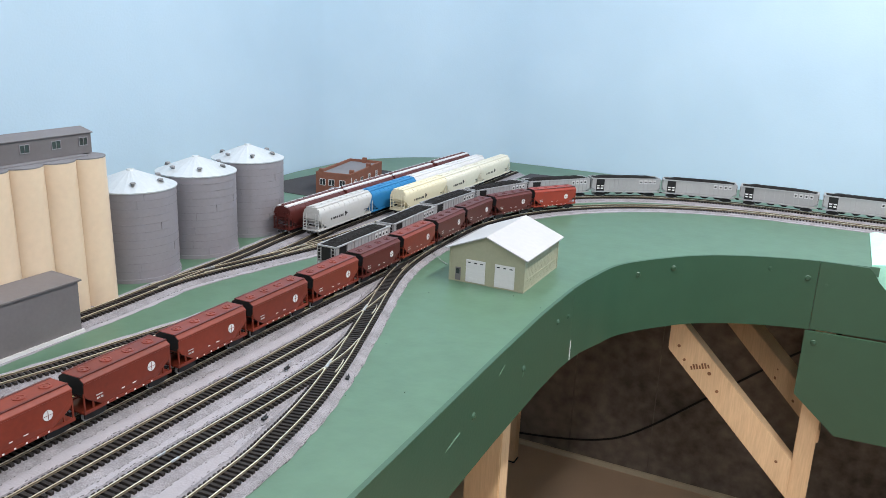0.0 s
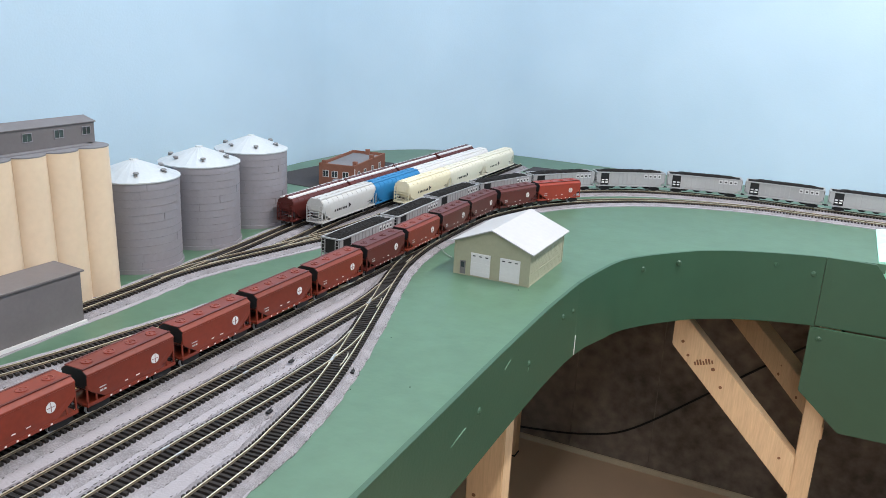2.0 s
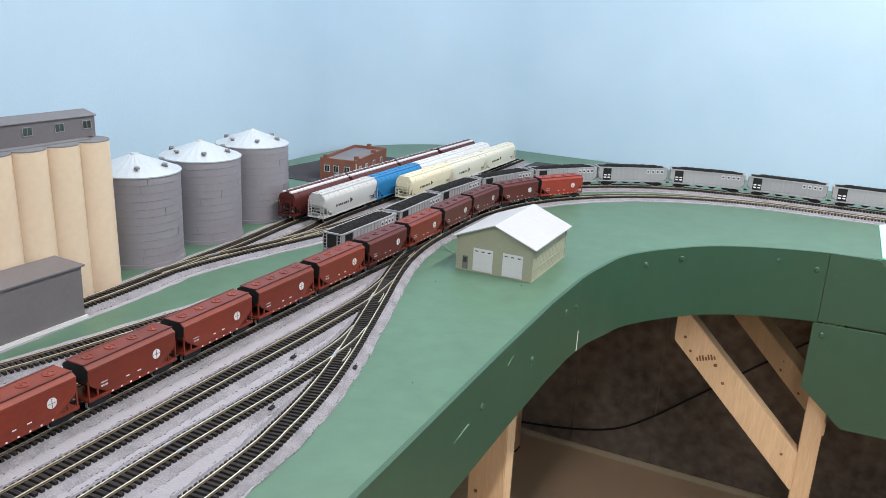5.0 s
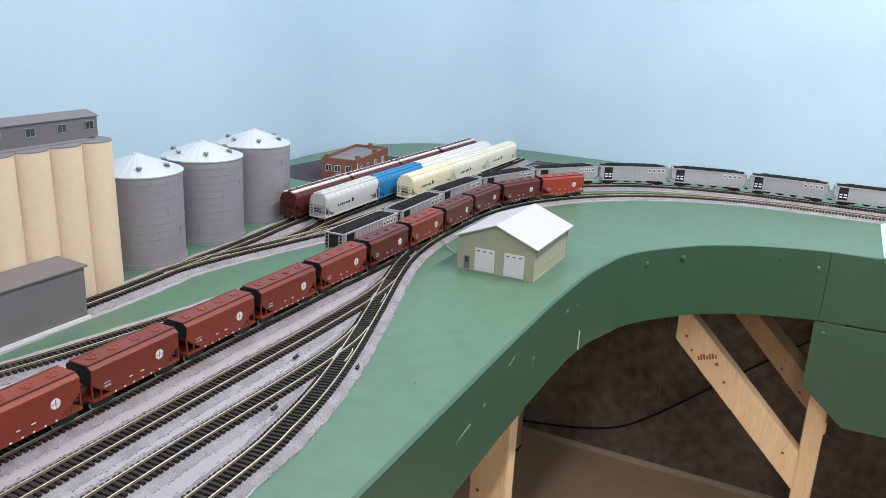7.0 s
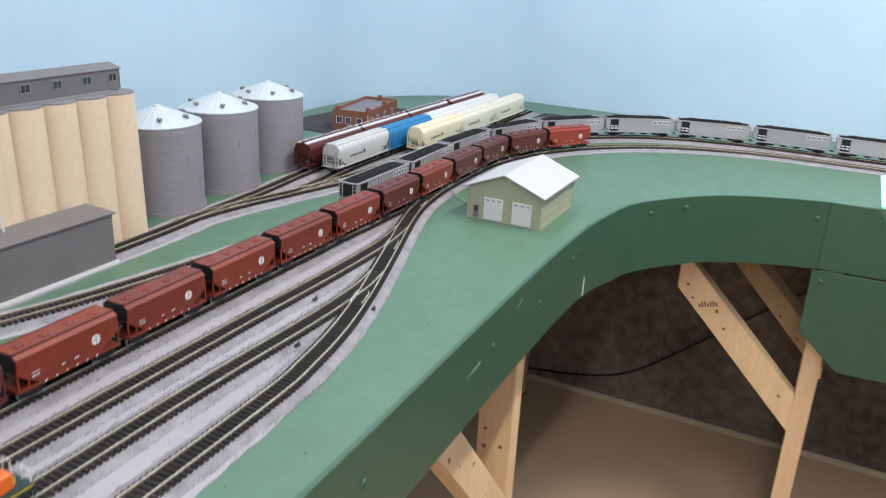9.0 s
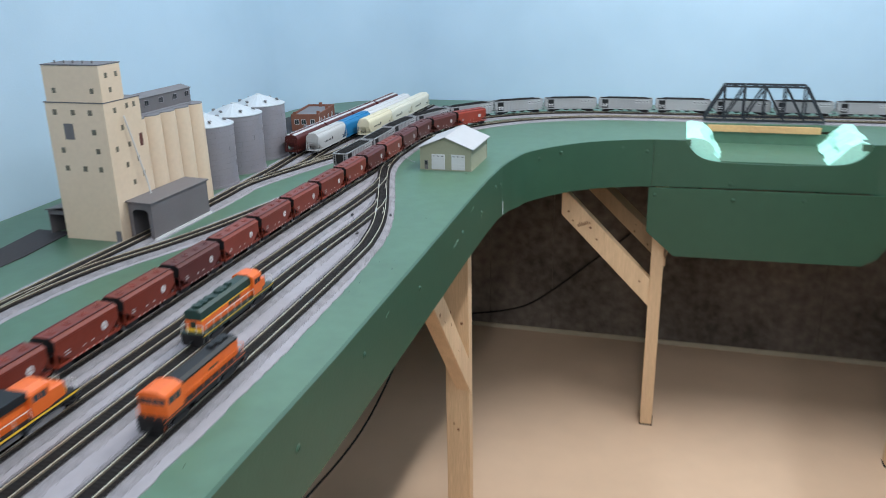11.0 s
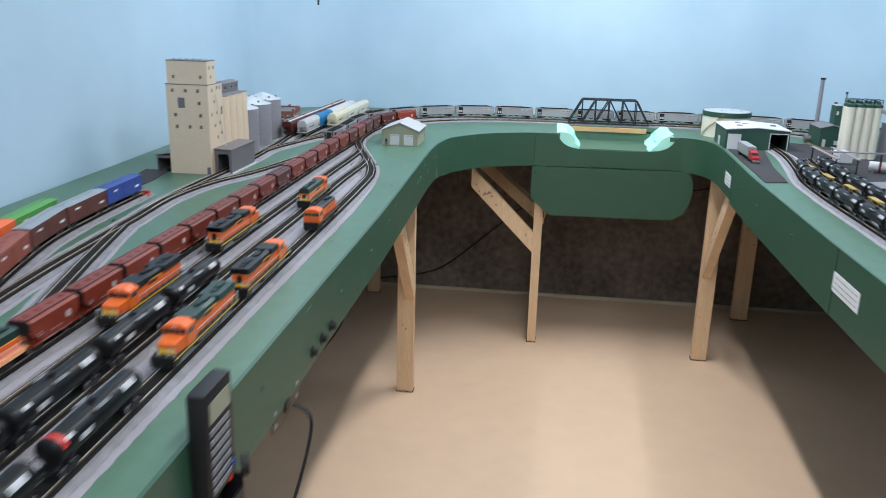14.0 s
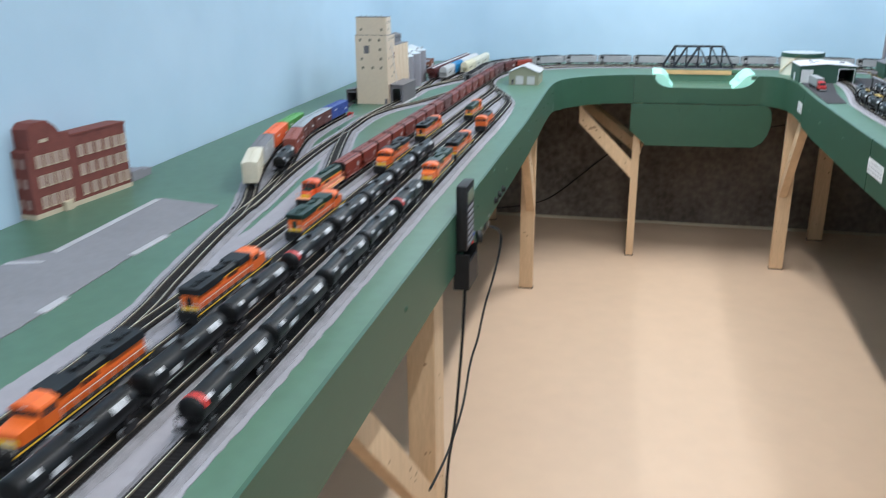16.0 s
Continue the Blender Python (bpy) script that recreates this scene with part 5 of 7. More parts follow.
    loft(bm, [[(x, -CW * 1.03, cz - 0.0062), (x, -CW * 0.95, cz - 0.0035), (x, -CW * 0.45, cz), (x, CW * 0.45, cz), (x, CW * 0.95, cz - 0.0035), (x, CW * 1.03, cz - 0.0062)] for x in (cab0 - 0.0012, cab1 + 0.0012)])
    part("cab_roof", bm, main if style != "heritage" else main, g)
    for s in (-1, 1):
        bars(g, "side_window", [(cab0 + (cab1 - cab0) * 0.15, cab0 + (cab1 - cab0) * 0.47), (cab0 + (cab1 - cab0) * 0.53, cab0 + (cab1 - cab0) * 0.85)], s * CW, cz - 0.0155, cz - 0.0085, "glass")
    for e, x in ((1, cab1), (-1, cab0)):
        if e < 0 and not sw:
            continue
        bm = bmesh.new()
        for y0, y1 in ((-CW * 0.90, -CW * 0.48), (-CW * 0.43, -CW * 0.03), (CW * 0.03, CW * 0.43), (CW * 0.48, CW * 0.90)):
            box(bm, min(x, x + e * 0.0004), max(x, x + e * 0.0004), y0, y1, cz - 0.0166 if not sw else cz - 0.0145, cz - 0.0064 if not sw else cz - 0.0085)
        part("windscreen", bm, "glass", g)
    if not sw:
        NW = CW * 0.90 if wide else HW
        bm = bmesh.new()
        zn = zt - 0.013 if wide else zt - 0.0155
        loft(bm, [[(cab1, -NW, 0.0198), (cab1, -NW, zn - 0.001), (cab1, -NW * 0.8, zn), (cab1, NW * 0.8, zn), (cab1, NW, zn - 0.001), (cab1, NW, 0.0198)], [(nose1 - 0.003, -NW * 0.9, 0.0198), (nose1 - 0.003, -NW * 0.9, zn - 0.003), (nose1 - 0.003, -NW * 0.7, zn - 0.002), (nose1 - 0.003, NW * 0.7, zn - 0.002), (nose1 - 0.003, NW * 0.9, zn - 0.003), (nose1 - 0.003, NW * 0.9, 0.0198)], [(nose1, -NW * 0.72, 0.0198), (nose1, -NW * 0.72, zn - 0.006), (nose1, -NW * 0.6, zn - 0.005), (nose1, NW * 0.6, zn - 0.005), (nose1, NW * 0.72, zn - 0.006), (nose1, NW * 0.72, 0.0198)]])
        part("nose", bm, main, g)
        part("nose_stripe", cube(nose1 - 0.0006, nose1 + 0.0006, -NW * 0.74, NW * 0.74, 0.0200, 0.0272), "yellow", g)
        if style == "heritage":
            part("nose_top", cube(cab1 + 0.0004, nose1 - 0.004, -NW * 0.78, NW * 0.78, zn - 0.0006, zn + 0.0006), "loco_green", g)
        bm = bmesh.new()
        for y in (-0.0018, 0.0018):
            tube(bm, (cab1, y, cz - 0.0035), (cab1 + 0.0016, y, cz - 0.0035), 0.0012, 8)
        part("headlight", bm, "white", g)
    # pilots, handrails, steps
    for e in (-1, 1):
        bm = bmesh.new()
        loft(bm, [[(e * h, -W * 0.9, 0.0045), (e * h, -W * 0.9, 0.0185), (e * h, W * 0.9, 0.0185), (e * h, W * 0.9, 0.0045)], [(e * (h + 0.0012), -W * 0.8, 0.0030), (e * (h + 0.0012), -W * 0.9, 0.0185), (e * (h + 0.0012), W * 0.9, 0.0185), (e * (h + 0.0012), W * 0.8, 0.0030)]])
        for s in (-1, 1):
            for z in (0.006, 0.010, 0.014):
                box(bm, min(e * h * 0.93, e * h), max(e * h * 0.93, e * h), s * W - 0.0020, s * W + 0.0006, z - 0.0004, z + 0.0004)
        part("pilot", bm, "black", g)
    bm = bmesh.new()
    rail = 0.0312
    for s in (-1, 1):
        y = s * W * 0.98
        x0, x1 = (-h * 0.92, cab0 - 0.003) if not sw else (cab1 + 0.003, h * 0.9)
        tube(bm, (x0, y, rail), (x1, y, rail), 0.00042, 6)
        for i in range(8):
            x = x0 + (x1 - x0) * i / 7
            tube(bm, (x, y, 0.0196), (x, y, rail), 0.0004, 5)
        for e in (-1, 1):
            tube(bm, (e * h * 0.985, s * W * 0.9, 0.008), (e * h * 0.985, s * W * 0.9, 0.0315), 0.0005, 6)
            tube(bm, (e * h * 0.985, s * W * 0.35, 0.0196), (e * h * 0.985, s * W * 0.35, 0.0315), 0.0005, 6)
            tube(bm, (e * h * 0.985, s * W * 0.9, 0.0315), (e * h * 0.985, s * W * 0.35, 0.0315), 0.0005, 6)
    part("handrail", bm, "pinkish" if style == "heritage" else "orange" if style == "switcher" else "rail_white", g)
    axles, wb = (3, 0.044) if wide else (2, 0.026)
    for e in (-1, 1):
        bogie(g, e * h * 0.60, axles, wb, "black" if style in ("switcher", "heritage", "green_small") else "dull_steel")
        coupler(g, e * h, e)
    return g


_made = {}


def stand(key, maker, path, s, flip=False, z=0.0):
    """Puts a copy of a vehicle on a track at distance s along it."""
    x, y, a = on_path(PATHS[path], s)
    m = pose(x, y, ZR + z, 0, 0, math.degrees(a) + (180 if flip else 0))
    if key in _made:
        return copy_thing(_made[key], m)
    ob = maker()
    ob.matrix_basis = m
    _made[key] = ob
    return ob


# red hopper train on the main line: locomotive heading to -y
TAIL_Y, PITCH = 0.907, 0.1312
s_tail = s_at_y(PATHS["T1"], TAIL_Y, 0.0)
for i in range(-7, 13):
    paint = "bright_red" if i == -7 else "dark_red" if i in (-6, -5, -4, -2, 4) else "red"
    stand("small_" + paint, lambda: small_hopper(paint), "T1", s_tail - PITCH * (i + 0.5), flip=True)
stand("heritage", lambda: locomotive("heritage", 0.205), "T1", s_tail - PITCH * 13 - 0.108, flip=True)

# coal train rounding the back of the layout
s0 = float(PATHS["S1"][0][int(np.argmin(np.hypot(PATHS["S1"][1] + 0.470, PATHS["S1"][2] - 1.960)))])
for i in range(-5, 13):
    stand("coal", coal_hopper, "S1", s0 + 0.1865 * (i + 0.5), flip=True, z=0.0004)

# yard locomotives and tank cars
for key, path, y, flip, L in (("green_small", "T3", 0.203, False, 0.195), ("switcher", "T4", 0.000, False, 0.170), ("modern", "T2", -0.172, False, 0.236), ("modern", "T4", -0.402, False, 0.236), ("modern2", "T2", -0.566, True, 0.236), ("green_top", "T4", -0.690, True, 0.236), ("green_top", "T2", -1.110, False, 0.236), ("modern", "T2", -1.485, False, 0.236), ("modern2", "T2", -1.830, True, 0.236)):
    style = "modern" if key == "modern2" else key
    stand(style, lambda: locomotive(style, L), path, s_at_y(PATHS[path], y), flip)
RED_BAND = "gloss black tank car with a red end band"
for path, centres, banded in (("T3", (-0.530, -0.727, -0.924, -1.121, -1.318, -1.525, -1.730, -1.935), (-1.318,)), ("T4", (-0.980, -1.185, -1.380, -1.577, -1.765), (-0.980, -1.765))):
    for y in centres:
        if y in banded:
            stand("tank_red", lambda: tank_car(True, label=RED_BAND), path, s_at_y(PATHS[path], y))
        else:
            stand("tank", tank_car, path, s_at_y(PATHS[path], y))



# parked grain hoppers
for i in range(4):
    stand("brown_h", lambda: grain_hopper("dark_red", "white", "dark red covered grain hopper with pale roof walkways", logo=None), "G1", s_at_y(PATHS["G1"], 1.313 + 0.205 * i))
stand("silver_h", lambda: grain_hopper("white_car", "white_car", "pale grey covered grain hopper with dark emblem"), "G2", s_at_y(PATHS["G2"], 1.336))
stand("blue_h", lambda: grain_hopper("blue_car", "blue_car", "bright blue covered grain hopper", logo=None), "G2", s_at_y(PATHS["G2"], 1.532))
for y in (1.727, 1.919):
    stand("white_h", lambda: grain_hopper("white", "white", "clean white covered grain hopper", logo=None), "G2", s_at_y(PATHS["G2"], y))
stand("ivory_h", lambda: grain_hopper("ivory_car", "ivory_car", "ivory covered grain hopper with dark lettering bars"), "G3", s_at_y(PATHS["G3"], 1.778))
stand("ivory_h", None, "G3", s_at_y(PATHS["G3"], 1.970))
stand("cream_h", lambda: grain_hopper("cream_car", "cream_car", "cream covered grain hopper with dark lettering bars"), "G3", s_at_y(PATHS["G3"], 1.584))

# parked boxcars
stand("navy", lambda: boxcar("navy", "navy", "navy blue boxcar with white lettering bars"), "SB", s_at_y(PATHS["SB"], 0.082))
stand("brown", lambda: boxcar("brown", "steel", "boxcar brown boxcar with pale metal roof"), "SB", s_at_y(PATHS["SB"], -0.099))
stand("brown", None, "SB", s_at_y(PATHS["SB"], -0.282))
stand("rust", lambda: boxcar("rust", "rust", "faded red boxcar with ribbed sides"), "SB", s_at_y(PATHS["SB"], -0.467))
stand("tank_short", lambda: tank_car(False, 0.16, "parked boxcars", "short black tank car beside the boxcars"), "SB", s_at_y(PATHS["SB"], -0.664))
stand("white_b", lambda: boxcar("cream_box", "cream_box", "tall cream boxcar on a storage siding", 0.178, 0.062), "SA", s_at_y(PATHS["SA"], -0.795))
stand("grey_b", lambda: boxcar("white_car", "roof_grey", "white boxcar with dark grey roof", 0.178, 0.058), "SA", s_at_y(PATHS["SA"], -0.606))
stand("orange_b", lambda: boxcar("orange_box", "orange_box", "plain orange boxcar with ribbed sides"), "SA", s_at_y(PATHS["SA"], -0.402))
stand("green_b", lambda: boxcar("green_box", "green_box", "leaf green boxcar with ribbed sides"), "SA", s_at_y(PATHS["SA"], -0.218))
# tank cars on the east side
for i in range(7):
    stand("tank_e", lambda: tank_car(False, 0.15, "tank cars at the loading rack", "black tank car on the siding by the loading rack"), "R1", s_at_y(PATHS["R1"], 0.906 - 0.163 * i))
for i in range(5):
    stand("tank_e", None, "R2", s_at_y(PATHS["R2"], 0.977 - 0.163 * i))

# ---- buildings ----
def pane_row(parent, axis, at, spots, w, h, out, mat="glass", name="window", trim=None):
    """Windows on a wall. axis 'y': the wall is at y = at and spots are (x, z); axis 'x': at x = at with (y, z). out: which way it faces."""
    for u, z in spots:
        lo, hi = sorted((at - out * 0.0004, at + out * 0.0005))
        args = (u - w / 2, u + w / 2, lo, hi, z - h / 2, z + h / 2) if axis == "y" else (lo, hi, u - w / 2, u + w / 2, z - h / 2, z + h / 2)
        win = part(name, cube(*args), mat, parent)
        if trim:
            bm = bmesh.new()
            t = 0.0009
            lo, hi = sorted((at, at + out * 0.0011))
            for a0, a1, z0, z1 in ((u - w / 2 - t, u + w / 2 + t, z - h / 2 - t, z - h / 2), (u - w / 2 - t, u + w / 2 + t, z + h / 2, z + h / 2 + t), (u - w / 2 - t, u - w / 2, z - h / 2, z + h / 2), (u + w / 2, u + w / 2 + t, z - h / 2, z + h / 2), (u - t * 0.3, u + t * 0.3, z - h / 2, z + h / 2)):
                if axis == "y":
                    box(bm, a0, a1, lo, hi, z0, z1)
                else:
                    box(bm, lo, hi, a0, a1, z0, z1)
            part("frame", bm, trim, win)


def gable_box(parent, x0, x1, y0, y1, z0, ze, zr, ridge, wall, roof, over=0.006, name="wall", thick=0.0025):
    """Walls with two gables and a pitched roof of two slabs. ridge: 'x' or 'y', the way the ridge runs."""
    xm, ym = (x0 + x1) / 2, (y0 + y1) / 2
    bm = bmesh.new()
    if ridge == "y":
        loft(bm, [[(x0, y, z0), (x0, y, ze), (xm, y, zr), (x1, y, ze), (x1, y, z0)] for y in (y0, y1)])
    else:
        loft(bm, [[(x, y0, z0), (x, y0, ze), (x, ym, zr), (x, y1, ze), (x, y1, z0)] for x in (x0, x1)])
    part(name, bm, wall, parent)
    sl = (zr - ze) / ((x1 - x0) / 2 if ridge == "y" else (y1 - y0) / 2)
    for s in (-1, 1):
        bm = bmesh.new()
        if ridge == "y":
            xe = xm + s * ((x1 - x0) / 2 + over)
            ring = lambda y: [(xm, y, zr + 0.0004), (xe, y, zr - sl * abs(xe - xm) + 0.0004), (xe, y, zr - sl * abs(xe - xm) + thick), (xm, y, zr + thick)]
            loft(bm, [ring(y0 - over), ring(y1 + over)])
        else:
            ye = ym + s * ((y1 - y0) / 2 + over)
            ring = lambda x: [(x, ym, zr + 0.0004), (x, ye, zr - sl * abs(ye - ym) + 0.0004), (x, ye, zr - sl * abs(ye - ym) + thick), (x, ym, zr + thick)]
            loft(bm, [ring(x0 - over), ring(x1 + over)])
        part("roof_slope", bm, roof, parent)


# grain elevator: head house, silo bank, gallery and two sheds
el = root("grain_elevator", "tall cream concrete grain elevator with grey sheds and gallery", "grain elevator", m=pose(0.004, 0.002, 0))
HX0, HX1, HY0, HY1 = -0.962, -0.836, 0.490, 0.592
part("head_house", cube(HX0, HX1, HY0, HY1, Z0, 1.218, 0.0008), "cream", el)
part("upper_house", cube(HX0 + 0.005, HX1 - 0.0003, HY0 + 0.001, HY1 - 0.042, 1.2182, 1.284, 0.0008), "cream", el)
part("roof", cube(HX0 + 0.004, HX1 + 0.0006, HY0, HY1 - 0.041, 1.2841, 1.2862, 0.0004), "grey", el)
part("roof", cube(HX0 - 0.001, HX1 + 0.001, HY0 - 0.001, HY1 + 0.001, 1.2181, 1.2198, 0.0004), "grey", el)
for k in range(5):
    x = HX0 + 0.02 + 0.02 * k
    bm = bmesh.new()
    tube(bm, (x, HY0 + 0.02, 1.286), (x, HY0 + 0.02, 1.291), 0.0016, 8)
    part("roof_vent", bm, "grey", el)
wz = lambda v: 1.218 - 0.258 * v
ux = lambda u: HX0 + (HX1 - HX0) * u
pane_row(el, "y", HY0, [(ux(u), wz(0.065)) for u in (0.16, 0.47, 0.76)] + [(ux(0.78), wz(0.20))] + [(ux(u), wz(0.335)) for u in (0.20, 0.80)] + [(ux(u), wz(0.465)) for u in (0.22, 0.53, 0.80)], 0.0085, 0.0098, -1, mat="dim_pane")
pane_row(el, "y", HY0, [(ux(0.355), wz(0.20))], 0.0205, 0.029, -1, name="louvre", mat="grey")
pane_row(el, "y", HY0 + 0.001, [(ux(0.20), 1.240), (ux(0.84), 1.240)], 0.0075, 0.0095, -1, mat="dim_pane")
pane_row(el, "y", HY0, [(ux(0.93), Z0 + 0.011)], 0.011, 0.021, -1, name="door", mat="grey")
yy = lambda u: HY0 + (HY1 - HY0) * u
pane_row(el, "x", HX1, [(yy(u), wz(v)) for u, v in ((0.28, 0.06), (0.62, 0.045), (0.82, 0.045), (0.42, 0.19), (0.20, 0.33), (0.55, 0.32), (0.42, 0.46), (0.75, 0.44), (0.55, 0.60), (0.85, 0.56))], 0.0072, 0.0095, 1, mat="dim_pane")
pane_row(el, "x", HX1, [(yy(0.90), wz(0.31))], 0.009, 0.024, 1, mat="brown", name="hatch_door")
pane_row(el, "x", HX1 - 0.0003, [(yy(0.18), 1.266), (yy(0.45), 1.266), (yy(0.25), 1.240)], 0.0068, 0.0092, 1, mat="dim_pane")
bm = bmesh.new()
tube(bm, (HX1 + 0.004, yy(0.45), 1.19), (HX1 + 0.010, yy(0.78), 1.06), 0.0014, 8)
tube(bm, (HX1 + 0.010, yy(0.78), 1.06), (HX1 + 0.012, yy(0.82), 1.03), 0.0014, 8)
part("grain_spout", bm, "white", el)
# silo bank
cyl = None
for x in (-0.924, -0.870):
    for i in range(5):
        y = 0.598 + 0.0502 * i
        if cyl is None:
            bm = bmesh.new()
            lathe(bm, [(0.0318, Z0), (0.0285, 1.1722), (0.001, 1.1723)], 40)
            cyl = part("silo_cylinder", bm, "cream", el, smooth=True)
            cyl.location = (x, y, 0)
        else:
            share(cyl, "silo_cylinder", el, pose(x, y, 0))
part("silo_core", cube(-0.941, -0.862, 0.598, 0.799, Z0, 1.1715), "cream", el)
top = None
for x in (-0.924, -0.870):
    for i in range(5):
        if top is None:
            top = part("silo_cap", tube(bmesh.new(), (0, 0, 1.1723), (0, 0, 1.1738), 0.0287, 40), "roof_grey", el)
            top.location = (x, 0.598, 0)
        else:
            share(top, "silo_cap", el, pose(x, 0.598 + 0.0502 * i, 0))
part("roof_deck", cube(-0.941, -0.862, 0.598, 0.800, 1.1724, 1.1752), "roof_grey", el)
gable_box(el, -0.919, -0.875, 0.5935, 0.818, 1.1753, 1.2035, 1.2095, "y", "grey", "grey", 0.002, "gallery", 0.0015)
pane_row(el, "x", -0.875, [(y, 1.1925) for y in (0.617, 0.664, 0.712, 0.760, 0.804)], 0.013, 0.010, 1, mat="glass", trim="silo")
# flat-roofed shed over the siding, open at both ends
SX0, SX1, SZ = -0.834, -0.784, 1.0305
bm = bmesh.new()
for xa, xb in ((SX0, SX0 + 0.0025), (SX1 - 0.0025, SX1)):
    box(bm, xa, xb, 0.513, 0.702, Z0, SZ)
part("shed_wall", bm, "grey", el)
for y in (0.513, 0.6995):
    bm = bmesh.new()
    loft(bm, [[(SX0 + 0.0025, q, 1.014), (SX0 + 0.0025, q, SZ), (SX1 - 0.0025, q, SZ), (SX1 - 0.0025, q, 1.014), (SX1 - 0.008, q, 1.014), (SX1 - 0.015, q, 1.019), (SX0 + 0.015, q, 1.019), (SX0 + 0.008, q, 1.014)] for q in (y, y + 0.0025)])
    part("shed_gable", bm, "grey", el)
    for xa, xb in ((SX0 + 0.0025, SX0 + 0.008), (SX1 - 0.008, SX1 - 0.0025)):
        part("shed_jamb", cube(xa, xb, y, y + 0.0025, Z0, 1.0142), "grey", el)
bm = bmesh.new()
loft(bm, [[(SX0 - 0.003, y, SZ + 0.0022), (SX1 + 0.003, y, SZ + 0.0002), (SX1 + 0.003, y, SZ + 0.0024), (SX0 - 0.003, y, SZ + 0.0044)] for y in (0.509, 0.706)])
part("shed_roof", bm, "grey", el)
part("shed_footing", cube(SX1 + 0.0003, SX1 + 0.0045, 0.511, 0.704, Z0, Z0 + 0.0045), "white", el, "pale footing strip")
# truck shed on the wall side
bm = bmesh.new()
for xa, xb in ((-1.012, -1.0095), (-0.966, -0.9635)):
    box(bm, xa, xb, 0.505, 0.60, Z0, 1.008)
box(bm, -1.0095, -0.966, 0.5975, 0.60, Z0, 1.008)
box(bm, -1.0095, -0.966, 0.505, 0.5075, 1.000, 1.008)
part("truck_shed_wall", bm, "grey", el)
bm = bmesh.new()
loft(bm, [[(-1.016, y, 1.008), (-1.016, y, 1.0102), (-0.962, y, 1.0182), (-0.962, y, 1.016)] for y in (0.502, 0.603)])
part("truck_shed_roof", bm, "grey", el)


def steel_bin(x, y, r, ze, zp, label, group, vents=True):
    g = root("grain_bin", label, "grain bin", group, m=pose(x, y, Z0))
    bm = bmesh.new()
    prof = [(r * 1.035, 0.0), (r * 1.035, 0.0065), (r, 0.0066)]
    n = 11
    for i in range(n):
        z = 0.0066 + (ze - 0.0066) * i / n
        dz = (ze - 0.0066) / n
        prof += [(r + 0.0005, z + dz * 0.02), (r + 0.0001, z + dz * 0.98)]
    prof += [(r, ze), (0.001, ze)]
    lathe(bm, prof, 48)
    part("bin_wall", bm, "silo", g, smooth=True)
    rng = random.Random(int(x * 1000) + int(y * 999))
    for i in range(n):
        a = rng.uniform(-2.0, 0.9)
        z = 0.0066 + (ze - 0.0066) * i / n
        seam = cube(r - 0.001, r + 0.0009, -0.0004, 0.0004, z, z + (ze - 0.0066) / n)
        part("panel_seam", seam, "silo_lap", g).matrix_basis = pose(0, 0, 0, 0, 0, math.degrees(a))
        # dark lap line along part of the course
        a0, a1 = rng.uniform(-3.1, -1.6), rng.uniform(-0.6, 1.6)
        m = 20
        lap = bmesh.new()
        arcs = [(math.cos(a0 + (a1 - a0) * k / m), math.sin(a0 + (a1 - a0) * k / m)) for k in range(m + 1)]
        loft(lap, [[(c * q, d * q, w) for q, w in ((r - 0.001, z - 0.0002), (r + 0.0008, z - 0.0002), (r + 0.0008, z + 0.0004), (r - 0.001, z + 0.0004))] for c, d in arcs])
        part("panel_lap", lap, "silo_lap", g)
    bm = bmesh.new()
    m = 48
    ring = lambda rad, z, amp: [((rad * math.cos(2 * math.pi * i / m)), rad * math.sin(2 * math.pi * i / m), z + (amp if i % 2 else 0)) for i in range(m)]
    loft(bm, [ring(r * 1.03, ze - 0.001, 0), ring(r * 1.03, ze + 0.0006, 0.0005), ring(r * 0.12, zp, 0.0002), ring(0.001, zp + 0.0008, 0)])
    part("roof", bm, "silo_roof", g)
    part("roof_cap", tube(bmesh.new(), (0, 0, zp - 0.001), (0, 0, zp + 0.0024), r * 0.11, 14, r * 0.09), "silo_roof", g)
    if vents:
        vent = None
        for a in (-100, -40, 20, 80, 150, 210):
            rad = r * 0.72
            z = ze + (zp - ze) * (1 - rad / (r * 1.03))
            p = (rad * math.cos(radians(a)), rad * math.sin(radians(a)), z)
            if vent is None:
                bm = bmesh.new()
                tube(bm, (0, 0, -0.002), (0, 0, 0.0040), 0.0021, 8)
                lathe(bm, [(0.0046, 0.0040), (0.0048, 0.0052), (0.0034, 0.0066), (0.0004, 0.0071)], 12)
                tube(bm, (0, 0, 0.0014), (0.0050, 0, 0.0020), 0.0016, 8)
                vent = part("roof_vent", bm, "dull_steel", g)
                vent.location = p
            else:
                share(vent, "roof_vent", g, pose(*p, 0, 0, a))
    return g


for x, y in ((-0.919, 0.931), (-0.928, 1.086), (-0.945, 1.246)):
    steel_bin(x, y, 0.0675, 0.1435, 0.1675, "grey corrugated steel grain bin with pale conical roof", "grain bins beside the elevator")

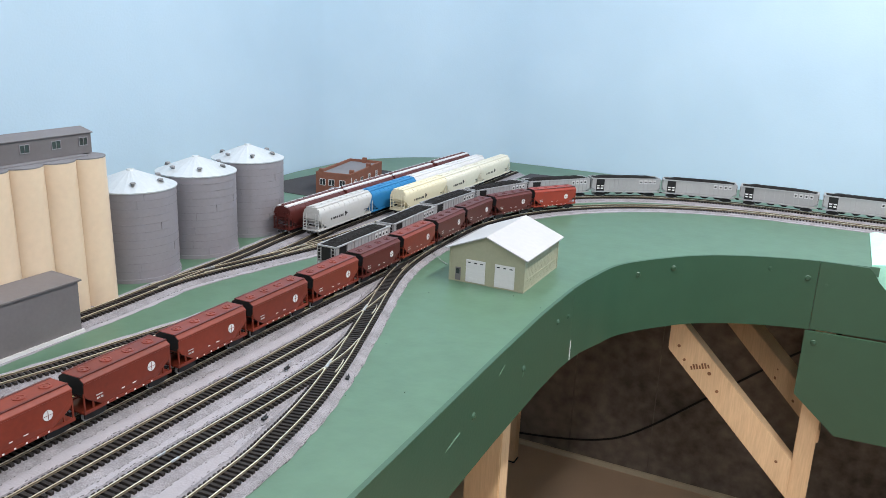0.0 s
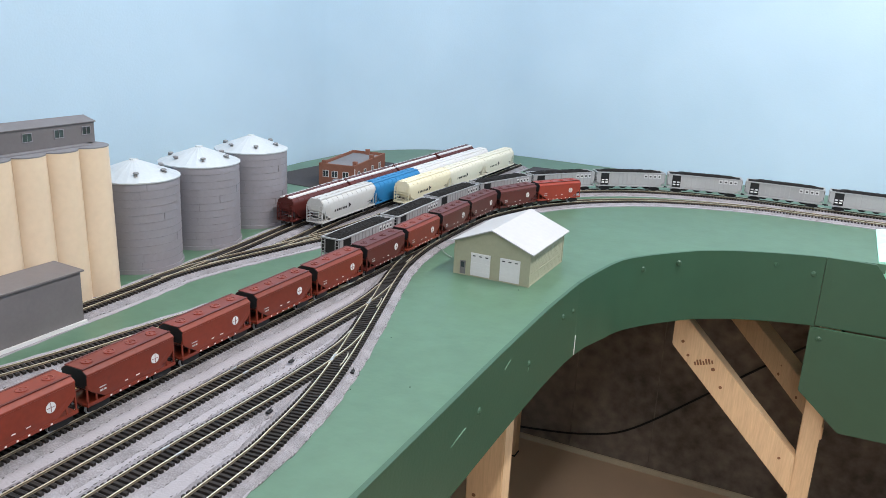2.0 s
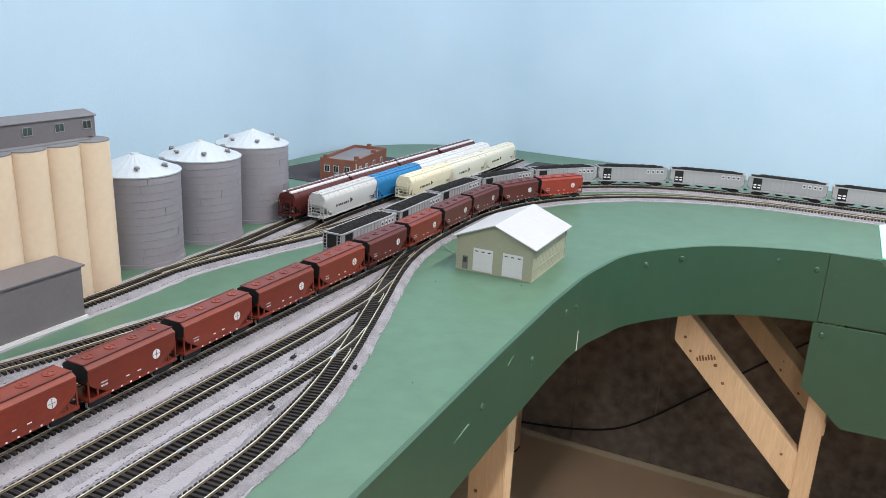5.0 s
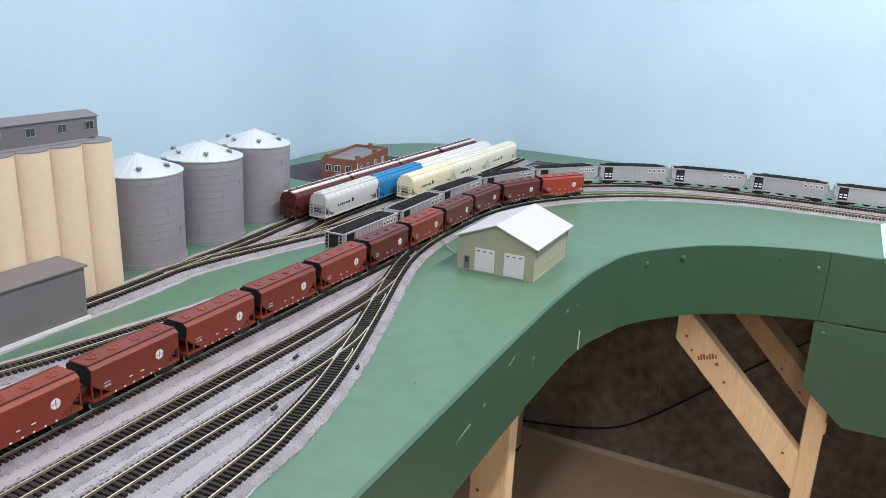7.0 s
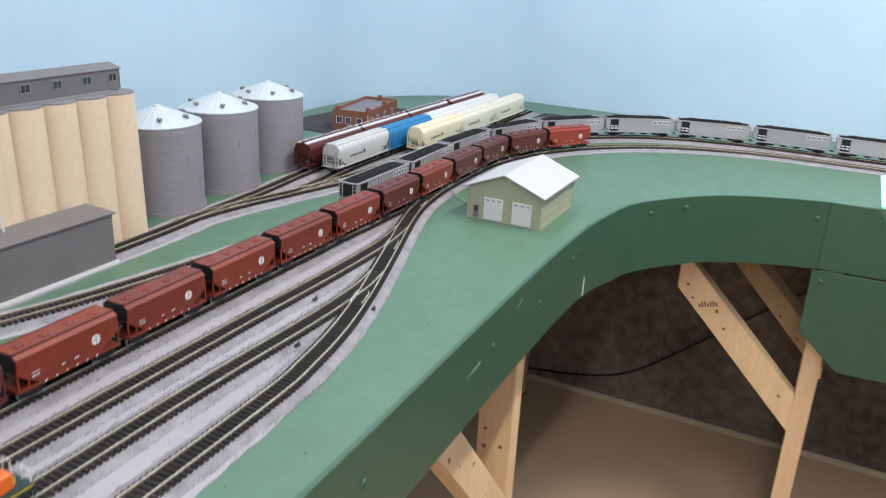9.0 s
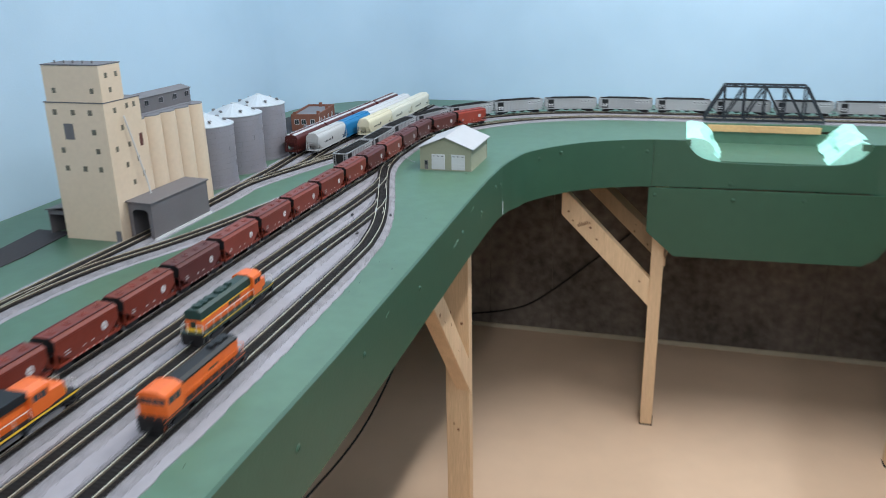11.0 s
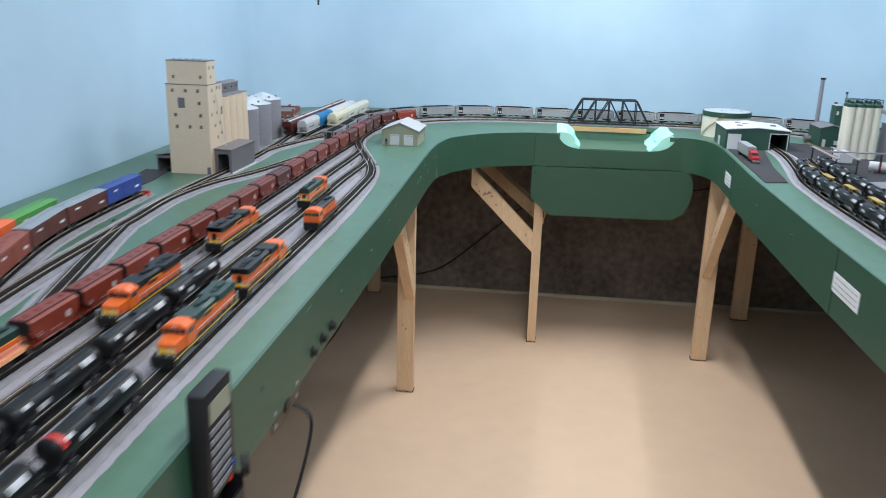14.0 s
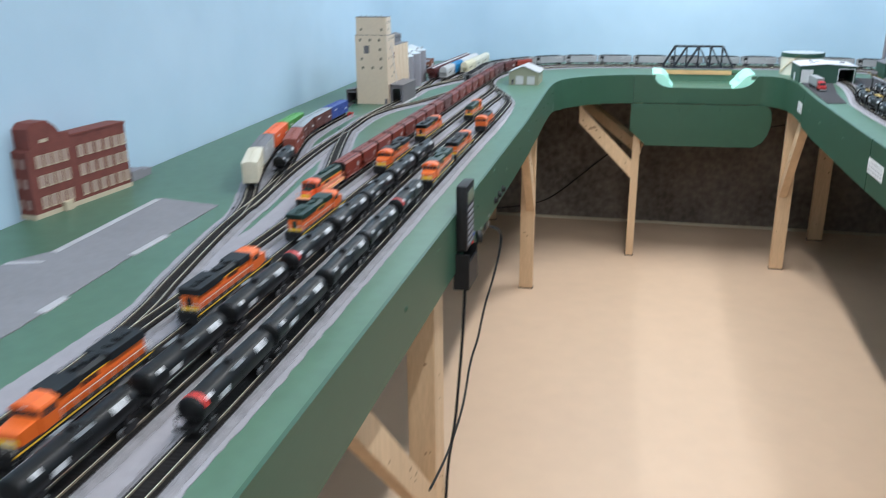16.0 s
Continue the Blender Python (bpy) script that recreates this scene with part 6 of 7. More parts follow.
# garage shed
gs = root("garage_shed", "khaki metal garage with white roof and two white doors", "garage")
X0, X1, Y0, Y1 = -0.467, -0.336, 1.176, 1.342
gable_box(gs, X0, X1, Y0, Y1, Z0, 1.0170, 1.0430, "y", "khaki", "white_roof", 0.0075, thick=0.0022)
part("base_trim", cube(X0 - 0.0008, X1 + 0.0008, Y0 - 0.0008, Y1 + 0.0008, Z0, Z0 + 0.0022), "khaki", gs)
for x in (-0.4205, -0.369):
    d = part("roller_door", cube(x - 0.0172, x + 0.0172, Y0 - 0.0011, Y0 + 0.0005, Z0 + 0.0022, Z0 + 0.0405, 0.0004), "white", gs)
    for k in range(5):
        part("door_panel", cube(x - 0.0165, x + 0.0165, Y0 - 0.0015, Y0 - 0.001, Z0 + 0.0032 + 0.0074 * k, Z0 + 0.0100 + 0.0074 * k), "white", d)
    for k in (-0.011, 0, 0.011):
        part("door_window", cube(x + k - 0.0026, x + k + 0.0026, Y0 - 0.0018, Y0 - 0.001, Z0 + 0.0352, Z0 + 0.0368), "glass", d)
d = part("side_door", cube(-0.4565, -0.4470, Y0 - 0.0011, Y0, Z0 + 0.0022, Z0 + 0.0245, 0.0003), "grey", gs, "small grey door")
part("door_window", cube(-0.4548, -0.4488, Y0 - 0.0016, Y0 - 0.001, Z0 + 0.0135, Z0 + 0.0225), "glass", d)
part("wall_rail", cube(X1, X1 + 0.0006, Y0, Y1, Z0 + 0.018, Z0 + 0.0192), "khaki", gs)
for i in range(23):
    y = Y0 + 0.004 + (Y1 - Y0 - 0.008) * i / 22
    part("siding_rib", cube(X1, X1 + 0.00015, y - 0.0003, y + 0.0003, Z0 + 0.003, 1.0145), "khaki", gs)
for c in ((X0, Y0), (X1, Y0), (X1, Y1)):
    part("corner_trim", cube(c[0] - 0.0012, c[0] + 0.0012, c[1] - 0.0012, c[1] + 0.0012, Z0, 1.0165), "khaki", gs)

# brick depot with parapets
dp = root("brick_depot", "small orange brick depot with grey flat roof and parapets", "depot", m=pose(-0.987, 1.604, Z0, 0, 0, 10))
bx, by, bz = 0.045, 0.105, 0.046
bm = bmesh.new()
box(bm, -bx, bx, 0, by * 2, 0, bz)
for a in ((-bx, bx, 0, 0.004), (-bx, bx, by * 2 - 0.004, by * 2), (-bx, -bx + 0.004, 0.004, by * 2 - 0.004), (bx - 0.004, bx, 0.004, by * 2 - 0.004)):
    box(bm, *a, bz, bz + 0.008)
part("wall", bm, "brick_orange", dp)
part("flat_roof", cube(-bx + 0.004, bx - 0.004, 0.004, by * 2 - 0.004, bz, bz + 0.0015), "roof_grey", dp)
for x, y in ((-bx + 0.012, 0.004), (bx - 0.006, 0.02), (0.0, by * 1.9), (bx - 0.005, by * 1.2)):
    part("chimney", cube(x - 0.005, x + 0.005, y - 0.003, y + 0.006, bz, bz + 0.015, 0.0005), "brick_orange", dp)
pane_row(dp, "y", 0, [(-0.027, 0.030), (-0.004, 0.030), (0.024, 0.030)], 0.013, 0.014, -1, trim="white")
pane_row(dp, "x", bx, [(0.03, 0.028), (0.07, 0.028), (0.12, 0.028), (0.17, 0.028)], 0.012, 0.016, 1, trim="white")
part("door_canopy", cube(-0.002, 0.036, -0.02, 0, 0.018, 0.0205, 0.0004), "roof_grey", dp)
part("downpipe", tube(bmesh.new(), (bx + 0.001, 0.003, 0), (bx + 0.001, 0.003, bz), 0.0012, 8), "white", dp)

# brick factory against the wall
bf = root("brick_factory", "dark red brick factory with rows of windows and curved gable", "factory", m=pose(-1.068, -1.170, Z0, 0, 0, -4) @ Matrix.Scale(1.08, 4))
D = 0.040
bm = bmesh.new()
gab = [(0, 0), (0, 0.128)] + [(0.012, 0.131), (0.012, 0.168), (0.026, 0.178), (0.062, 0.178), (0.078, 0.166), (0.090, 0.152), (0.112, 0.148)] + [(0.118, 0.139), (0.275, 0.139), (0.275, 0)]
loft(bm, [[(x, y, z) for y, z in gab] for x in (-D, 0)])
part("wall", bm, "brick", bf)
part("stone_base", cube(-D - 0.0012, 0.0012, -0.0012, 0.2762, 0, 0.009), "stone", bf)
part("cornice", cube(-D - 0.001, 0.0022, 0.118, 0.2764, 0.1385, 0.1425, 0.0004), "brick", bf)
part("flat_roof", cube(-D, -0.001, 0.118, 0.275, 0.1391, 0.1405), "roof_grey", bf)
for z in (0.028, 0.068, 0.106):
    pane_row(bf, "x", 0, [(y, z) for y in (0.028, 0.050, 0.072, 0.094, 0.138, 0.164, 0.190, 0.216, 0.242, 0.264)], 0.0150, 0.0210, 1, mat="pane", trim="stone")
    pane_row(bf, "y", 0, [(-0.028, z), (-0.012, z)], 0.009, 0.0185, -1, mat="pane", trim="brick")
    for y in (0.028, 0.050, 0.072, 0.094, 0.138, 0.164, 0.190, 0.216, 0.242, 0.264):
        part("window_sill", cube(0, 0.0022, y - 0.0078, y + 0.0078, z - 0.0115, z - 0.0098), "stone", bf)
part("gable_vent", cube(0, 0.001, 0.036, 0.056, 0.140, 0.146), "stone", bf)
part("entrance", cube(0, 0.010, 0.068, 0.090, 0, 0.018, 0.001), "stone", bf, "tan stone entrance porch")
au = root("roof_unit", "small grey ventilation unit beside the brick factory", "ventilation unit", m=pose(-1.087, -0.811, Z0))
part("casing", cube(-0.018, 0.018, -0.025, 0.025, 0, 0.024, 0.001), "silo", au)
part("grille", cube(-0.014, 0.014, -0.0262, -0.025, 0.004, 0.020), "grey", au)
part("casing", cube(-0.014, 0.014, 0.03, 0.06, 0, 0.018, 0.001), "silo", au)

# ---- east side ----
es = root("engine_shed", "dark green metal engine shed with white roof", "engine shed", m=pose(0.004, 0.062, 0))
X0, X1, Y0, Y1, ZE, ZP = 0.808, 1.042, 1.402, 1.615, 1.034, 1.043
OX0, OX1 = 0.972, 1.034
bm = bmesh.new()
T = 0.003
for a in ((X0, X0 + T, Y0, Y1), (X1 - T, X1, Y0, Y1), (X0 + T, X1 - T, Y1 - T, Y1)):
    box(bm, *a, Z0, ZE)
part("side_wall", bm, "green_siding", es)
bm = bmesh.new()
zt = lambda x: ZP - (ZP - ZE) * abs(x - (X0 + X1) / 2) / ((X1 - X0) / 2)
for a, b, z in ((X0 + T, OX0, Z0), (OX1, X1 - T, Z0), (OX0, OX1, 1.022)):
    mid = (X0 + X1) / 2
    cuts = [a] + ([mid] if a < mid < b else []) + [b]
    poly = [(a, z)] + [(c, zt(c)) for c in cuts] + [(b, z)]
    loft(bm, [[(x, y, q) for x, q in poly] for y in (Y0, Y0 + T)])
part("front_wall", bm, "green_siding", es)
for s in (-1, 1):
    bm = bmesh.new()
    mid, xe = (X0 + X1) / 2, (X0 + X1) / 2 + s * ((X1 - X0) / 2 + 0.004)
    loft(bm, [[(mid, y, ZP), (xe, y, zt(xe)), (xe, y, zt(xe) + 0.003), (mid, y, ZP + 0.003)] for y in (Y0 - 0.004, Y1 + 0.004)])
    part("roof_slope", bm, "white", es)
part("inner_gloom", cube(OX0 - 0.02, OX1 + 0.004, Y0 + 0.16, Y0 + 0.165, Z0, 1.03), "black", es)
part("roller_door", cube(0.815, 0.864, Y0 - 0.0012, Y0, Z0, 1.018), "white", es)
bm = bmesh.new()
for a in ((OX0 - 0.003, OX0, Z0, 1.025), (OX1, OX1 + 0.003, Z0, 1.025), (OX0, OX1, 1.022, 1.025)):
    box(bm, a[0], a[1], Y0 - 0.0015, Y0 + 0.0005, a[2], a[3])
part("door_frame", bm, "white", es)
part("side_door", cube(X0 - 0.001, X0, Y0 + 0.10, Y0 + 0.135, Z0, Z0 + 0.034), "white", es)
for x, y in ((0.87, 1.47), (0.90, 1.52), (0.88, 1.56), (1.0, 1.50)):
    part("roof_vent", cube(x - 0.010, x + 0.010, y - 0.004, y + 0.004, ZE + 0.004, ZE + 0.012, 0.0006), "silo", es)

rt = root("storage_tank", "large round cream storage tank with green band", "storage tank", m=pose(0.884, 1.841, Z0))
bm = bmesh.new()
lathe(bm, [(0.097, 0), (0.097, 0.088), (0.09, 0.089), (0.001, 0.089)], 56)
part("tank_wall", bm, "silo_white", rt, smooth=True)
bm = bmesh.new()
lathe(bm, [(0.0972, 0.084), (0.099, 0.0845), (0.099, 0.104), (0.0955, 0.1045), (0.001, 0.1085)], 56)
part("top_band", bm, "green_siding", rt, "dark green top band", smooth=True)
bm = bmesh.new()
lathe(bm, [(0.0957, 0.1047), (0.0945, 0.1052), (0.001, 0.1100)], 56)
part("roof", bm, "silo_roof", rt, smooth=True)
for i in range(16):
    a = radians(190 + i * 4)
    p = (0.1005 * math.cos(a), 0.1005 * math.sin(a), 0.006 + 0.0058 * i)
    part("stair_tread", cube(-0.004, 0.004, -0.004, 0.004, 0, 0.001), "dull_yellow", rt).matrix_basis = pose(*p, 0, 0, math.degrees(a))
for x in (-0.03, 0.01, 0.05):
    part("roof_fitting", tube(bmesh.new(), (x, -0.03, 0.106), (x, -0.03, 0.113), 0.0018, 8), "steel", rt)


def stack(x, y, r, h, label):
    g = root("smoke_stack", label, "smoke stack", "smoke stacks", m=pose(x, y, Z0))
    part("pipe", tube(bmesh.new(), (0, 0, 0.006), (0, 0, h), r, 16, r * 0.85), "silo", g, smooth=True)
    part("base", tube(bmesh.new(), (0, 0, 0), (0, 0, 0.007), r * 2.0, 16), "grey", g)
    part("rim", tube(bmesh.new(), (0, 0, h - 0.005), (0, 0, h + 0.002), r * 1.15, 16), "black", g)
    return g


stack(1.235, 1.79, 0.0088, 0.256, "tall grey smoke stack with black rim")
stack(1.335, 1.90, 0.006, 0.15, "short grey smoke stack")
stack(1.295, 1.67, 0.004, 0.212, "thin grey vent pipe beside the green building")
bl = root("blower", "grey round blower beside the smoke stack", "blower", m=pose(1.19, 1.73, Z0))
part("drum", tube(bmesh.new(), (-0.012, 0, 0.016), (0.012, 0, 0.016), 0.014, 18), "grey", bl)
part("stand", cube(-0.01, 0.01, -0.008, 0.008, 0, 0.008), "grey", bl)
pb = root("process_building", "dark green process building with grey pitched roof", "process building", m=pose(0.032, 0.20, 0))
gable_box(pb, 1.168, 1.262, 1.415, 1.56, Z0, 1.034, 1.046, "y", "green_siding", "roof_grey", 0.003)
pane_row(pb, "y", 1.415, [(1.186, Z0 + 0.016)], 0.012, 0.030, -1, mat="white", name="door")
pane_row(pb, "y", 1.415, [(1.235, Z0 + 0.020)], 0.022, 0.016, -1, mat="white", name="window")
part("tower", cube(1.232, 1.258, 1.47, 1.53, 1.036, 1.118, 0.0006), "green_siding", pb)
part("tower_roof", cube(1.230, 1.260, 1.468, 1.532, 1.1182, 1.121, 0.0004), "silo_roof", pb)
pane_row(pb, "y", 1.47, [(1.240, 1.09)], 0.008, 0.014, -1, mat="white")
sb = root("silo_bank", "row of ivory silos with dark green tops", "silo bank", m=pose(-0.03, 0.0, 0))
sil = None
for i in range(8):
    x, y = 1.2395 + 0.0305 * (i % 4), 1.355 + 0.034 * (i // 4)
    if sil is None:
        bm = bmesh.new()
        lathe(bm, [(0.0153, Z0), (0.0153, 1.146), (0.001, 1.1462)], 30)
        sil = part("silo", bm, "silo_white", sb, smooth=True)
        sil.location = (x, y, 0)
        bm = bmesh.new()
        lathe(bm, [(0.0158, 1.1463), (0.0158, 1.156), (0.008, 1.160), (0.008, 1.167), (0.001, 1.168)], 24)
        cap = part("silo_top", bm, "green_siding", sb)
        cap.location = (x, y, 0)
        bm = bmesh.new()
        for k in range(6):
            a = k * math.pi / 3
            tube(bm, (0.0142 * math.cos(a), 0.0142 * math.sin(a), 1.160), (0.0142 * math.cos(a), 0.0142 * math.sin(a), 1.173), 0.0007, 5)
            b = a + math.pi / 3
            tube(bm, (0.0142 * math.cos(a), 0.0142 * math.sin(a), 1.173), (0.0142 * math.cos(b), 0.0142 * math.sin(b), 1.173), 0.0006, 5)
        rail_ob = part("top_rail", bm, "black", sb)
        rail_ob.location = (x, y, 0)
    else:
        share(sil, "silo", sb, pose(x, y, 0))
        share(cap, "silo_top", sb, pose(x, y, 0))
        share(rail_ob, "top_rail", sb, pose(x, y, 0))
for x, y, r, h in ((1.372, 1.385, 0.036, 0.132), (1.287, 0.709, 0.025, 0.112), (1.347, 0.744, 0.025, 0.118)):
    steel_bin(x, y, r, h, h + 0.02, "grey corrugated steel bin with conical roof", "steel bins on the east side", False)
cv = root("conveyor", "long grey conveyor bridge from silos to bins", "conveyor")
part("gallery", beam((1.315, 1.345, 1.136), (1.372, 0.72, 1.112), 0.013, 0.015), "silo", cv)
part("trestle", beam((1.355, 0.90, Z0), (1.355, 0.90, 1.113), 0.006, 0.006, (1, 0, 0)), "silo", cv)
lr = root("loading_rack", "grey steel loading rack with dark posts over the siding", "loading rack", m=pose(0.024, 0.074, 0))
for x, y in ((1.02, 1.10), (1.02, 0.86), (1.085, 1.10), (1.085, 0.86), (1.20, 0.98)):
    part("post", cube(x - 0.002, x + 0.002, y - 0.002, y + 0.002, Z0, 1.022), "black", lr)
part("deck", cube(1.014, 1.026, 0.85, 1.11, 1.022, 1.0245, 0.0004), "silo", lr)
part("deck", cube(1.079, 1.091, 0.85, 1.11, 1.022, 1.0245, 0.0004), "silo", lr)
part("pipe_bridge", cube(1.0262, 1.24, 0.974, 0.986, 1.0246, 1.029, 0.0004), "silo", lr)
for y in (0.88, 0.94, 1.0, 1.06):
    part("loading_arm", tube(bmesh.new(), (1.03, y, 1.0255), (0.985, y, 1.044), 0.0012, 6), "dull_yellow", lr)
for x, y in ((0.953, 0.711), (0.962, 0.553), (0.971, 0.395), (0.947, 0.878)):
    g = root("loading_platform", "small dull yellow platform between tank cars", "platform", "loading platforms", m=pose(x, y, Z0 + 0.001))
    part("deck", cube(-0.008, 0.008, -0.035, 0.035, 0.044, 0.0465), "dull_yellow", g)
    for px, py in ((-0.006, -0.03), (0.006, -0.03), (-0.006, 0.03), (0.006, 0.03)):
        part("post", cube(px - 0.001, px + 0.001, py - 0.001, py + 0.001, 0, 0.044), "dull_yellow", g)
wt = root("white_tank", "horizontal white tank with a red band on cradles", "tank", m=pose(1.232, 1.067, Z0, 0, 0, -24))
part("shell", tube(bmesh.new(), (-0.035, 0, 0.022), (0.035, 0, 0.022), 0.0155, 20), "white", wt, smooth=True)
part("red_band", tube(bmesh.new(), (-0.006, 0, 0.022), (0.002, 0, 0.022), 0.0158, 20), "signal_red", wt)
for x in (-0.022, 0.022):
    part("cradle", cube(x - 0.003, x + 0.003, -0.012, 0.012, 0, 0.012), "silo", wt)
ct = root("white_container", "white box container beside the silos", "container", m=pose(1.168, 1.251, Z0))
part("box", cube(-0.022, 0.022, -0.045, 0.045, 0.006, 0.040, 0.001), "white", ct)
part("skid", cube(-0.018, 0.018, -0.042, 0.042, 0, 0.006), "grey", ct)

# truck and trailer
tr = root("semi_truck", "red semi truck with a pale grey box trailer", "truck", m=pose(0.851, 1.156, Z0 + 0.0026, 0, 0, 92))
part("trailer_box", cube(0.040, 0.185, -0.0145, 0.0145, 0.0135, 0.0475, 0.0008), "silver", tr)
part("trailer_frame", cube(0.045, 0.18, -0.008, 0.008, 0.0095, 0.0135), "black", tr)
bm = bmesh.new()
loft(bm, [[(-0.020, y, 0.008), (-0.020, y, 0.0185), (0.000, y, 0.0215), (0.004, y, 0.0335), (0.032, y, 0.0385), (0.034, y, 0.008)] for y in (-0.0125, 0.0125)])
bmesh.ops.bevel(bm, geom=list(bm.edges), offset=0.0012, segments=2, affect="EDGES")
part("cab", bm, "truck_red", tr)
part("windscreen", beam((0.0008, 0, 0.0235), (0.0030, 0, 0.0325), 0.021, 0.0008, (0, 1, 0)), "glass", tr)
for s in (-1, 1):
    bars(tr, "side_window", [(0.007, 0.017)], s * 0.0125, 0.0245, 0.0315, "glass")
part("bumper", cube(-0.0225, -0.0200, -0.0125, 0.0125, 0.004, 0.010, 0.0005), "steel", tr)
wh = None
for x in (-0.012, 0.022, 0.034, 0.150, 0.164):
    for s in (-1, 1):
        if wh is None:
            wh = part("wheel", tube(bmesh.new(), (0, -0.003, 0), (0, 0.003, 0), 0.0058, 16), "black", tr)
            wh.matrix_basis = pose(x, s * 0.0105, 0.0058)
        else:
            share(wh, "wheel", tr, pose(x, s * 0.0105, 0.0058))
for s in (-1, 1):
    part("exhaust_pipe", tube(bmesh.new(), (0.036, s * 0.011, 0.012), (0.036, s * 0.011, 0.042), 0.0012, 8), "steel", tr)

# truss bridge over the river
tb = root("truss_bridge", "dark grey steel truss railway bridge", "truss bridge")
BX0, BX1, BY, HB = 0.225, 0.584, 2.027, 0.107
n = 6
for s in (-1, 1):
    y = BY + s * 0.030
    px = [BX0 + (BX1 - BX0) * i / n for i in range(n + 1)]
    zl, zh = Z0 + 0.008, Z0 + 0.008 + HB
    part("bottom_chord", cube(BX0, BX1, y - 0.0025, y + 0.0025, zl - 0.003, zl + 0.004), "truss", tb)
    part("top_chord", cube(px[1], px[n - 1], y - 0.0025, y + 0.0025, zh - 0.004, zh + 0.002), "truss", tb)
    for i in range(1, n):
        part("vertical", cube(px[i] - 0.0022, px[i] + 0.0022, y - 0.0022, y + 0.0022, zl, zh), "truss", tb)
    for i in range(n):
        a, b = ((px[i], zl), (px[i + 1], zh)) if i < n / 2 else ((px[i], zh), (px[i + 1], zl))
        part("end_post" if i in (0, n - 1) else "diagonal", beam((a[0], y, a[1]), (b[0], y, b[1]), 0.007 if i in (0, n - 1) else 0.0052, 0.0035), "truss", tb)
for i in range(1, n):
    x = BX0 + (BX1 - BX0) * i / n
    part("cross_strut", cube(x - 0.0015, x + 0.0015, BY - 0.03, BY + 0.03, Z0 + 0.112, Z0 + 0.116), "truss", tb)
    if i < n - 1:
        part("top_lacing", beam((x, BY - 0.03, Z0 + 0.114), (x + (BX1 - BX0) / n, BY + 0.03, Z0 + 0.114), 0.002, 0.002), "truss", tb)
part("floor_beam", cube(BX0, BX1, BY - 0.028, BY + 0.028, Z0 - 0.004, Z0 + 0.0005), "truss", tb)

# ---- fixtures on the fascia and small things ----
def fascia_label(y0, y1, z0, z1, x0, x1, rows):
    g = root("fascia_label", "white paper label with printed lines on the fascia", "label", "fascia labels")
    bm = bmesh.new()
    loft(bm, [[(x0, y0, z0), (x0 - 0.0012, y0, z0), (x0 - 0.0012, y0, z1), (x0, y0, z1)], [(x1, y1, z0), (x1 - 0.0012, y1, z0), (x1 - 0.0012, y1, z1), (x1, y1, z1)]])
    part("card", bm, "label", g)
    rng = random.Random(int(y0 * 100))
    for k in range(rows):
        z = z1 - (z1 - z0) * (k + 0.8) / (rows + 0.6)
        y = y0 + 0.012
        while y < y1 - 0.02:
            w = rng.uniform(0.008, 0.022)
            xx = x0 + (x1 - x0) * (y - y0) / (y1 - y0)
            part("print_bar", cube(xx - 0.0016, xx - 0.0011, y, y + w, z - 0.0011, z + 0.0011), "ink", g)
            y += w + rng.uniform(0.004, 0.012)


fascia_label(1.213, 1.324, 0.855, 0.899, 0.7945, 0.7980, 3)
fascia_label(-0.085, 0.068, 0.864, 0.908, 0.7848, 0.7832, 3)

hs = root("throttle_handset", "black handheld train throttle with grey keys in a holder", "handset", m=pose(0.000, 0.058, 0.012))
HXa, HXb, HYa, HYb = -0.2495, -0.2215, -1.016, -0.938
bm = cube(HXa + 0.004, HXb, HYa, HYb, 0.868, 1.008, 0.006)
part("body", bm, "black", hs, smooth=True)
part("screen", cube(HXb - 0.0002, HXb + 0.0008, HYa + 0.010, HYb - 0.010, 0.968, 0.994), "screen", hs)
key = None
for r in range(7):
    for c in range(4):
        p = pose(HXb, HYa + 0.014 + 0.014 * c, 0.957 - 0.0125 * r)
        if key is None:
            key = part("key", cube(-0.0005, 0.0018, -0.0042, 0.0042, -0.0036, 0.0036, 0.0008), "key", hs)
            key.matrix_basis = p
        else:
            share(key, "key", hs, p)
part("blue_key", cube(HXb, HXb + 0.002, HYb - 0.014, HYb - 0.006, 0.884, 0.891, 0.0006), "navy", hs)
part("red_key", cube(HXb, HXb + 0.002, HYb - 0.026, HYb - 0.018, 0.870, 0.876, 0.0006), "signal_red", hs)
ho = root("handset_holder", "black plastic handset holder screwed to the fascia", "holder", m=pose(0.000, 0.058, 0.008))
bm = bmesh.new()
box(bm, HXa, HXa + 0.003, HYa - 0.006, HYb + 0.006, 0.790, 0.900)
box(bm, HXa + 0.003, HXb + 0.006, HYa - 0.006, HYb + 0.006, 0.790, 0.800)
box(bm, HXa + 0.003, HXb + 0.006, HYa - 0.006, HYa - 0.002, 0.800, 0.868)
box(bm, HXa + 0.003, HXb + 0.006, HYb + 0.002, HYb + 0.006, 0.800, 0.868)
box(bm, HXb + 0.002, HXb + 0.006, HYa - 0.002, HYb + 0.002, 0.800, 0.850)
part("shell", bm, "black", ho)
part("dial", tube(bmesh.new(), (HXb + 0.006, HYb, 0.882), (HXb + 0.014, HYb + 0.004, 0.882), 0.014, 18), "black", ho)
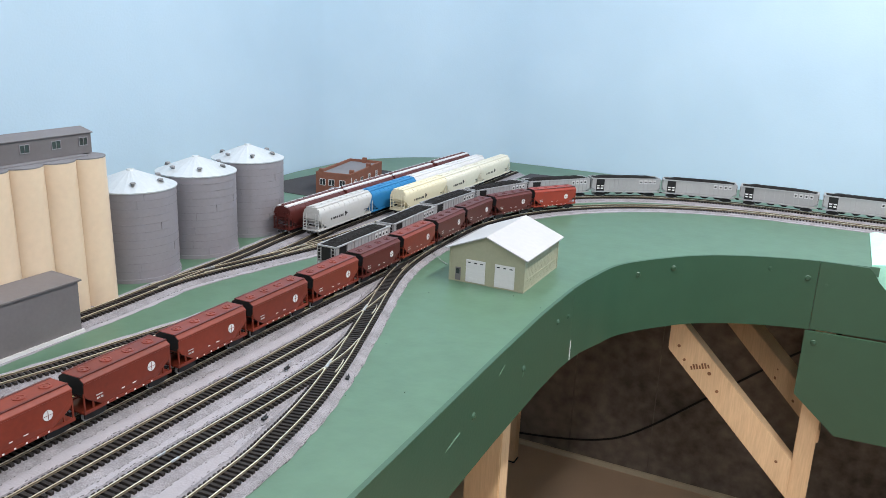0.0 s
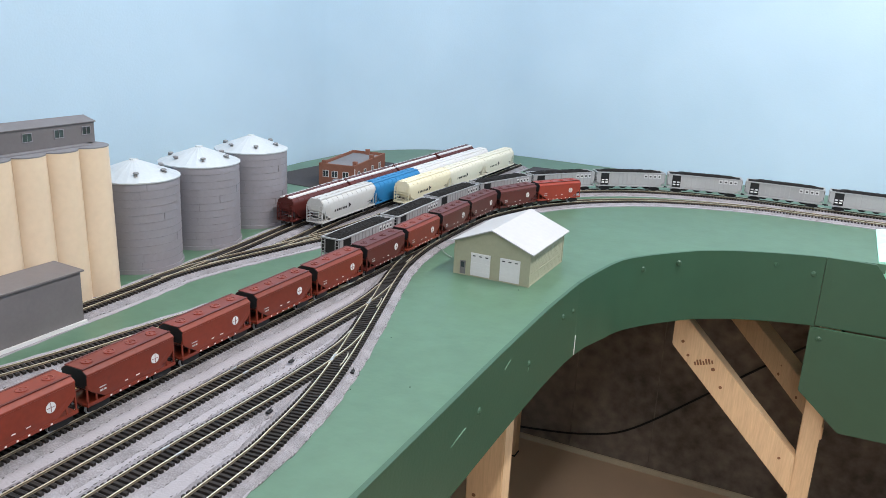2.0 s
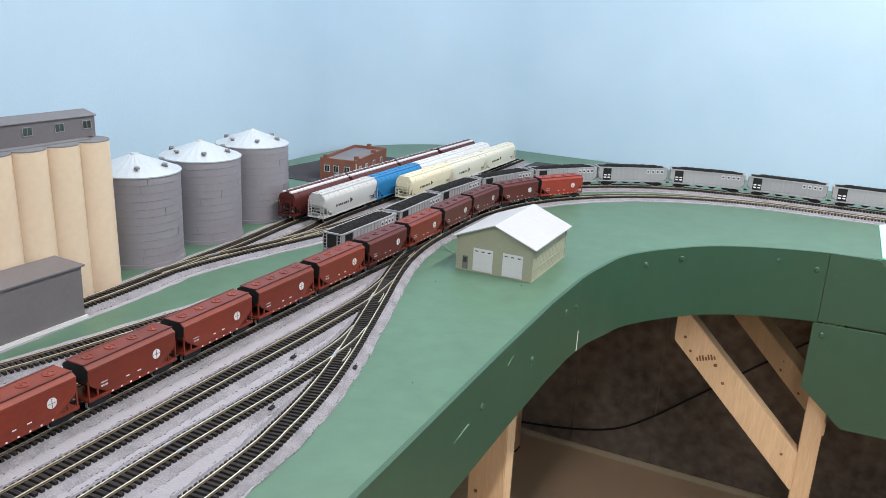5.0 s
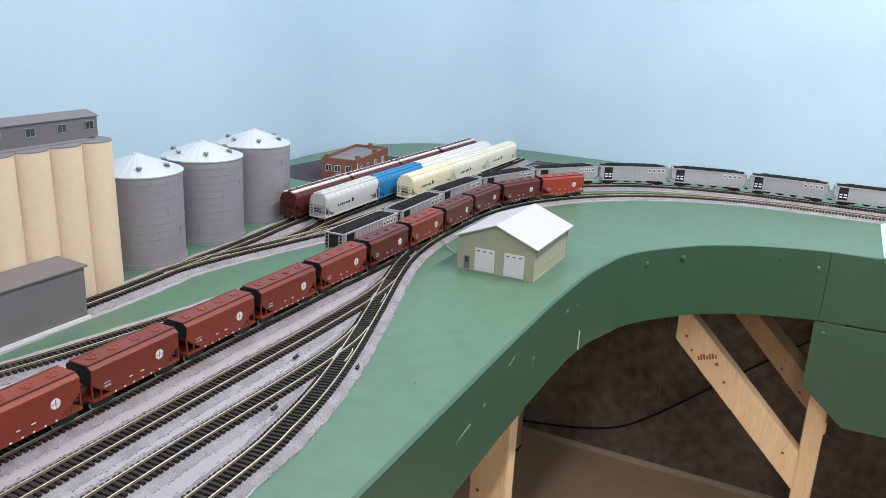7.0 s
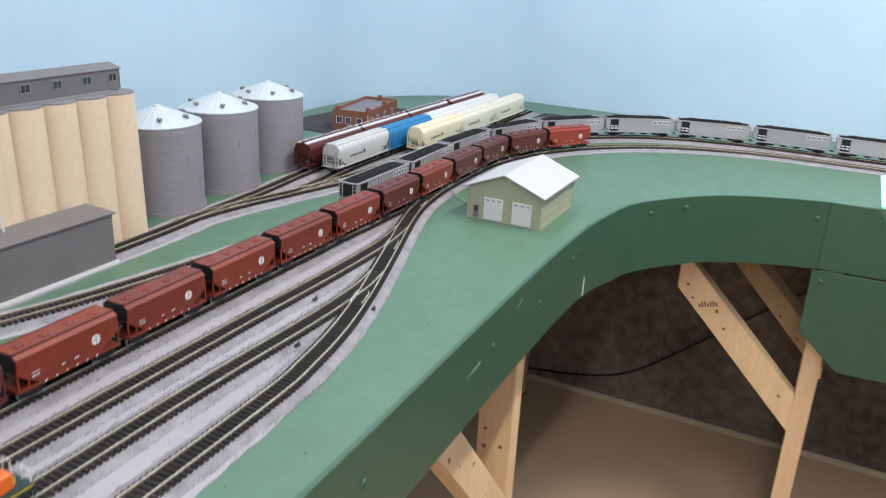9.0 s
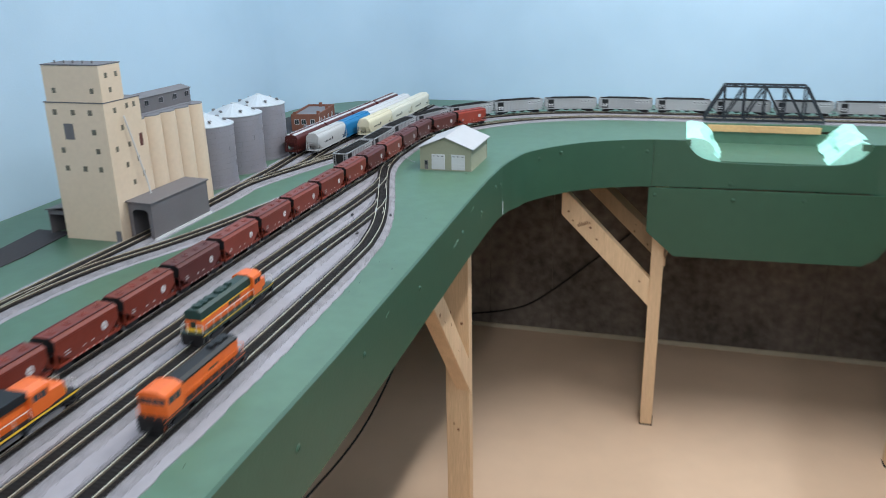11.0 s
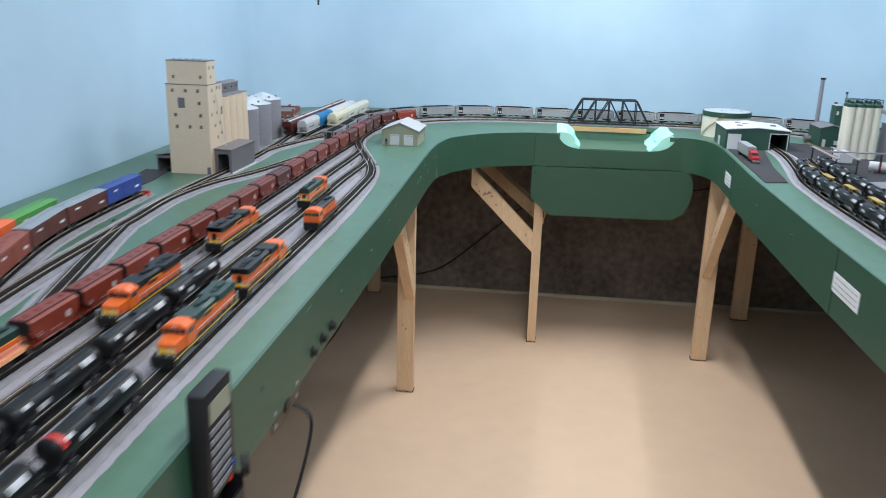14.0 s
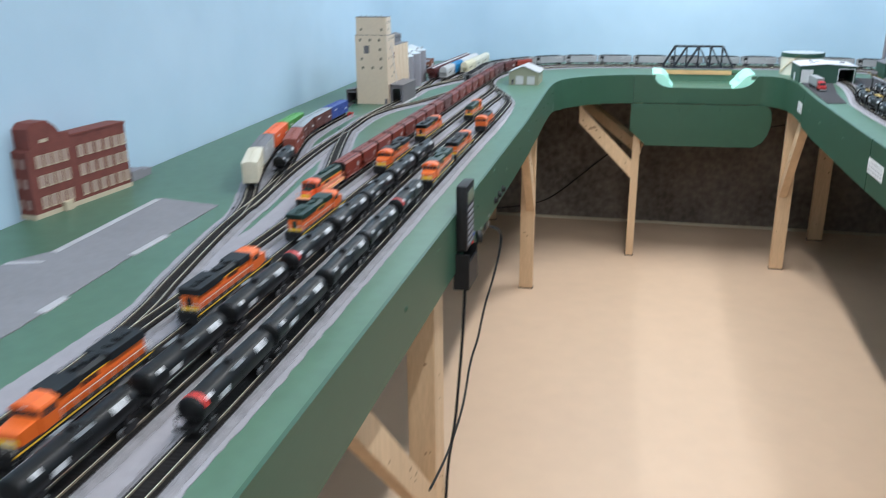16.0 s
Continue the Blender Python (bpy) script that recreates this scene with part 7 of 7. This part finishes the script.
cable("handset_cable", [(-0.234, -0.918, 0.81), (-0.233, -0.923, 0.78), (-0.234, -0.943, 0.68), (-0.236, -0.973, 0.59), (-0.238, -1.003, 0.50), (-0.250, -1.043, 0.40), (-0.240, -1.103, 0.20), (-0.200, -1.163, 0.02), (-0.100, -1.193, 0.006)], 0.0033, "thick black cable hanging from the handset holder")
cable("socket_cable", [(-0.236, -0.614, 0.834), (-0.208, -0.614, 0.829), (-0.204, -0.620, 0.792), (-0.216, -0.670, 0.712), (-0.228, -0.720, 0.662), (-0.234, -0.770, 0.592), (-0.244, -0.810, 0.560), (-0.238, -0.910, 0.500), (-0.244, -0.990, 0.460), (-0.246, -1.090, 0.450), (-0.248, -1.190, 0.460)], 0.0028, "thin black cable plugged into the fascia socket")
sp = root("socket_plate", "dark bronze metal socket plate with screws on the fascia", "socket plate", m=pose(-0.0046, 0.112, -0.030))
part("plate", cube(-0.2462, -0.2440, -0.786, -0.663, 0.843, 0.886, 0.0004), "rail_web", sp)
part("socket", cube(-0.2441, -0.2400, -0.734, -0.714, 0.854, 0.870, 0.0006), "black", sp)
for y in (-0.778, -0.671):
    for z in (0.853, 0.875):
        part("screw", tube(bmesh.new(), (-0.2441, y, z), (-0.2415, y, z), 0.0035, 8), "steel", sp)
for y in (-0.349, -0.411, -0.472):
    g = root("push_button", "round black push button on the fascia", "push button", "fascia buttons", m=pose(-0.2488, y + 0.006, 0.860))
    part("collar", tube(bmesh.new(), (0, 0, 0), (0.003, 0, 0), 0.0105, 18), "black", g)
    part("cap", tube(bmesh.new(), (0.003, 0, 0), (0.010, 0, 0), 0.0065, 16), "black", g)
# track bumper
bp = root("bumper_stop", "small bright red track bumper at a siding end", "bumper", m=pose(-0.876, 0.180, Z0 + 0.004))
part("beam", cube(-0.010, 0.010, -0.002, 0.002, 0.008, 0.013, 0.0004), "signal_red", bp)
for x in (-0.007, 0.007):
    part("strut", cube(x - 0.001, x + 0.001, -0.006, 0.002, 0, 0.009), "signal_red", bp)
# loose wires by the garage
cable("loose_wire", [(-0.561, 1.287, Z0 + 0.004), (-0.540, 1.273, Z0 + 0.006), (-0.520, 1.252, Z0 + 0.003), (-0.505, 1.246, Z0 + 0.002)], 0.0008, "thin grey wire lying on the deck", "steel")
# hanging cord end
cable("hanging_cord", [(-0.505, 0.50, CEIL), (-0.505, 0.50, 1.9), (-0.505, 0.50, 1.445)], 0.0028, "black cord hanging from the ceiling")
